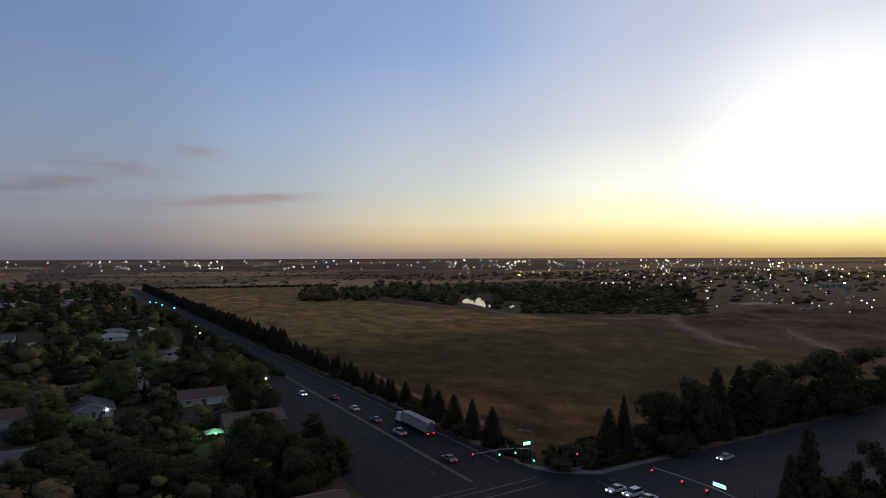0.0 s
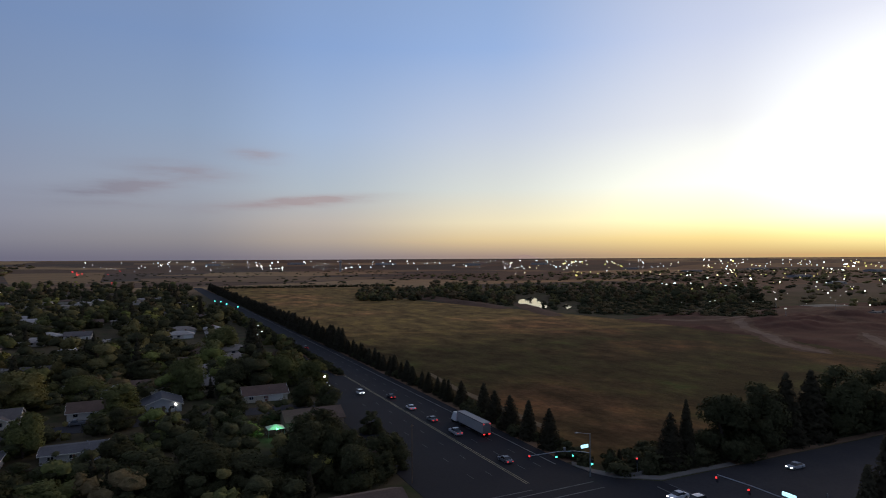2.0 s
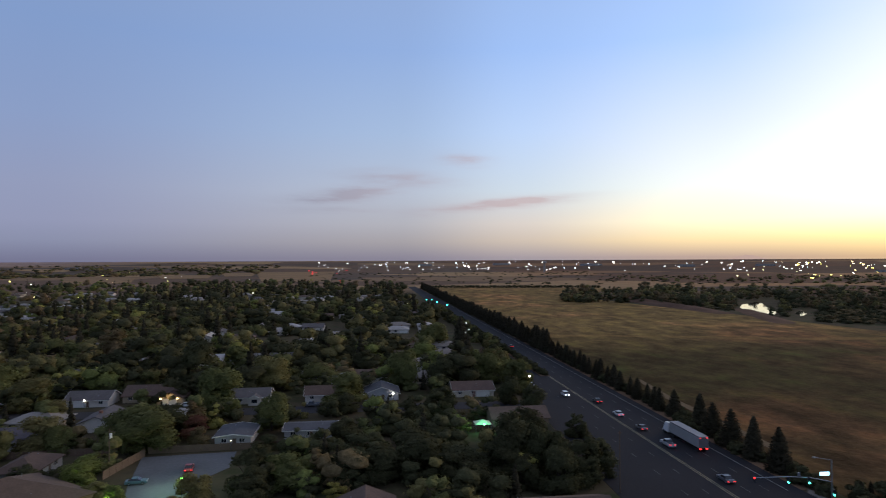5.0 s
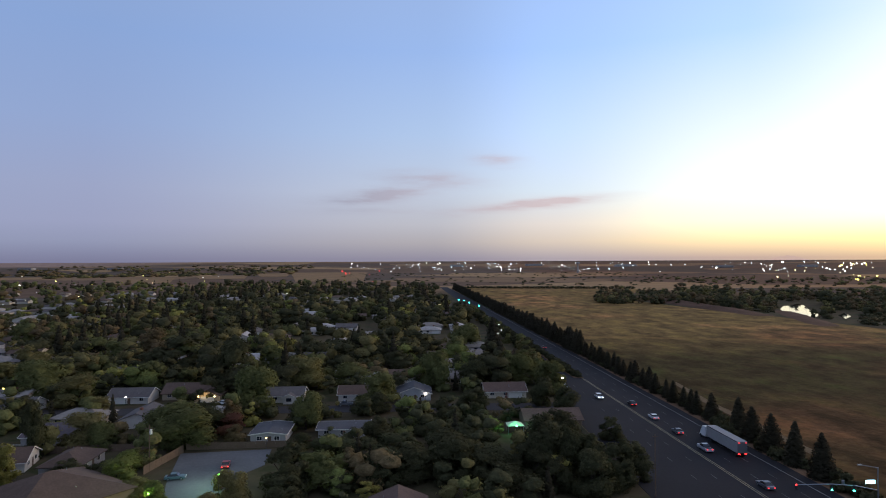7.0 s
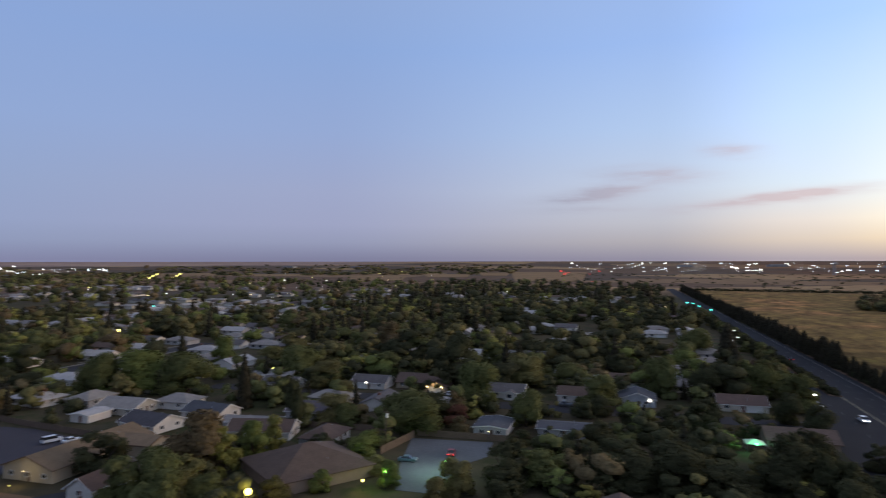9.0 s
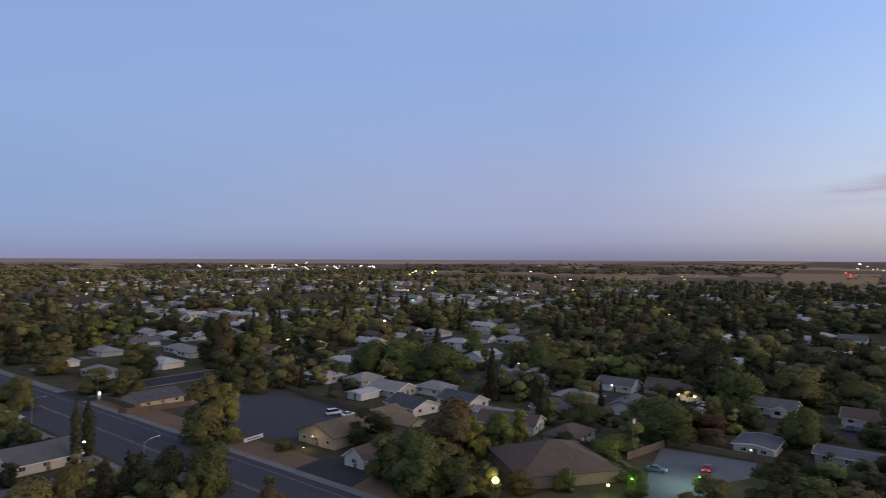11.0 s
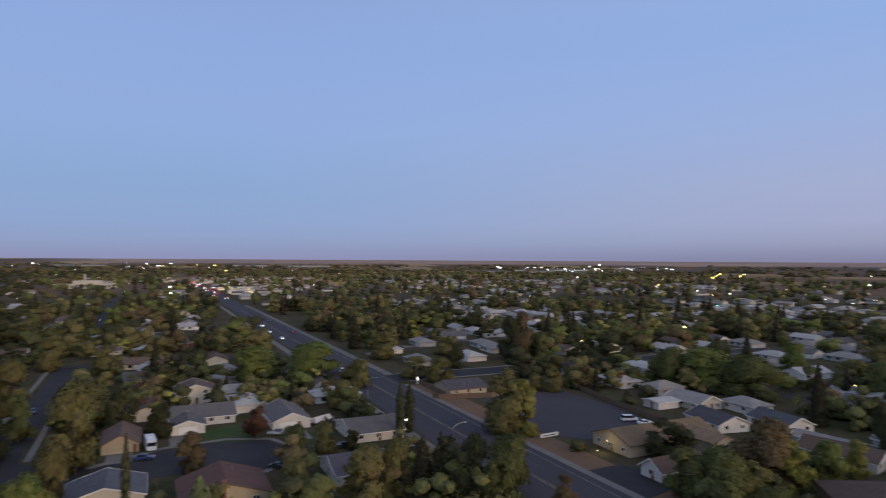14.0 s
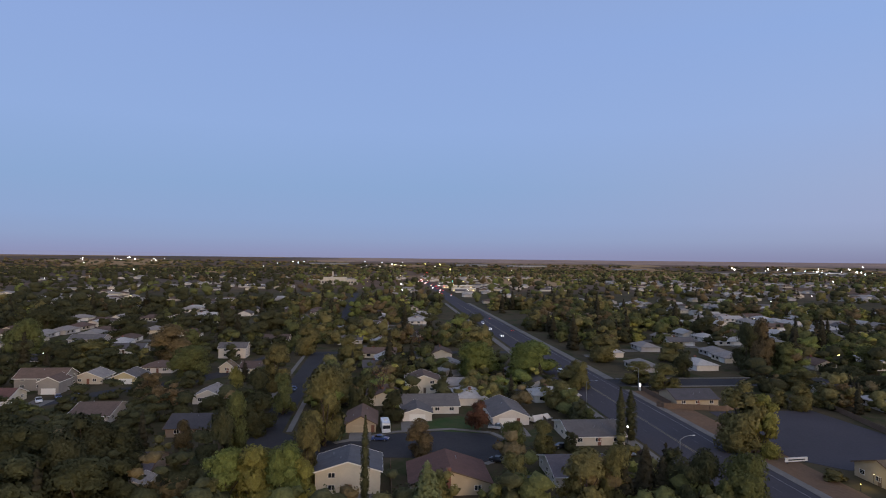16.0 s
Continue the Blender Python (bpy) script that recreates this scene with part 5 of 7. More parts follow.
PLACED = [(o.matrix_basis.translation.x, o.matrix_basis.translation.y) for o in scene.objects if o.parent is None and o.name.split(".")[0] in ("house", "meeting_hall", "church_hall")]
houses_far = []
for iy in range(-18, 30):
    for ix in range(-48, 4):
        x, y = ix * 20.0 + rng.uniform(-2, 2), iy * 29.0 + rng.uniform(-3, 3)
        dist = math.hypot(x, y)
        if dist < 210 or dist > 760 or not is_free(x, y) or rng.random() < (0.5 if x > -130 and y > 200 else 0.2):
            continue
        if 46 < y < 118 and x < -262:
            continue
        if y < -0.75 * -x * 0.9 - 60 or x > -10 and y < 230:
            continue
        if any(abs(x - a) < 17 and abs(y - b) < 14 for a, b in PLACED):
            continue
        if wooded(x, y) > (0.16 if y > -0.1 * x - 60 else -0.02):
            continue
        houses_far.append((x, y))


houses_far.sort(key=lambda p: math.hypot(*p))
for x, y in houses_far[:290]:
    row_house(rng.randrange(8), x, y, rng.choice((0, 0, 90, 180)) + rng.uniform(-4, 4))


def house_blocks(spots, name, label):
    """Houses too far off to tell apart, as one object of walls and one of roofs in each colour."""
    root = thing(name, pose(0, 0, 0), label, "houses")
    root["kind"] = "stuff"
    walls_, roofs_ = {}, {}
    for x, y in spots:
        wall, roof, hip = rng.choice(HOUSE_KINDS)
        w, d = rng.uniform(13, 19), rng.uniform(9.5, 12)
        m = pose(x, y, 0, 0, 0, rng.choice((0, 90)) + rng.uniform(-4, 4))
        for store, key, shp in ((walls_, wall, gable_body(w, d, 2.8, 1.8) if not hip else Shape().box(-w / 2, -d / 2, 0, w / 2, d / 2, 2.8)), (roofs_, roof, gable_roof(w, d, 2.8, 1.8, 0.5) if not hip else hip_roof(w, d, 2.8, 1.9, 0.5))):
            t = store.setdefault(key, Shape())
            k = len(t.v)
            t.v += [tuple(m @ Vector(v)) for v in shp.v]
            t.f += [tuple(k + i for i in f) for f in shp.f]
    for key, shp in walls_.items():
        part("walls", shp, WALLS[key], root)["kind"] = "stuff"
    for key, shp in roofs_.items():
        part("roofs", shp, ROOFS[key], root)["kind"] = "stuff"


further = houses_far[290:]
while len(further) < 850:
    a, dist = rng.uniform(-0.05, 2.7), math.sqrt(rng.uniform(720 ** 2, 1700 ** 2))
    x, y = -dist * math.sin(a), dist * math.cos(a)
    if is_free(x, y) and y < 1000 and wooded(x * 0.5, y * 0.5) < (0.05 if y > 0 else -0.2):
        further.append((x, y))
house_blocks(further, "distant_houses", "far low houses with grey and brown roofs among trees")

FAR_KINDS = ("far_green",) * 5 + ("far_dark",) * 5 + ("far_olive",) * 4 + ("far_brown",) * 2 + ("far_lime", "far_conifer", "far_conifer", "far_yellow")


def scatter(total, near_d, far_d, low, high, test, clear=6.0):
    out = []
    tries = 0
    while len(out) < total and tries < total * 12:
        tries += 1
        a, dist = rng.uniform(low, high), math.sqrt(rng.uniform(near_d ** 2, far_d ** 2))
        x, y = -dist * math.sin(a), dist * math.cos(a)
        if not test(x, y) or clear and dist < 760 and any(abs(x - hx) < clear and abs(y - hy) < clear for hx, hy in houses_far + PLACED):
            continue
        if clear and rng.random() > 0.5 + 1.6 * wooded(x, y):
            continue
        s = rng.uniform(0.75, 1.5)
        kind = "far_dark" if (a > 1.72 and rng.random() < 0.7 or a < 0.3 and rng.random() < 0.5) else rng.choice(FAR_KINDS)
        out.append((kind, x, y, (14 if "conifer" in kind else 10.5) * s, (6 if "conifer" in kind else 12.0) * s * rng.uniform(0.85, 1.15)))
    return out


DRY_FIELDS = ((24.5, 20.0, 1.36, 1.78), (17.6, 14.0, 1.18, 1.46), (12.6, 10.4, 1.04, 1.32), (9.6, 3.6, 0.98, 1.80), (33.0, 29.0, 1.12, 1.30), (40.5, 36.5, 1.00, 1.16))   # bearings left of +Y and angles below level


def on_dry_field(a, d):
    dip = math.degrees(math.atan2(EYE, d))
    return any(a1 - 0.2 < a < a0 + 0.2 and e0 - 0.02 < dip < e1 + 0.12 for a0, a1, e0, e1 in DRY_FIELDS)


def suburb(x, y):
    a, d = math.degrees(math.atan2(-x, y)), math.hypot(x, y)
    return is_free(x, y) and y < 1250 - 1.1 * x and not on_dry_field(a, d) and (a > 42 or d < 1480 + max(0, a - 26) * 40)


grove("suburb_trees", scatter(1000, 255, 660, -0.12, 2.75, suburb, 9.5) + scatter(850, 330, 680, -0.12, 2.75, suburb, 6.5) + scatter(300, 236, 640, -0.16, 0.5, suburb, 6.0), "mixed green and olive treetops between the houses", 21, share=0.5, grow=1.05, lumps=10)


def yard(x, y):
    if not is_free(x, y) or -202 < x < -146 and -44 < y < 52 or -202 < x < -134 and 100 < y < 148 or -60 < x < -22 and 108 < y < 172 or x > 44 and y < 240:
        return False
    if math.hypot(x + 72, y - 132) < 21 or -142 < x < -112 and 102 < y < 146:
        return False
    if -192 < x < -104 and 144 < y < 192 and wooded(x * 3, y * 3) < 0.25:
        return False
    return all(abs(x - hx) > 10 or abs(y - hy) > 10 for hx, hy in PLACED)


grove("yard_shrubs", [(k, x, y, h * 0.62, w * 0.6) for k, x, y, h, w in scatter(800, 118, 290, -0.25, 2.72, yard, 0)], "shrubs and small trees in the yards", 25, share=0.3, grow=0.62)
LANE = [(-195, -130), (-210, -122), (-225, -111), (-239, -99), (-247, -89), (-259, -75), (-282, -64), (-320, -56)]


def garden(x, y):
    if not (-340 < x < -172 and -180 < y < -44) or any(abs(x - hx) < 11 and abs(y - hy) < 10.5 for hx, hy in PLACED):
        return False
    if -232 < x < -208 and -126 < y < -108 or -45 < y < -22:
        return False
    for (ax, ay), (bx, by) in zip(LANE, LANE[1:]):
        t = max(0.0, min(1.0, ((x - ax) * (bx - ax) + (y - ay) * (by - ay)) / ((bx - ax) ** 2 + (by - ay) ** 2)))
        if math.hypot(x - ax - t * (bx - ax), y - ay - t * (by - ay)) < 8.5:
            return False
    return True


grove("garden_trees", [(k, x, y, h * 0.55, w * 0.62) for k, x, y, h, w in scatter(170, 190, 380, 1.68, 2.62, garden, 0)], "dark green garden trees and shrubs between the houses", 35, share=0.6, grow=0.7, lumps=12)
grove("far_woods", [(rng.choice(("far_dark", "far_dark", "far_olive", "far_brown")), -d * math.sin(radians(a)), d * math.cos(radians(a)), rng.uniform(7, 13), rng.uniform(16, 34)) for a, d in [(rng.uniform(8, 132), rng.uniform(2300, 3750)) for _ in range(4300)] if (d < 3550 or a < 32 or a > 96) and not on_dry_field(a, d) and noise.noise(Vector((a * 0.22, d * 0.0024, 4.0))) > (-0.7 if a > 92 else -0.30 if a > 70 or d < 2700 else -0.14)], "far belts of dark trees towards the skyline", 29, share=0.03, grow=3.0, lumps=2)
grove("tall_woods", [(rng.choice(("far_dark", "far_dark", "far_conifer", "far_olive")), rng.uniform(-330, 50) , rng.uniform(520, 1150), rng.uniform(10, 17), rng.uniform(9, 15)) for _ in range(300)], "tall dark trees between the houses and the arterial", 30, share=0.3, grow=1.1)
grove("distant_trees", scatter(4700, 640, 2400, -0.10, 2.85, suburb, 0), "far dense treetops of the suburb", 22, share=0.05, grow=2.0, lumps=3)

# conifers in line along the arterial
for y, h in ((137.5, 10.6), (147.5, 10.8), (157.5, 10.2), (167.0, 9.8), (174.5, 10.8), (190.5, 8.6)):
    tree("conifer", 96.1 + rng.uniform(-0.5, 0.5), y, h, h * rng.uniform(0.62, 0.74))
y, row = 198.0, []
while y < 1120:
    h = rng.uniform(6.2, 9.0) if y < 330 else rng.uniform(8.0, 12.0)
    x = 95.6 + rng.uniform(-0.7, 0.7) - max(0, y - 330) * 0.004
    if y < 420:
        tree("conifer", x, y, h * 1.08, h * rng.uniform(0.62, 0.76))
    else:
        row.append(("far_conifer", x, y, h, h * rng.uniform(0.7, 0.9)))
    y += rng.uniform(5.0, 8.0) if y < 260 else rng.uniform(3.6, 5.4)
grove("conifer_row", row, "dark line of conifers along the arterial", 23)
grove("roadside_brush", [("far_dark", 96.5 + rng.uniform(-1.5, 2.5), y0, rng.uniform(1.5, 3.2), rng.uniform(3, 5)) for y0 in [186 + 2.6 * i for i in range(200)]], "low dark brush under the roadside conifers", 24, share=0.5)

# planting along the arterial and the corner
grove("median_shrubs", [("far_dark", 74.7 + rng.uniform(-1.2, 1.2), 264 + 2.2 * i, rng.uniform(1.4, 3.0), rng.uniform(2.6, 4.4)) for i in range(115)], "low dark shrubs on the planted median", 26, share=0.6, grow=0.7)
grove("roadside_trees", [(rng.choice(("far_dark", "far_green", "far_olive")), rng.uniform(57, 62) + min(7.5, max(0, y0 - 270) * 0.1), y0, rng.uniform(4, 8.5), rng.uniform(5, 9)) for y0 in [246 + 5.0 * i for i in range(80)]], "mixed trees between the houses and the arterial", 27)
grove("corner_brush", [("far_dark", rng.uniform(99, 270), rng.uniform(110.5, 119), rng.uniform(2, 5), rng.uniform(4, 8)) for _ in range(110)] + [("far_dark", rng.uniform(93.5, 99), rng.uniform(122, 186), rng.uniform(1.5, 3.5), rng.uniform(2.5, 4)) for _ in range(50)], "dark brush under the corner trees", 28, grow=0.6)

for x, y, h in ((99.6, 117.5, 4.6), (103.0, 119.0, 4.0), (106.4, 117.8, 3.4)):
    tree("conifer", x, y, h, h * 0.55)
wall = thing("planter_wall", pose(0, 0, 0), "low curved concrete planter wall on the corner", "wall")
for i in range(7):
    a, b = radians(200 + 20 * i), radians(219 + 20 * i)
    px, py, qx, qy = 101.5 + 3.4 * math.cos(a), 113.4 + 2.4 * math.sin(a), 101.5 + 3.4 * math.cos(b), 113.4 + 2.4 * math.sin(b)
    part("segment", Shape().hull8([(px, py, 0.1), (qx, qy, 0.1), (qx, qy + 0.3, 0.1), (px, py + 0.3, 0.1), (px, py, 0.85), (qx, qy, 0.85), (qx, qy + 0.3, 0.85), (px, py + 0.3, 0.85)]), CONCRETE, wall)

# ---- the open country beyond the arterial ----
WATER = material("still_water", (0.015, 0.018, 0.018), 0.05, spec=0.9)
structure("water", Shape().prism([(381, 608), (409, 648), (421, 654), (449, 684), (439, 658), (405, 598), (395, 575), (375, 541), (348, 507), (350, 521), (335, 506), (350, 536), (358, 556), (358, 564)], -0.5, 0.08), WATER, "still pond that mirrors the bright sky")
structure("water", Shape().prism([(389, 535), (412, 559), (408, 548), (394, 525), (373, 504), (379, 516)], -0.5, 0.08), WATER, "small still pool beside the pond")


def over_pond(x, y):
    a, d = math.degrees(math.atan2(x, y)), math.hypot(x, y)
    return 31.8 < a < 35.0 and d < 860 or 35.7 < a < 37.5 and d < 730


spots = []
while len(spots) < 900:
    az = rng.uniform(17.5, 52)
    d = 690 + abs(az - 36) * 4 + 90 * noise.noise(Vector((az * 0.35, 0, 0))) + (120 + 260 * min(1, (az - 17) / 8)) * rng.random() ** 1.3
    x, y = d * math.sin(radians(az)), d * math.cos(radians(az))
    if over_pond(x, y):
        continue
    s = rng.uniform(0.4, 1.15) * (1 + 0.75 * noise.noise(Vector((x * 0.012, y * 0.012, 2))))
    spots.append((rng.choice(("far_dark", "far_dark", "far_brown", "far_olive")), x, y, 11 * s, 12 * s))
for x, y in ((372, 529), (378, 540), (374, 548), (366, 534)):
    spots.append(("far_dark", x, y, 6, 8))
grove("creek_woods", spots, "dark trees and thickets round the pond", 31, share=0.26, grow=1.1)
brush = []
while len(brush) < 620:
    az, d = rng.uniform(21, 53), rng.uniform(575, 790)
    x, y = d * math.sin(radians(az)), d * math.cos(radians(az))
    if not over_pond(x, y) and x > 352 - max(0, y - 500) * 0.12:
        brush.append((rng.choice(("far_dark", "far_dark", "far_brown")), x, y, rng.uniform(1.6, 4.2), rng.uniform(6, 13)))
grove("creek_brush", brush, "low dark brush between the pond and the field", 34, share=0.1, grow=1.1, lumps=4)
tree("dark", 611, 478, 17, 17)
grove("hedge", [("far_dark", 116 + 290 * t, 1146 - 68 * t, 4.5, 7) for t in [i / 60 for i in range(61)]], "dark hedge at the end of the field", 32)
grove("scattered_trees", [("far_dark", rng.uniform(-200, 900), rng.uniform(1200, 2600), rng.uniform(2, 5), rng.uniform(6, 14)) for _ in range(260)] + [(rng.choice(("far_dark", "far_brown", "far_olive")), x, y, rng.uniform(4, 9), rng.uniform(7, 17)) for x, y in [(rng.uniform(640, 2300), rng.uniform(380, 1700)) for _ in range(1500)] if noise.noise(Vector((x * 0.006, y * 0.006, 6.0))) > -0.2], "scattered dark trees on the plain", 33, share=0.06, grow=1.6, lumps=2)


def mound(name, x, y, length, width, height, heading, mat, label, seed):
    """A heap of earth with a wavering crest and slumped flanks."""
    s = Shape()
    nx, ny = 26, 9
    for j in range(ny):
        for i in range(nx):
            u, v = i / (nx - 1) * 2 - 1, j / (ny - 1) * 2 - 1
            wob = noise.noise(Vector((u * 4, v * 2, seed))) * 0.45 + noise.noise(Vector((u * 11, v * 5, seed))) * 0.2
            h = height * max(0, (1 - u ** 4) * (1 - abs(v) ** 1.5) * (0.85 + wob))
            s.v.append((u * length / 2, v * width / 2 * (1 + 0.3 * wob), h - 0.15))
    s.f = [(j * nx + i, j * nx + i + 1, (j + 1) * nx + i + 1, (j + 1) * nx + i) for j in range(ny - 1) for i in range(nx - 1)]
    ob = structure(name, s, mat, label, smooth=True)
    ob.matrix_basis = pose(x, y, 0, 0, 0, heading)
    return ob


REDDISH = material("reddish_earth", (0.118, 0.054, 0.038), 0.95, grain=0.35, grain_scale=0.5, stain=0.7, stain_scale=0.03, stain_colour=(0.055, 0.032, 0.024), space="World", spec=0.02)
structure("quarry_floor", Shape().prism([(300, 112), (352, 250), (350, 395), (420, 420), (560, 430), (800, 420), (900, 120), (600, 108)], -0.5, 0.028), REDDISH, "bare reddish-brown worked ground")
BERM = material("berm_earth", (0.15, 0.090, 0.060), 0.95, grain=0.35, grain_scale=0.4, stain=0.7, stain_scale=0.04, space="World", spec=0.02)
mound("embankment", 318, 700, 330, 26, 4.5, 92, BERM, "low pale earth bank at the field's edge", 1.3)
mound("embankment", 345, 520, 160, 22, 1.4, 70, BERM, "low earth bank beside the creek", 4.3)
mound("earth_mound", 560, 390, 200, 34, 2.2, -3, BERM, "low heap of bare earth", 9.2)
mound("earth_mound", 408, 376, 70, 16, 2.2, -14, BERM, "low heap of pale earth beside the track", 2.1)


def hills(x, y):
    """Height of the worked ground: a scarp along the field, two broad heaps and rough spoil between the tracks."""
    t = min(1, max(0, ((x - 354) * -44 + (y - 322) * -122) / (44 ** 2 + 122 ** 2)))
    off = math.hypot(x - 354 + 44 * t, y - 322 + 122 * t) + 3 * noise.noise(Vector((x * 0.05, y * 0.05, 1)))
    h = 2.2 * math.exp(-(off / 7) ** 2)
    for cx, cy, sx, sy, top in ((436, 306, 34, 30, 4.6), (510, 330, 50, 26, 4.0), (500, 236, 60, 30, 4.4), (400, 190, 24, 16, 2.6), (620, 270, 80, 50, 4.5)):
        h += top * math.exp(-((x - cx) / sx) ** 2 - ((y - cy) / sy) ** 2)
    rough = noise.noise(Vector((x * 0.035, y * 0.06, 5))) + 0.5 * noise.noise(Vector((x * 0.11, y * 0.16, 7)))
    rim = min(1, max(0, min(x - 304, 740 - x, y - 116, 400 - y, x - 294 - 0.377 * min(138, y - 112)) / 10))
    return (max(0, h * (1 + 0.6 * rough) + 1.1 * rough) + 0.4) * rim - 0.25


def quarry_hills():
    s = Shape()
    xs, ys = [304 + 4 * i for i in range(110)], [116 + 4 * i for i in range(72)]
    for y in ys:
        for x in xs:
            s.v.append((x, y, hills(x, y)))
    w = len(xs)
    s.f = [(j * w + i, j * w + i + 1, (j + 1) * w + i + 1, (j + 1) * w + i) for j in range(len(ys) - 1) for i in range(w - 1)]
    return structure("earth_mound", s, REDDISH, "rough heaps of reddish earth in the worked ground", smooth=True)


def trail(name, line, width, mat, label, lift, seed):
    """A worn track over the heaps, with wavering edges."""
    s = Shape()
    pts = [Vector(p).to_3d() for p in line]
    fine = []
    for i in range(len(pts) - 1):
        a, b, c, d = pts[max(0, i - 1)], pts[i], pts[i + 1], pts[min(len(pts) - 1, i + 2)]
        fine += [0.5 * ((2 * b) + (c - a) * u + (2 * a - 5 * b + 4 * c - d) * u ** 2 + (3 * b - a - 3 * c + d) * u ** 3) for u in [k / 14 for k in range(14)]]
    for i, p in enumerate(fine):
        d = (fine[min(i + 1, len(fine) - 1)] - fine[max(i - 1, 0)]).normalized()
        side = Vector((-d.y, d.x, 0))
        taper = min(1, i / 8, (len(fine) - 1 - i) / 8) * width / 2
        for k in range(7):
            e = p + side * (k / 3 - 1) * taper * (1 + 0.55 * noise.noise(Vector((i * 0.31, k // 4 * 9.0, seed))))
            s.v.append((e.x, e.y, max(0.06, hills(e.x, e.y)) + 0.12 + lift))
    s.f = [(7 * i + k, 7 * i + k + 1, 7 * i + k + 8, 7 * i + k + 7) for i in range(len(fine) - 1) for k in range(6)]
    return structure(name, s, mat, label, smooth=True)


quarry_hills()
DUSTY = material("dusty_earth", (0.150, 0.088, 0.058), 0.95, grain=0.4, grain_scale=0.6, stain=0.7, stain_scale=0.06, stain_colour=(0.09, 0.05, 0.034), space="World", spec=0.02)
PALE_DUST = material("pale_dust", (0.22, 0.145, 0.105), 0.95, grain=0.4, grain_scale=0.8, stain=0.7, stain_scale=0.1, stain_colour=(0.13, 0.08, 0.055), space="World", spec=0.02)
for seed, line in enumerate(([(366, 387), (379, 369), (398, 360), (432, 362), (470, 372)], [(440, 356), (413, 340), (378, 304), (355, 270), (334, 245), (323, 224), (316, 203)], [(416, 249), (390, 224), (366, 202), (352, 188), (345, 176)])):
    trail("quarry_track", line, 17, DUSTY, "worn dusty track between the heaps", 0.0, seed)
    trail("quarry_track", line, 7, PALE_DUST, "pale wheel-worn middle of the dusty track", 0.12, seed + 5)

STRAW = material("dry_straw_field", (0.30, 0.19, 0.095), 0.95, grain=0.3, grain_scale=0.05, stain=0.6, stain_scale=0.008, stain_colour=(0.17, 0.115, 0.07), space="World", spec=0.02)
for a0, a1, e0, e1 in DRY_FIELDS:
    rows = [(radians(a), EYE / math.tan(radians(e))) for a, e in ((a0, e1), (a1, e1), (a1 - 0.4, e0), (a0 + 0.4, e0))]
    structure("field", Shape().prism([(-d * math.sin(a), d * math.cos(a)) for a, d in rows], -0.5, 0.6), STRAW, "pale dry field between belts of trees")

# ---- yards and town on the horizon ----
STEEL_WALL = material("pale_sheet_metal", (0.30, 0.29, 0.28), 0.7, grain=0.15, grain_scale=0.6, stain=0.4, stain_scale=0.08)


def at_sight(az, dep, z=0.0):
    """Plan place where a line of sight, az degrees left of +Y and dep degrees below level, comes down to height z."""
    d = (EYE - z) / math.tan(radians(dep))
    while d > 3000 and EYE - z - land_height(d, 0) < d * math.tan(radians(dep)) and land_height(d, 0) > 0:
        d -= 20
    return -d * math.sin(radians(az)), d * math.cos(radians(az)), d


def warehouse(x, y, w, d, h, heading, label="long pale metal warehouse with shallow gable roof", wall=None):
    ob = thing("warehouse", pose(x, y, land_height(x, y), 0, 0, heading), label, "building", "warehouses")
    part("wall", gable_body(w, d, h, d * 0.07), wall or STEEL_WALL, ob)
    part("roof", gable_roof(w, d, h, d * 0.07, 0.4), ROOFS["grey"], ob)
    for i in range(max(2, int(w / 14))):
        u = -w / 2 + (i + 0.5) * w / max(2, int(w / 14))
        for side in ("-y", "+y"):
            part("loading_door", on_wall(side_frame(side, w, d), u - 2, u + 2, 0, 4, -0.05, 0.05), DARK_METAL, ob)
    return ob


def yard_lamp(x, y, h, colour, r=0.4):
    ob = thing("yard_lamp", pose(x, y, land_height(x, y)), "tall yard lamp that burns %s" % colour, "street lamp", "yard lamps")
    part("pole", Shape().tube((0, 0, 0), (0, 0, h), 0.14, 0.09, 6), METAL, ob)
    part("lamp_head", Shape().ball((0, 0, h), r, 8, 6, 0.8), GLOW[colour], ob)
    return ob


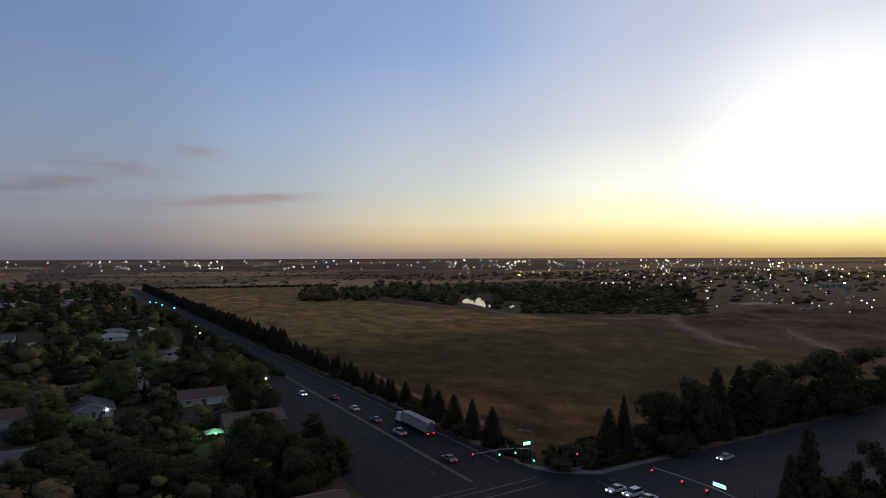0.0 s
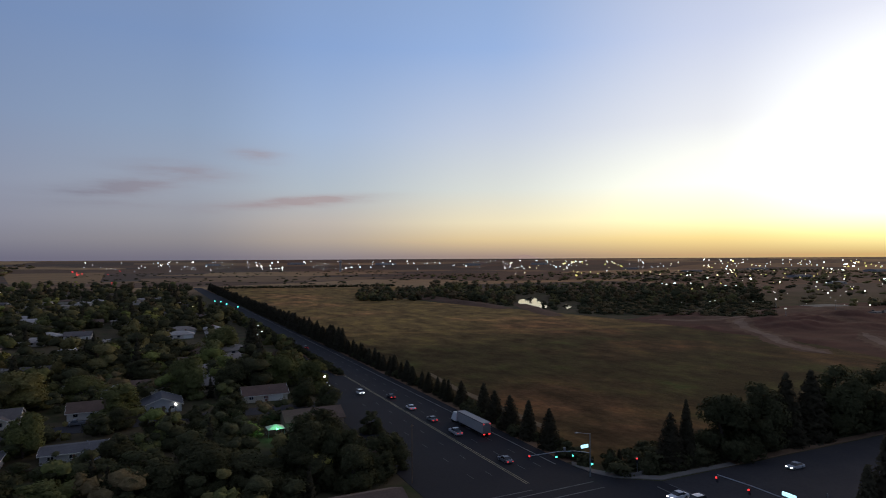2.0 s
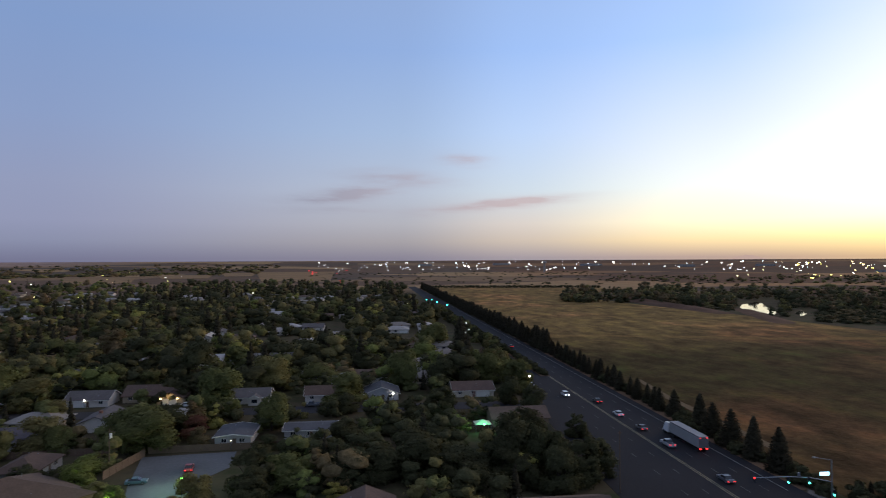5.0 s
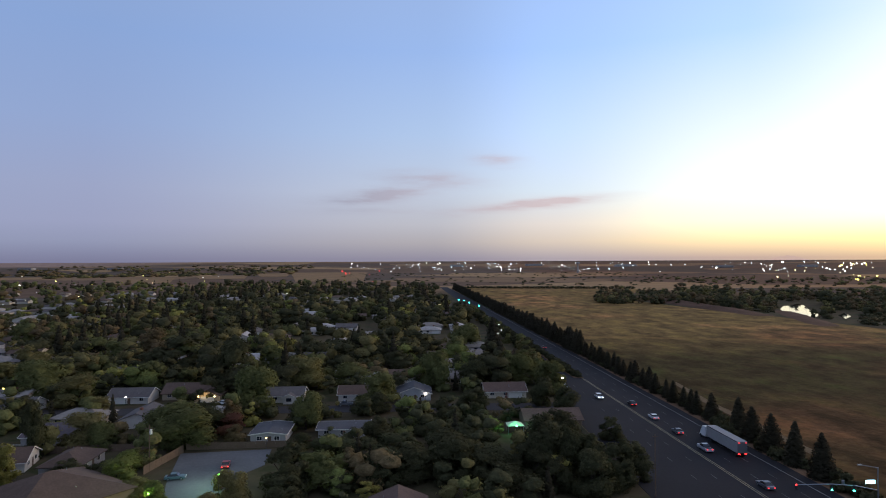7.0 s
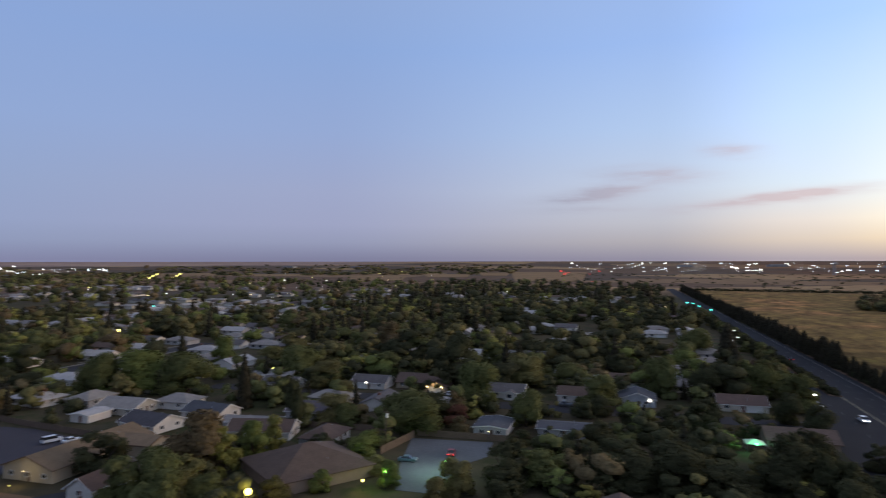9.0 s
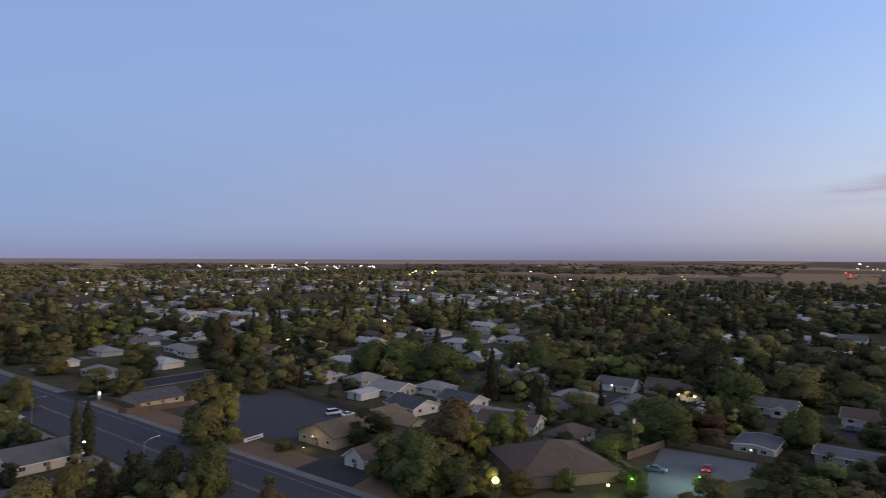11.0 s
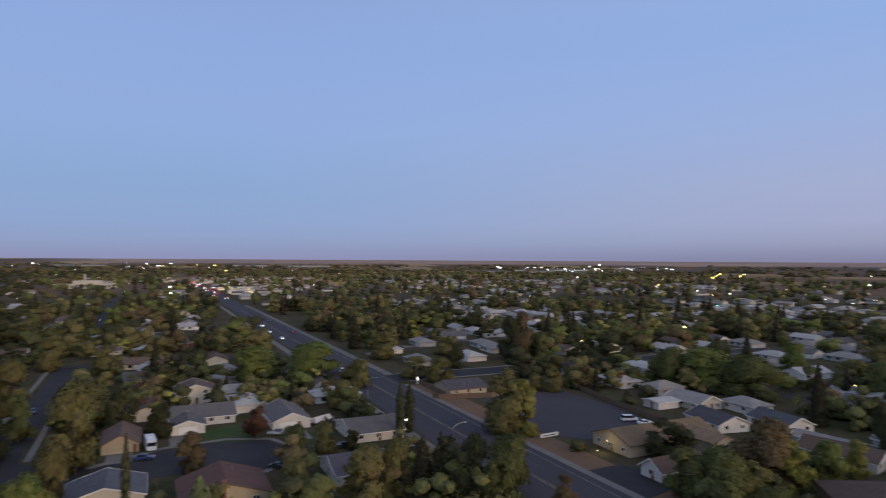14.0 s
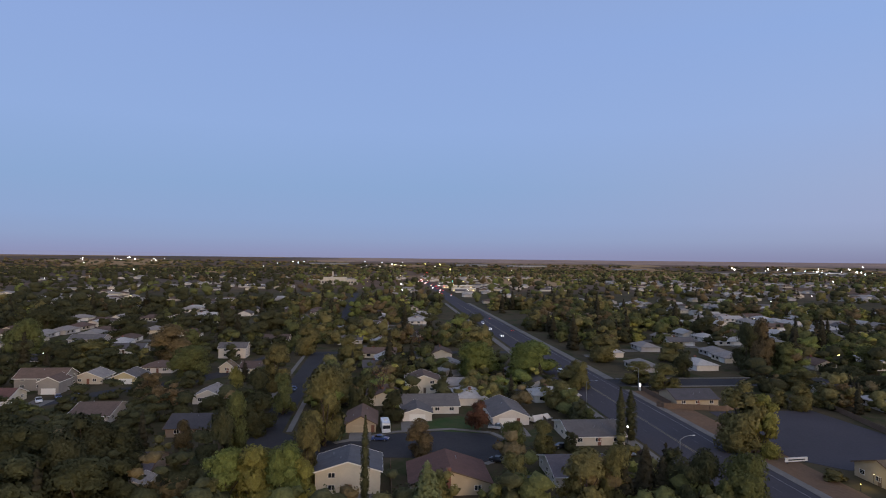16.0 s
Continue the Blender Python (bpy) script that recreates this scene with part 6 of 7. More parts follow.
for az, dep, colour, k in ((-51.5, 1.75, "cool", 1.6), (-53.6, 2.0, "white", 1.2), (-45.6, 2.2, "cool", 1.4), (-44.6, 2.2, "cool", 0.8), (-46.3, 2.2, "white", 0.8), (-46.9, 2.2, "white", 0.9), (-47.8, 2.2, "cool", 0.9), (-48.2, 1.7, "white", 0.9), (-49.8, 1.35, "white", 0.9), (-49.6, 2.35, "cool", 0.8), (-50.4, 2.3, "white", 0.7), (-53.3, 3.4, "white", 1.0), (-54.0, 4.1, "white", 1.0), (-54.0, 1.3, "yellow", 0.8), (-56.6, 0.85, "warm", 0.9), (-57.9, 1.0, "white", 1.3), (-58.6, 0.7, "white", 1.2), (-59.4, 0.7, "yellow", 1.0), (-60.0, 0.7, "warm", 0.9), (-60.5, 1.65, "cool", 1.0), (-61.2, 2.2, "yellow", 0.9), (-60.9, 0.7, "warm", 0.9), (-63.1, 2.0, "cool", 1.5), (-62.9, 1.5, "white", 1.0), (-64.2, 3.3, "cool", 1.0), (-64.5, 3.5, "cool", 1.1), (-64.8, 3.8, "cool", 1.0), (-63.4, 4.2, "white", 0.7), (-61.4, 3.8, "white", 0.8), (-57.4, 3.4, "white", 0.7), (-59.3, 2.6, "white", 1.0), (-56.8, 2.0, "white", 0.8), (-58.0, 1.7, "white", 0.8), (-56.0, 1.5, "yellow", 0.7), (-40.0, 1.1, "white", 0.8), (-36.5, 0.9, "white", 0.9)):
    x, y, d = at_sight(az, dep, 9.0)
    yard_lamp(x, y, 9.0, colour, k * d / 1103.0 * 0.95)
for az, dep, w, d_, h, turn in ((-60.5, 4.3, 40, 8, 2.6, 2), (-62, 2.3, 50, 20, 4.5, -5), (-57.5, 2.1, 36, 20, 4, 12), (-55, 1.6, 60, 26, 5, 0), (-47, 1.2, 70, 30, 5, 0), (-52, 1.0, 90, 30, 6, 0), (-60, 1.1, 100, 40, 6, 10), (-42, 1.0, 60, 30, 6, 0), (-28, 0.6, 70, 40, 8, 0), (-20, 0.52, 120, 40, 9, 20), (-12, 0.45, 90, 40, 9, 15), (-5, 0.5, 70, 40, 9, 15), (-34, 0.55, 80, 40, 8, 0), (60, 1.15, 110, 40, 8, 90), (56, 1.1, 140, 40, 8, 90), (52, 1.2, 120, 40, 8, 90), (68, 0.9, 150, 40, 8, 90), (77, 0.7, 200, 40, 9, 90), (82, 0.65, 160, 40, 9, 90), (95, 0.65, 200, 40, 9, 90), (24, 0.6, 60, 40, 8, 0), (30, 0.55, 60, 40, 8, 0)):
    x, y, _ = at_sight(az, dep)
    warehouse(x, y, w, d_, h, turn)
# floodlit paving in a yard and a plant tower
structure("yard_paving", Shape().prism([(600, 355), (650, 358), (655, 425), (610, 430)], -0.4, 0.05), CONCRETE, "pale floodlit concrete yard")
tower = thing("plant_tower", pose(657, 331, 0), "tall steel plant tower with ladders and platforms", "tower")
for sx in (-1.6, 1.6):
    for sy in (-1.6, 1.6):
        part("leg", Shape().tube((sx, sy, 0), (sx, sy, 22), 0.22, 0.18, 6), METAL, tower)
for z in (5, 10, 15, 20):
    part("platform", Shape().box(-2.2, -2.2, z, 2.2, 2.2, z + 0.25), METAL, tower)
part("hopper", Shape().tube((0, 0, 15), (0, 0, 22), 1.7, 1.7, 12), STEEL_WALL, tower)
x, y, _ = at_sight(-15.9, 1.1)
wt = thing("water_tower", pose(x, y, land_height(x, y)), "white water tower on the plain", "tower")
part("stem", Shape().tube((0, 0, 0), (0, 0, 36), 4, 3, 12), STEEL_WALL, wt)
part("tank", Shape().ball((0, 0, 40), 9, 14, 8, 0.6), STEEL_WALL, wt)


def town_lights(name, colour, count, low, high, seed, size=0.55, dips=(0.16, 1.05)):
    """Countless lamps of the far town as one object of small lamp globes."""
    r = random.Random(seed)
    s = Shape()
    for _ in range(count):
        az, dep = r.uniform(low, high), dips[0] + (dips[1] - dips[0]) * r.random() ** 1.15
        if noise.noise(Vector((az * 0.5, dep * 3.0, 2.0))) < r.uniform(-0.5, 0.25):
            continue
        d = 3000.0
        while d < 4840 and EYE - d * math.tan(radians(dep)) > land_height(d, 0) + 5:
            d += 20
        d = min(d, (EYE - 4) / math.tan(radians(dep)))
        z = EYE - d * math.tan(radians(dep))
        s.ball((-d * math.sin(radians(az)), d * math.cos(radians(az)), z), d / 1103 * size * (0.55 + 1.1 * r.random() ** 2), 5, 4)
    root = thing(name, pose(0, 0, 0), "countless small %s lamps of the far town" % colour, "town lights")
    root["kind"] = "stuff"
    part("globes", s, GLOW[colour], root)["kind"] = "stuff"


town_lights("town_lights", "white", 270, -68, 5, 1, 0.60, dips=(0.16, 0.95))
town_lights("town_lights", "cool", 150, -68, 0, 2, 0.60, dips=(0.16, 0.8))
town_lights("town_lights", "warm", 100, -68, -30, 3, 0.7, dips=(0.2, 1.5))
town_lights("town_lights", "yellow", 70, -66, -34, 4, 0.75, dips=(0.2, 1.6))
town_lights("town_lights", "red", 9, 2.0, 5.5, 20, 0.8, dips=(0.85, 1.3))
town_lights("town_lights", "white", 112, -66, -43, 12, 0.5, dips=(0.9, 3.9))
town_lights("town_lights", "yellow", 41, -66, -46, 13, 0.5, dips=(0.8, 3.2))
town_lights("town_lights", "yellow", 32, 82.0, 89.5, 14, 0.75, dips=(0.5, 2.9))
town_lights("town_lights", "white", 25, 81.0, 89.5, 15, 0.7, dips=(0.5, 2.9))
town_lights("town_lights", "red", 14, 84.5, 88.0, 16, 0.6, dips=(1.2, 2.8))
town_lights("town_lights", "teal", 6, 82.5, 87.5, 17, 0.7, dips=(1.4, 2.9))
town_lights("town_lights", "white", 54, 50, 128, 5, 0.5, dips=(0.3, 1.3))
town_lights("town_lights", "white", 96, 10, 128, 6, 0.5, dips=(1.0, 3.2))
town_lights("town_lights", "yellow", 64, 14, 128, 7, 0.55, dips=(0.9, 4.0))
town_lights("town_lights", "warm", 41, 10, 128, 8, 0.5, dips=(1.5, 5.0))
town_lights("town_lights", "white", 70, 44.5, 60, 18, 0.6, dips=(0.50, 0.95))
town_lights("town_lights", "cool", 32, 44.5, 57, 19, 0.6, dips=(0.55, 0.95))
town_lights("town_lights", "cool", 22, 50, 55.5, 9, 0.65, dips=(0.80, 1.0))
town_lights("town_lights", "white", 19, 108.5, 115, 10, 0.6, dips=(0.16, 0.35))
town_lights("town_lights", "cool", 16, 88, 100, 11, 0.6, dips=(0.25, 0.6))
for az, dep, w in ((54.3, 1.0, 90), (52.2, 0.97, 110), (57.5, 1.05, 70)):
    x, y, _ = at_sight(az, dep)
    warehouse(x, y, w, 40, 9, 50, "long white warehouse beyond the treetops", TRIM)

# hazy ridges on the skyline, the haze put in as sky-coloured glow
HAZE_GLOW = glowing("mountain_haze_glow", (0.62, 0.43, 0.36), 1.0)
HAZE_GLOW.node_tree.nodes["Principled BSDF"].inputs["Base Color"].default_value = (0.02, 0.02, 0.02, 1)
DUSK_HAZE_GLOW = glowing("hills_haze_glow", (0.215, 0.23, 0.38), 1.0)
DUSK_HAZE_GLOW.node_tree.nodes["Principled BSDF"].inputs["Base Color"].default_value = (0.02, 0.02, 0.02, 1)


def skyline(name, low, high, tops, mat, label, seed):
    """A far ridge between two bearings, its crest from a few broad swells and fine roughness."""
    s = Shape()
    n_ = 80
    for i in range(n_):
        t = i / (n_ - 1)
        a, r = radians(low + (high - low) * t), 4880.0
        env = math.sin(math.pi * t) ** 1.5 if tops[1] else 1.0
        el = tops[0] * env * (1 + 0.18 * noise.noise(Vector((t * 9, seed, 0)))) + 0.02 * noise.noise(Vector((t * 40, seed, 1)))
        for z, rr in ((EYE - 14, r), (EYE + r * math.tan(radians(max(el, 0.0))), r + 20)):
            s.v.append((-rr * math.sin(a), rr * math.cos(a), z))
    s.f = [(2 * i, 2 * i + 2, 2 * i + 3, 2 * i + 1) for i in range(n_ - 1)]
    return structure(name, s, mat, label)


skyline("backdrop", -34.3, -31.0, (0.34, True), HAZE_GLOW, "faint far mountain on the skyline", 3.0)
skyline("backdrop", 84, 150, (0.28, True), DUSK_HAZE_GLOW, "low hazy hills on the skyline", 5.0)

# ---- signals at the crossing ----
def signal_head(parent, x, y, z, lit, heading):
    """A three-lamp signal with its backplate; heading is where it faces, degrees."""
    c, s_ = math.cos(radians(heading)), math.sin(radians(heading))

    def at(u, o, up):
        return (x + c * o - s_ * u, y + s_ * o + c * u, z + up)
    head = part("signal_head", on_wall(at, -0.22, 0.22, -0.6, 0.6, -0.12, 0.12), DARK_METAL, parent, "dark signal head with one lamp lit")
    for up, colour in ((0.38, "red"), (0.0, "yellow"), (-0.38, "teal")):
        p = Shape().tube(at(0, 0.12, up), at(0, 0.2, up), 0.15, 0.15, 10)
        part("lamp", p, GLOW[colour] if colour == lit else DARK_METAL, head)
    if lit:
        # glowing ball added before the burning lamp to imitate its glare
        part("lamp_glare", Shape().ball(at(0, 0.3, 0.38 if lit == "red" else -0.38), 0.2, 8, 6), GLOW[lit], head)


mast = thing("traffic_signal", pose(91.4, 115.4, 0), "galvanised signal mast with long arm and lit street sign", "traffic light", "signals at the crossing")
part("pole", Shape().tube((0, 0, 0), (0, 0, 9.9), 0.16, 0.10, 10), METAL, mast)
arm = Shape()
pts = [(0, 0, 5.5), (-4.2, 0.6, 6.3), (-8.5, 1.2, 6.5), (-14.6, 2.2, 6.2)]
for a, b in zip(pts, pts[1:]):
    arm.tube(a, b, 0.11, 0.09, 8)
part("mast_arm", arm, METAL, mast)
part("lamp_arm", Shape().tube((0, 0, 9.8), (-3.0, 0.5, 10.3), 0.06, 0.05, 8), METAL, mast)
part("lamp_head", Shape().box(-3.7, 0.35, 10.2, -2.9, 0.7, 10.4), METAL, mast)
sign = part("street_sign", Shape().box(-2.5, -0.02, 6.8, -0.55, 0.1, 7.5), LIT_SIGN, mast, "glowing pale blue street-name sign")
part("lettering", Shape().box(-2.2, -0.05, 7.11, -0.85, -0.025, 7.2), TRIM, sign, "plain white bar of lettering")
signal_head(mast, -4.5, 0.5, 5.8, "teal", 235)
signal_head(mast, -8.6, 1.0, 5.9, "teal", 235)
signal_head(mast, -15.0, 2.2, 5.9, "red", 235)
signal_head(mast, 0.35, -0.2, 3.4, "teal", 235)
part("camera_box", Shape().box(-6.6, 0.8, 6.6, -6.2, 1.1, 7.3), METAL, mast)

mast = thing("traffic_signal", pose(104.2, 68.5, 0), "galvanised signal mast whose arm spans the cross street", "traffic light", "signals at the crossing")
part("pole", Shape().tube((0, 0, 0), (0, 0, 9.9), 0.16, 0.10, 10), METAL, mast)
arm = Shape()
pts = [(0, 0, 5.6), (-0.2, 8, 6.4), (-0.6, 14, 6.6), (-0.8, 22, 6.4)]
for a, b in zip(pts, pts[1:]):
    arm.tube(a, b, 0.11, 0.09, 8)
part("mast_arm", arm, METAL, mast)
sign = part("street_sign", Shape().box(-0.02, 5.7, 6.8, 0.1, 8.4, 7.5), LIT_SIGN, mast, "glowing pale blue street-name sign")
part("lettering", Shape().box(-0.05, 6.1, 7.11, -0.025, 8.0, 7.2), TRIM, sign, "plain white bar of lettering")
for yy in (8.9, 14.5, 22.0):
    signal_head(mast, -0.9, yy, 5.5, "red", 180)
post = thing("signal_post", pose(101.8, 111.6, 0), "short signal post on the corner island", "traffic light", "signals at the crossing")
part("pole", Shape().tube((0, 0, 0), (0, 0, 3.2), 0.08, 0.07, 8), METAL, post)
signal_head(post, 0, 0, 3.5, "red", 225)
for x, y in ((63.8, 707), (68.4, 694), (70.2, 657), (75.4, 612)):
    far = thing("traffic_signal", pose(x, y, 0), "distant signal burning green over the arterial", "traffic light", "signals far along the arterial")
    part("pole", Shape().tube((0, 0, 0), (0, 0, 6.2), 0.12, 0.1, 6), METAL, far)
    part("lamp", Shape().ball((0, -0.4, 6.0), 0.65, 8, 6), GLOW["teal"], far)
    part("signal_head", Shape().box(-0.5, -0.1, 5.2, 0.5, 0.2, 6.9), DARK_METAL, far)

# ---- street lamps and poles ----
pole = thing("utility_pole", pose(53.2, 129.5, 0), "tall slim grey pole at the edge of the arterial", "pole")
part("pole", Shape().tube((0, 0, 0), (0, 0, 13.2), 0.15, 0.10, 8), WOOD, pole)
part("crossarm", Shape().box(-0.5, -0.05, 12.7, 0.5, 0.05, 12.82), WOOD, pole)
street_lamp(-234.5, 98.6, 250, h=8.2, arm=2.6)
street_lamp(-208, 69.2, 60, h=8.6, arm=3.0)
street_lamp(-140, 69.0, 100, h=8.6, arm=3.4)
street_lamp(-300, 69.2, 80, h=8.6, arm=3.0, lit=None)
for x, y, heading in ((61.6, 411, 0), (53.2, 358.7, 0), (57.9, 375, 0)):
    street_lamp(x, y, heading, h=7.5, arm=1.5, lit="white")
pole = thing("utility_pole", pose(-62, 158, 0), "wooden utility pole with pale transformer can", "pole")
part("pole", Shape().tube((0, 0, 0), (0, 0, 10.2), 0.17, 0.12, 8), WOOD, pole)
part("crossarm", Shape().box(-1.2, -0.06, 9.3, 1.2, 0.06, 9.45), WOOD, pole)
part("transformer", Shape().tube((0.35, 0, 7.9), (0.35, 0, 9.0), 0.32, 0.32, 10), TRIM, pole)

board = thing("sign_board", pose(-147, 102.6, 0, 0, 0, 96), "low white sign board on two posts beside the lot", "sign")
part("panel", Shape().box(-3.2, -0.1, 0.5, 3.2, 0.1, 1.5), TRIM, board)
part("lettering", Shape().box(-2.4, -0.14, 0.85, 2.4, -0.11, 1.1), DARK_METAL, board, "dark bar of lettering")
for u in (-2.6, 2.6):
    part("post", Shape().box(u - 0.08, -0.08, 0, u + 0.08, 0.08, 0.5), DARK_METAL, board)
post = thing("bus_shelter", pose(-233.2, 98.6, 0), "white lit bus stop pillar at the kerb", "sign")
part("pillar", Shape().box(-0.3, -0.4, 0, 0.3, 0.4, 2.9), WALLS["white"], post)
part("light_panel", Shape().box(0.302, -0.32, 1.5, 0.32, 0.32, 2.7), glowing("panel_white", (1.0, 0.97, 0.92), 1.4), post)

# ---- lamps on houses and in yards ----
LAMP_LIST = [(32.6, 178.4, 2.6, "emerald", 0.6), (-72.4, 227.4, 2.3, "warm", 0.32), (-66.8, 227.4, 2.3, "warm", 0.32), (-85.8, 280, 2.8, "white", 0.5), (-103.8, 340, 3, "warm", 0.5), (-28.9, 293, 3, "white", 0.5), (-30.6, 394, 3, "warm", 0.6), (8.1, 224.5, 2.5, "white", 0.45), (-150, 246, 3, "yellow", 0.55)]
LAMP_LIST += [(-97.5, 227.5, 2.5, "white", 0.35), (-39.9, 139, 4, "green", 0.42), (-50.6, 128.5, 4, "green", 0.42), (-64.5, 147.5, 3.5, "green", 0.3), (-69.4, 105.0, 6.0, "yellow", 1.4), (-54.9, 126.2, 2.4, "yellow", 0.6), (-128.4, 104.6, 1.5, "yellow", 0.22), (-131.4, 110.2, 2.5, "warm", 0.2), (-4.8, 172.5, 4, "yellow", 0.4), (-36.4, 169.9, 3, "warm", 0.35)]
LAMP_LIST += [(11.1, 288, 3, "blue", 0.5), (59.9, 232, 6, "white", 0.5), (64.3, 325, 5, "warm", 0.5), (57.8, 399, 6, "white", 0.6), (19.2, 663, 6, "white", 0.9), (37.4, 636, 6, "warm", 0.8), (-30.3, 644, 5, "warm", 0.8), (-10.3, 524, 5, "white", 0.7), (-29.5, 378, 4, "warm", 0.6)]
LAMP_LIST += [(-1243 + 45 * (i // 3) + 7 * (i % 3), 1410 + 39 * (i // 3) + 6 * (i % 3), 6 + 5 * (i % 3), "yellow", 2.2) for i in range(6)] + [(-329, 345, 3.5, "yellow", 0.9), (-468, 537, 4, "teal", 0.9), (-299, 231, 3, "yellow", 0.5)]
LAMP_LIST += [(-293.5, 227.5, 4, "warm", 0.4), (-306, -157, 4, "white", 0.5), (-322, -134, 3, "white", 0.5), (-201.5, -112, 5, "white", 0.5), (-496, -9, 3, "yellow", 0.6), (-104, 68.6, 3, "white", 0.4), (-166, 66.8, 4.5, "white", 0.45), (-66, 1406, 6, "red", 0.9), (-60, 1261, 6, "red", 0.9)]
for x, y, z, colour, r in LAMP_LIST:
    lamp = thing("yard_light", pose(x, y, 0), "glowing %s lamp on a slim post in a yard" % colour, "lamp", "lamps of the suburb")
    part("post", Shape().tube((0, 0, 0), (0, 0, z), 0.06, 0.05, 6), DARK_METAL, lamp)
    part("globe", Shape().ball((0, 0, z), r * (0.48 if math.hypot(x, y) < 185 else 0.85), 10, 7), GLOW[colour], lamp)
for x, y, z, colour, power in ((-44, 142, 7.0, (0.6, 1.0, 0.85), 2200), (32.6, 178.2, 4.6, (0.12, 1.0, 0.42), 700), (-69.6, 226.4, 2.8, (1.0, 0.75, 0.4), 150), (-55.2, 125.4, 2.6, (1.0, 0.85, 0.25), 220), (-129.8, 107.0, 2.4, (1.0, 0.82, 0.3), 160), (-70.2, 106.6, 6.2, (1.0, 0.85, 0.2), 800), (-40.8, 138.2, 4.6, (0.45, 1.0, 0.15), 350), (-51.4, 127.6, 4.4, (0.45, 1.0, 0.15), 350), (-65.0, 146.4, 3.8, (0.45, 1.0, 0.15), 250)):
    lit = new("lamp_light", bpy.data.lights.new("lamp_light", "POINT"))
    lit.data.energy, lit.data.color, lit.data.shadow_soft_size = power, colour, 0.4
    lit.location = (x, y, z)

canopy = thing("patio_canopy", pose(32.6, 181.4, 0), "small white peaked patio canopy lit green", "canopy")
part("cover", Shape().face((-2.4, -2.2, 2.3), (2.4, -2.2, 2.3), (0, 0, 3.3)).face((2.4, -2.2, 2.3), (2.4, 2.2, 2.3), (0, 0, 3.3)).face((2.4, 2.2, 2.3), (-2.4, 2.2, 2.3), (0, 0, 3.3)).face((-2.4, 2.2, 2.3), (-2.4, -2.2, 2.3), (0, 0, 3.3)).face((-2.4, 2.2, 2.25), (2.4, 2.2, 2.25), (2.4, -2.2, 2.25), (-2.4, -2.2, 2.25)), WALLS["white"], canopy)
for sx in (-2.2, 2.2):
    for sy in (-2.0, 2.0):
        part("post", Shape().box(sx - 0.05, sy - 0.05, 0, sx + 0.05, sy + 0.05, 2.3), METAL, canopy)

# ---- fences ----
def fence(points, h=1.8, mat=WOOD, label="weathered brown board fence between yards"):
    ob = thing("fence", pose(points[0][0], points[0][1], 0), label, "fence", "board fences")
    x0, y0 = points[0]
    for (ax, ay), (bx, by) in zip(points, points[1:]):
        length = math.hypot(bx - ax, by - ay)
        dx, dy = (bx - ax) / length, (by - ay) / length
        k = max(2, int(length / 2.4))
        for i in range(k):
            px0, py0 = ax - x0 + dx * length * i / k, ay - y0 + dy * length * i / k
            qx, qy = ax - x0 + dx * length * (i + 0.96) / k, ay - y0 + dy * length * (i + 0.96) / k
            nx, ny = -dy * 0.03, dx * 0.03
            top = h + rng.uniform(-0.05, 0.05)
            part("panel", Shape().hull8([(px0 - nx, py0 - ny, 0), (qx - nx, qy - ny, 0), (qx + nx, qy + ny, 0), (px0 + nx, py0 + ny, 0), (px0 - nx, py0 - ny, top), (qx - nx, qy - ny, top), (qx + nx, qy + ny, top), (px0 + nx, py0 + ny, top)]), mat, ob)
            part("post", Shape().box(px0 - 0.06, py0 - 0.06, 0, px0 + 0.06, py0 + 0.06, h + 0.12), mat, ob)
    return ob


fence([(-61, 152), (-57.5, 169)], 2.0)
fence([(-57.5, 171), (-24, 172)], 1.8)
fence([(-207, 93.6), (-204.5, 95), (-199.5, 114), (-206, 127)], 1.8)
fence([(-217, 154), (-194, 151.5), (-176, 148), (-140, 143)], 1.8)
fence([(-237, 99.5), (-207.5, 99.0)], 1.7)
fence([(-158, 66), (-120, 66)], 1.8)
fence([(-192, 49.5), (-182, 49.5), (-181, 66)], 1.8)
fence([(-136, 31), (-152, 31)], 1.8)
fence([(-131, 2), (-152, 2)], 1.8)
fence([(-155, -46), (-155, -62), (-176, -64)], 1.8)
fence([(52, 190), (52, 150)], 1.8)
fence([(48, 262), (50, 300), (62, 345)], 1.8)
fence([(-100, 170), (-66, 172)], 1.8)

# ---- vehicles ----
truck = thing("semi_trailer_truck", pose(85.4, 161.0, 0.06, 0, 0, 90), "long white box semi-trailer with red tail lights", "truck")
part("trailer_box", Shape().box(-8.0, -1.28, 1.2, 8.0, 1.28, 4.1), STEEL_WALL, truck, "ribbed white trailer box")
part("top_rail", Shape().box(-8.02, -1.31, 3.95, 8.02, -1.282, 4.15), METAL, truck)
part("top_rail", Shape().box(-8.02, 1.282, 3.95, 8.02, 1.31, 4.15), DARK_METAL, truck)
part("rear_door", Shape().box(-8.06, -1.2, 1.25, -8.002, 1.2, 3.95), METAL, truck)
part("side_skirt", Shape().box(-4.0, -1.25, 0.5, 5.0, -1.18, 1.19), METAL, truck)
for i in range(13):
    part("rib", Shape().box(-7.4 + i * 1.22, -1.31, 1.3, -7.34 + i * 1.22, -1.282, 3.9), METAL, truck)
for wx in (-6.8, -5.6, 6.0, 7.2, 11.6):
    for s in (1, -1):
        part("wheel", Shape().tube((wx, s * 0.75, 0.5), (wx, s * 1.24, 0.5), 0.5, 0.5, 12), RUBBER, truck)
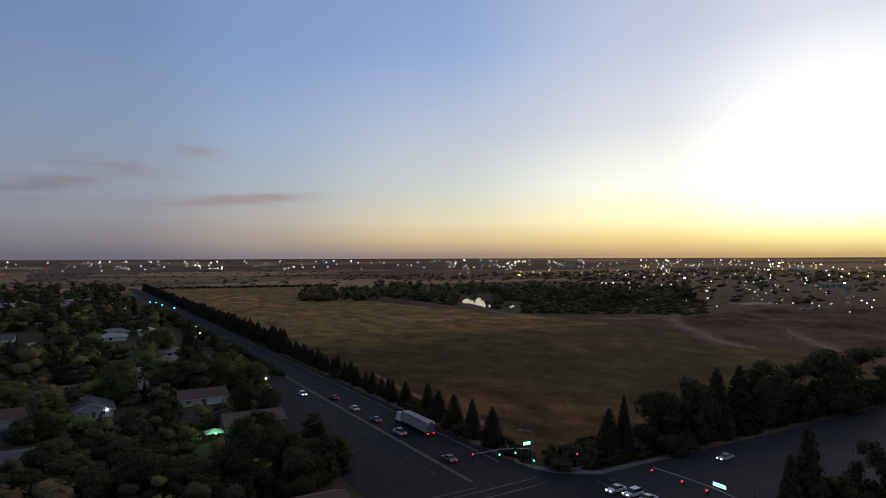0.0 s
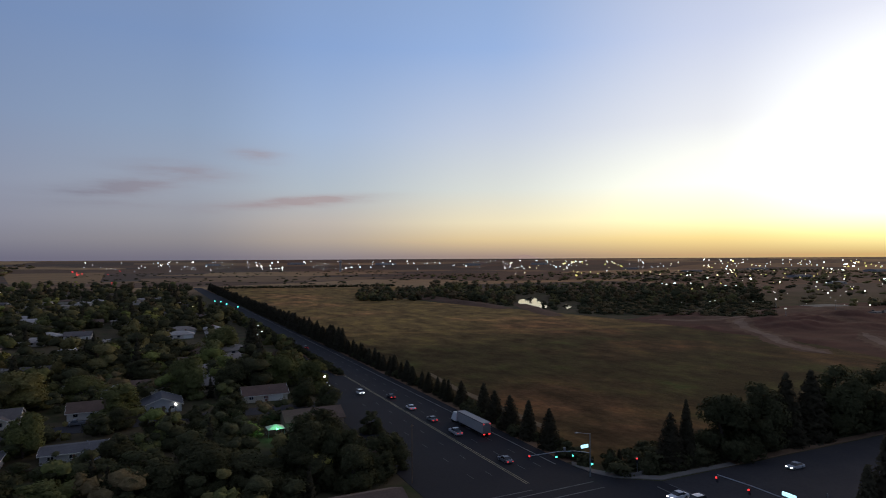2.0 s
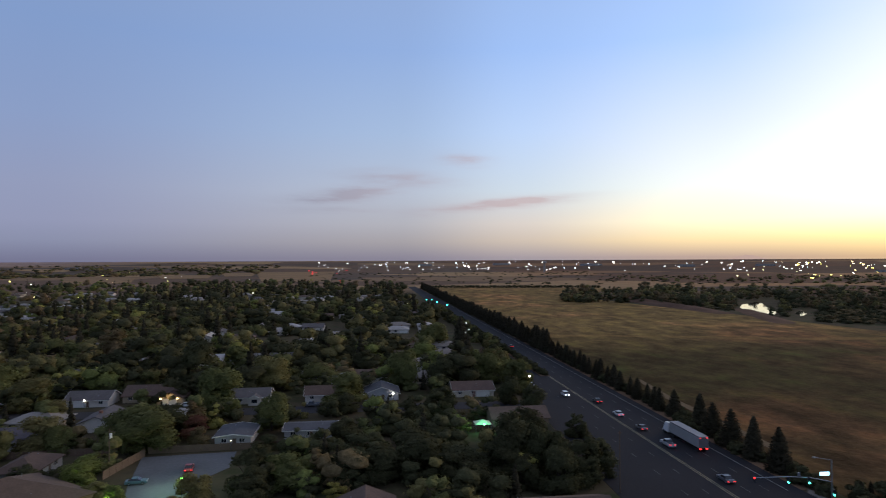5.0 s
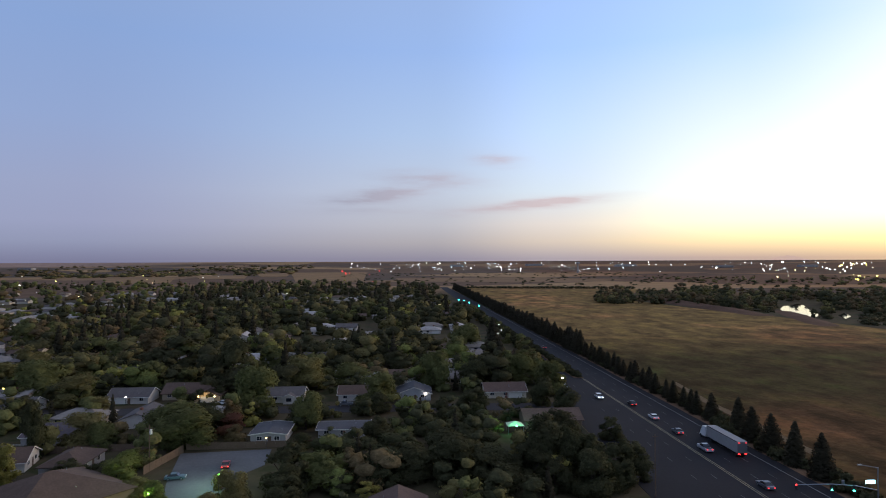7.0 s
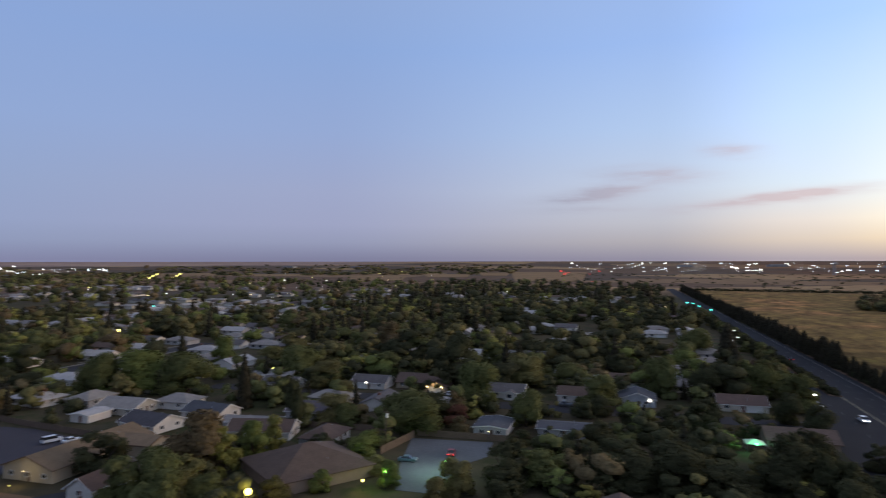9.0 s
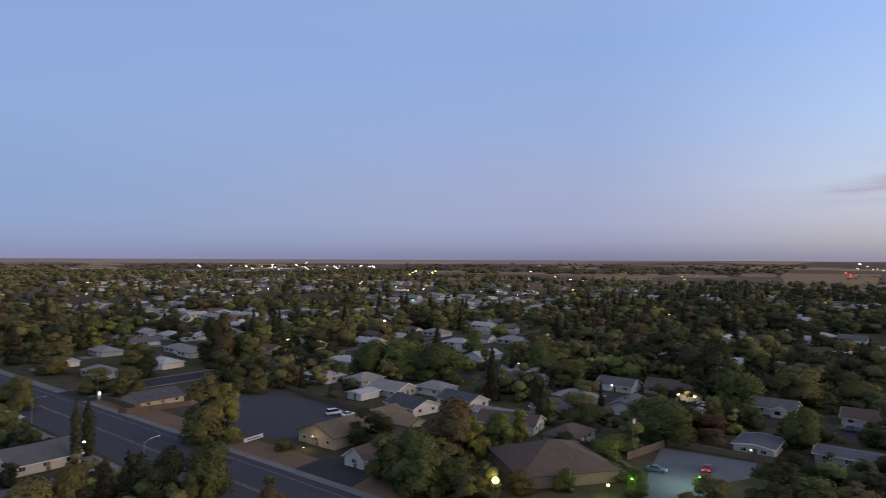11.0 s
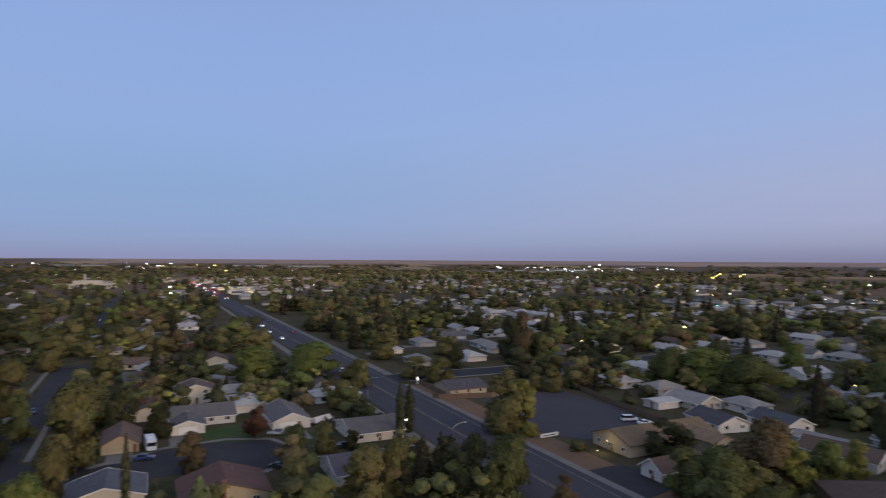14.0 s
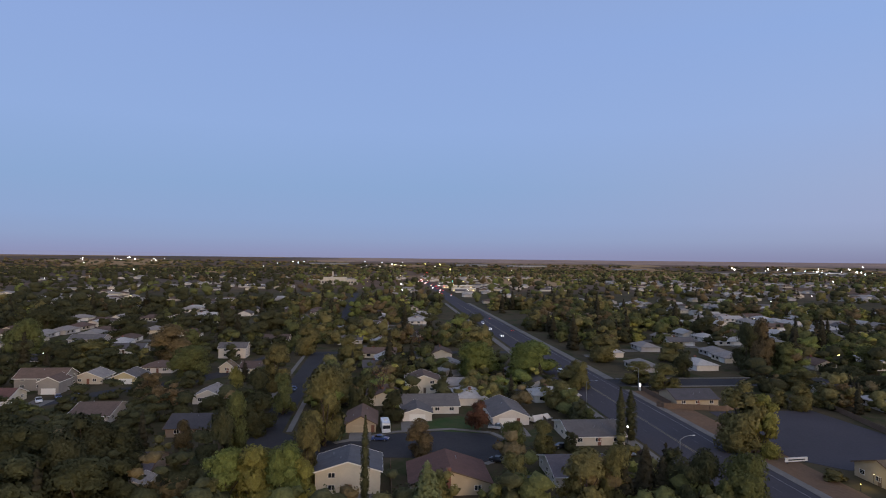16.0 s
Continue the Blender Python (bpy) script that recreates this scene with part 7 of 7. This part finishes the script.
part("cab", Shape().hull8([(8.8, -1.2, 0.7), (12.4, -1.2, 0.7), (12.4, 1.2, 0.7), (8.8, 1.2, 0.7), (8.8, -1.15, 3.5), (10.8, -1.1, 3.3), (10.8, 1.1, 3.3), (8.8, 1.15, 3.5)]), paint("white", COLOURS["white"]), truck)
part("chassis", Shape().box(5.0, -0.5, 0.6, 9.0, 0.5, 1.15), DARK_METAL, truck)
for s in (1, -1):
    part("tail_light", Shape().box(-8.12, s * 0.85 - 0.28, 0.85, -8.0, s * 0.85 + 0.28, 1.15), GLOW["red"], truck)
    part("marker_light", Shape().box(-8.1, s * 0.9 - 0.2, 3.7, -8.062, s * 0.9 + 0.2, 3.9), GLOW["red"], truck)

car("sedan", 79.0, 193.3, 90, "white", False, True)
car("sedan", 79.2, 176.5, 90, "grey", False, True)
car("pickup", 79.2, 160.0, 90, "silver", False, True)
car("sedan", 79.0, 212, 90, "black", False, True)
car("suv", 71.0, 223, 270, "white", True)
car("pickup", 62.9, 241, 270, "silver", True)
car("sedan", 64.6, 299, 270, "white", True)
car("sedan", 80.1, 352, 90, "black", False, True)
car("sedan", 79.4, 133.0, 90, "grey", False, True)
car("sedan", 99.4, 97.0, 180, "white", True)
car("suv", 100.6, 93.4, 180, "white", True)
car("sedan", 100.8, 89.8, 180, "white", True)
car("sedan", 138.3, 98.6, 180, "silver", True)
car("sedan", -52.3, 148.2, 8, "teal", False, label="pale blue-green sedan parked in the lit court")
car("sedan", -43.2, 156.4, 100, "red", False, True, label="dark red sedan with brake lights lit in the court")
car("van", -268.7, 77.8, 0, "white", True)
car("van", -152.5, 136.5, 70, "white", False, label="white van parked at the edge of the lot")
car("sedan", -147.5, 138.2, 75, "white", False)
car("sedan", -399, 76, 0, "white", True)
car("sedan", -438, 75, 0, "white", True)
car("suv", -477, 76, 0, "white", True)
car("sedan", -430, 89, 180, "black", False, True)
car("sedan", -515, 88, 180, "grey", False, True)
car("pickup", -223.2, -115.8, 30, "white", False)
car("sedan", -229.0, -112.4, 30, "blue", False)
car("sedan", -233.6, -108.6, 30, "blue", False)
car("pickup", -181.6, 33.6, 70, "silver", False)
car("sedan", -152.4, 28.6, 60, "black", False)
car("suv", -137.0, 33.2, 95, "black", False)
car("sedan", -172.6, -0.6, 80, "blue", False)
car("sedan", -156.4, 63.2, 10, "grey", False)
car("sedan", -162.5, 47.6, 90, "black", False)
car("sedan", -238.8, -33.3, 0, "blue", False)
car("sedan", -246, 208, 90, "silver", False)
car("suv", -240, 170, 85, "grey", False)
car("sedan", -63.4, 224.4, 180, "white", False)
car("pickup", -20, 219, 180, "grey", False)
rv = thing("motorhome", pose(-181.5, 0.8, 0.06, 0, 0, 5), "white motorhome parked on a driveway", "vehicle")
part("body", Shape().hull8([(-3.6, -1.2, 0.5), (3.4, -1.2, 0.5), (3.4, 1.2, 0.5), (-3.6, 1.2, 0.5), (-3.6, -1.15, 3.1), (3.2, -1.15, 3.1), (3.2, 1.15, 3.1), (-3.6, 1.15, 3.1)]), paint("white", COLOURS["white"]), rv)
part("windscreen", Shape().box(3.3, -1.05, 1.6, 3.46, 1.05, 2.5), GLASS, rv)
part("roof_unit", Shape().box(-0.6, -0.4, 3.1, 0.5, 0.4, 3.4), TRIM, rv)
for wx in (-2.2, 2.2):
    for s in (1, -1):
        part("wheel", Shape().tube((wx, s * 0.9, 0.4), (wx, s * 1.18, 0.4), 0.4, 0.4, 12), RUBBER, rv)
tarp = thing("covered_boat", pose(-190.0, 48.6, 0, 0, 0, 125), "boat under a white tarpaulin beside the house", "boat")
part("cover", Shape().hull8([(-4, -1.2, 0.7), (4, -1.0, 0.7), (4, 1.0, 0.7), (-4, 1.2, 0.7), (-3.6, -0.15, 2.3), (3.4, -0.1, 2.0), (3.4, 0.1, 2.0), (-3.6, 0.15, 2.3)]), WALLS["white"], tarp)
part("trailer_frame", Shape().box(-3.5, -0.9, 0.35, 4.8, 0.9, 0.7), METAL, tarp)
for s in (1, -1):
    part("wheel", Shape().tube((-0.8, s * 0.95, 0.33), (-0.8, s * 1.15, 0.33), 0.33, 0.33, 10), RUBBER, tarp)

# ---- school and shops down the cross street ----
school = thing("school_building", pose(-1190, -95, 0, 0, 0, 90), "long beige school building with flat roof", "building")
part("wall", Shape().box(-45, -14, 0, 45, 14, 8), WALLS["beige"], school)
part("hall", Shape().box(-18, -12, 8, 24, 12, 13), WALLS["beige"], school)
part("chimney", Shape().box(-3, -1, 13, -0.5, 1, 24), WALLS["beige"], school)
for i in range(16):
    part("window", Shape().box(-42 + i * 5.4, -14.1, 2, -39 + i * 5.4, -13.95, 5.5), GLASS, school)
SHOP_LIGHT = glowing("shop_light", (1.0, 0.80, 0.42), 0.9)
for x, y, w in ((-960, 122, 36), (-1060, 124, 50), (-1190, 130, 40)):
    shop = thing("shop", pose(x, y, 0, 0, 0, 90), "low shop with a brightly lit front", "building", "shops on the cross street")
    part("wall", Shape().box(-w / 2, -9, 0, w / 2, 9, 5), WALLS["cream"], shop)
    part("canopy", Shape().box(-w / 2, -12, 4.2, w / 2, -9.05, 5.2), TRIM, shop)
    for i in range(int(w / 5)):
        u = -w / 2 + 2.5 + i * 5.0
        part("lit_window", Shape().box(u - 1.3, -9.06, 0.7, u + 1.3, -9.01, 2.9), SHOP_LIGHT, shop, "shop window lit warm yellow")
for i in range(26):
    x = -820 - i * 26 + rng.uniform(-8, 8)
    red = i % 3 != 0
    tail = thing("tail_lamp", pose(x, 84 + rng.uniform(-7, 8), 0), "pair of %s lamps of a car far down the street" % ("red" if red else "white"), "car lamp", "car lamps far down the street")
    for k in (-0.9, 0.9):
        part("lamp", Shape().ball((0, k, 0.9), abs(x) / 1103 * 0.38, 6, 5), GLOW["red" if red else "white"], tail)
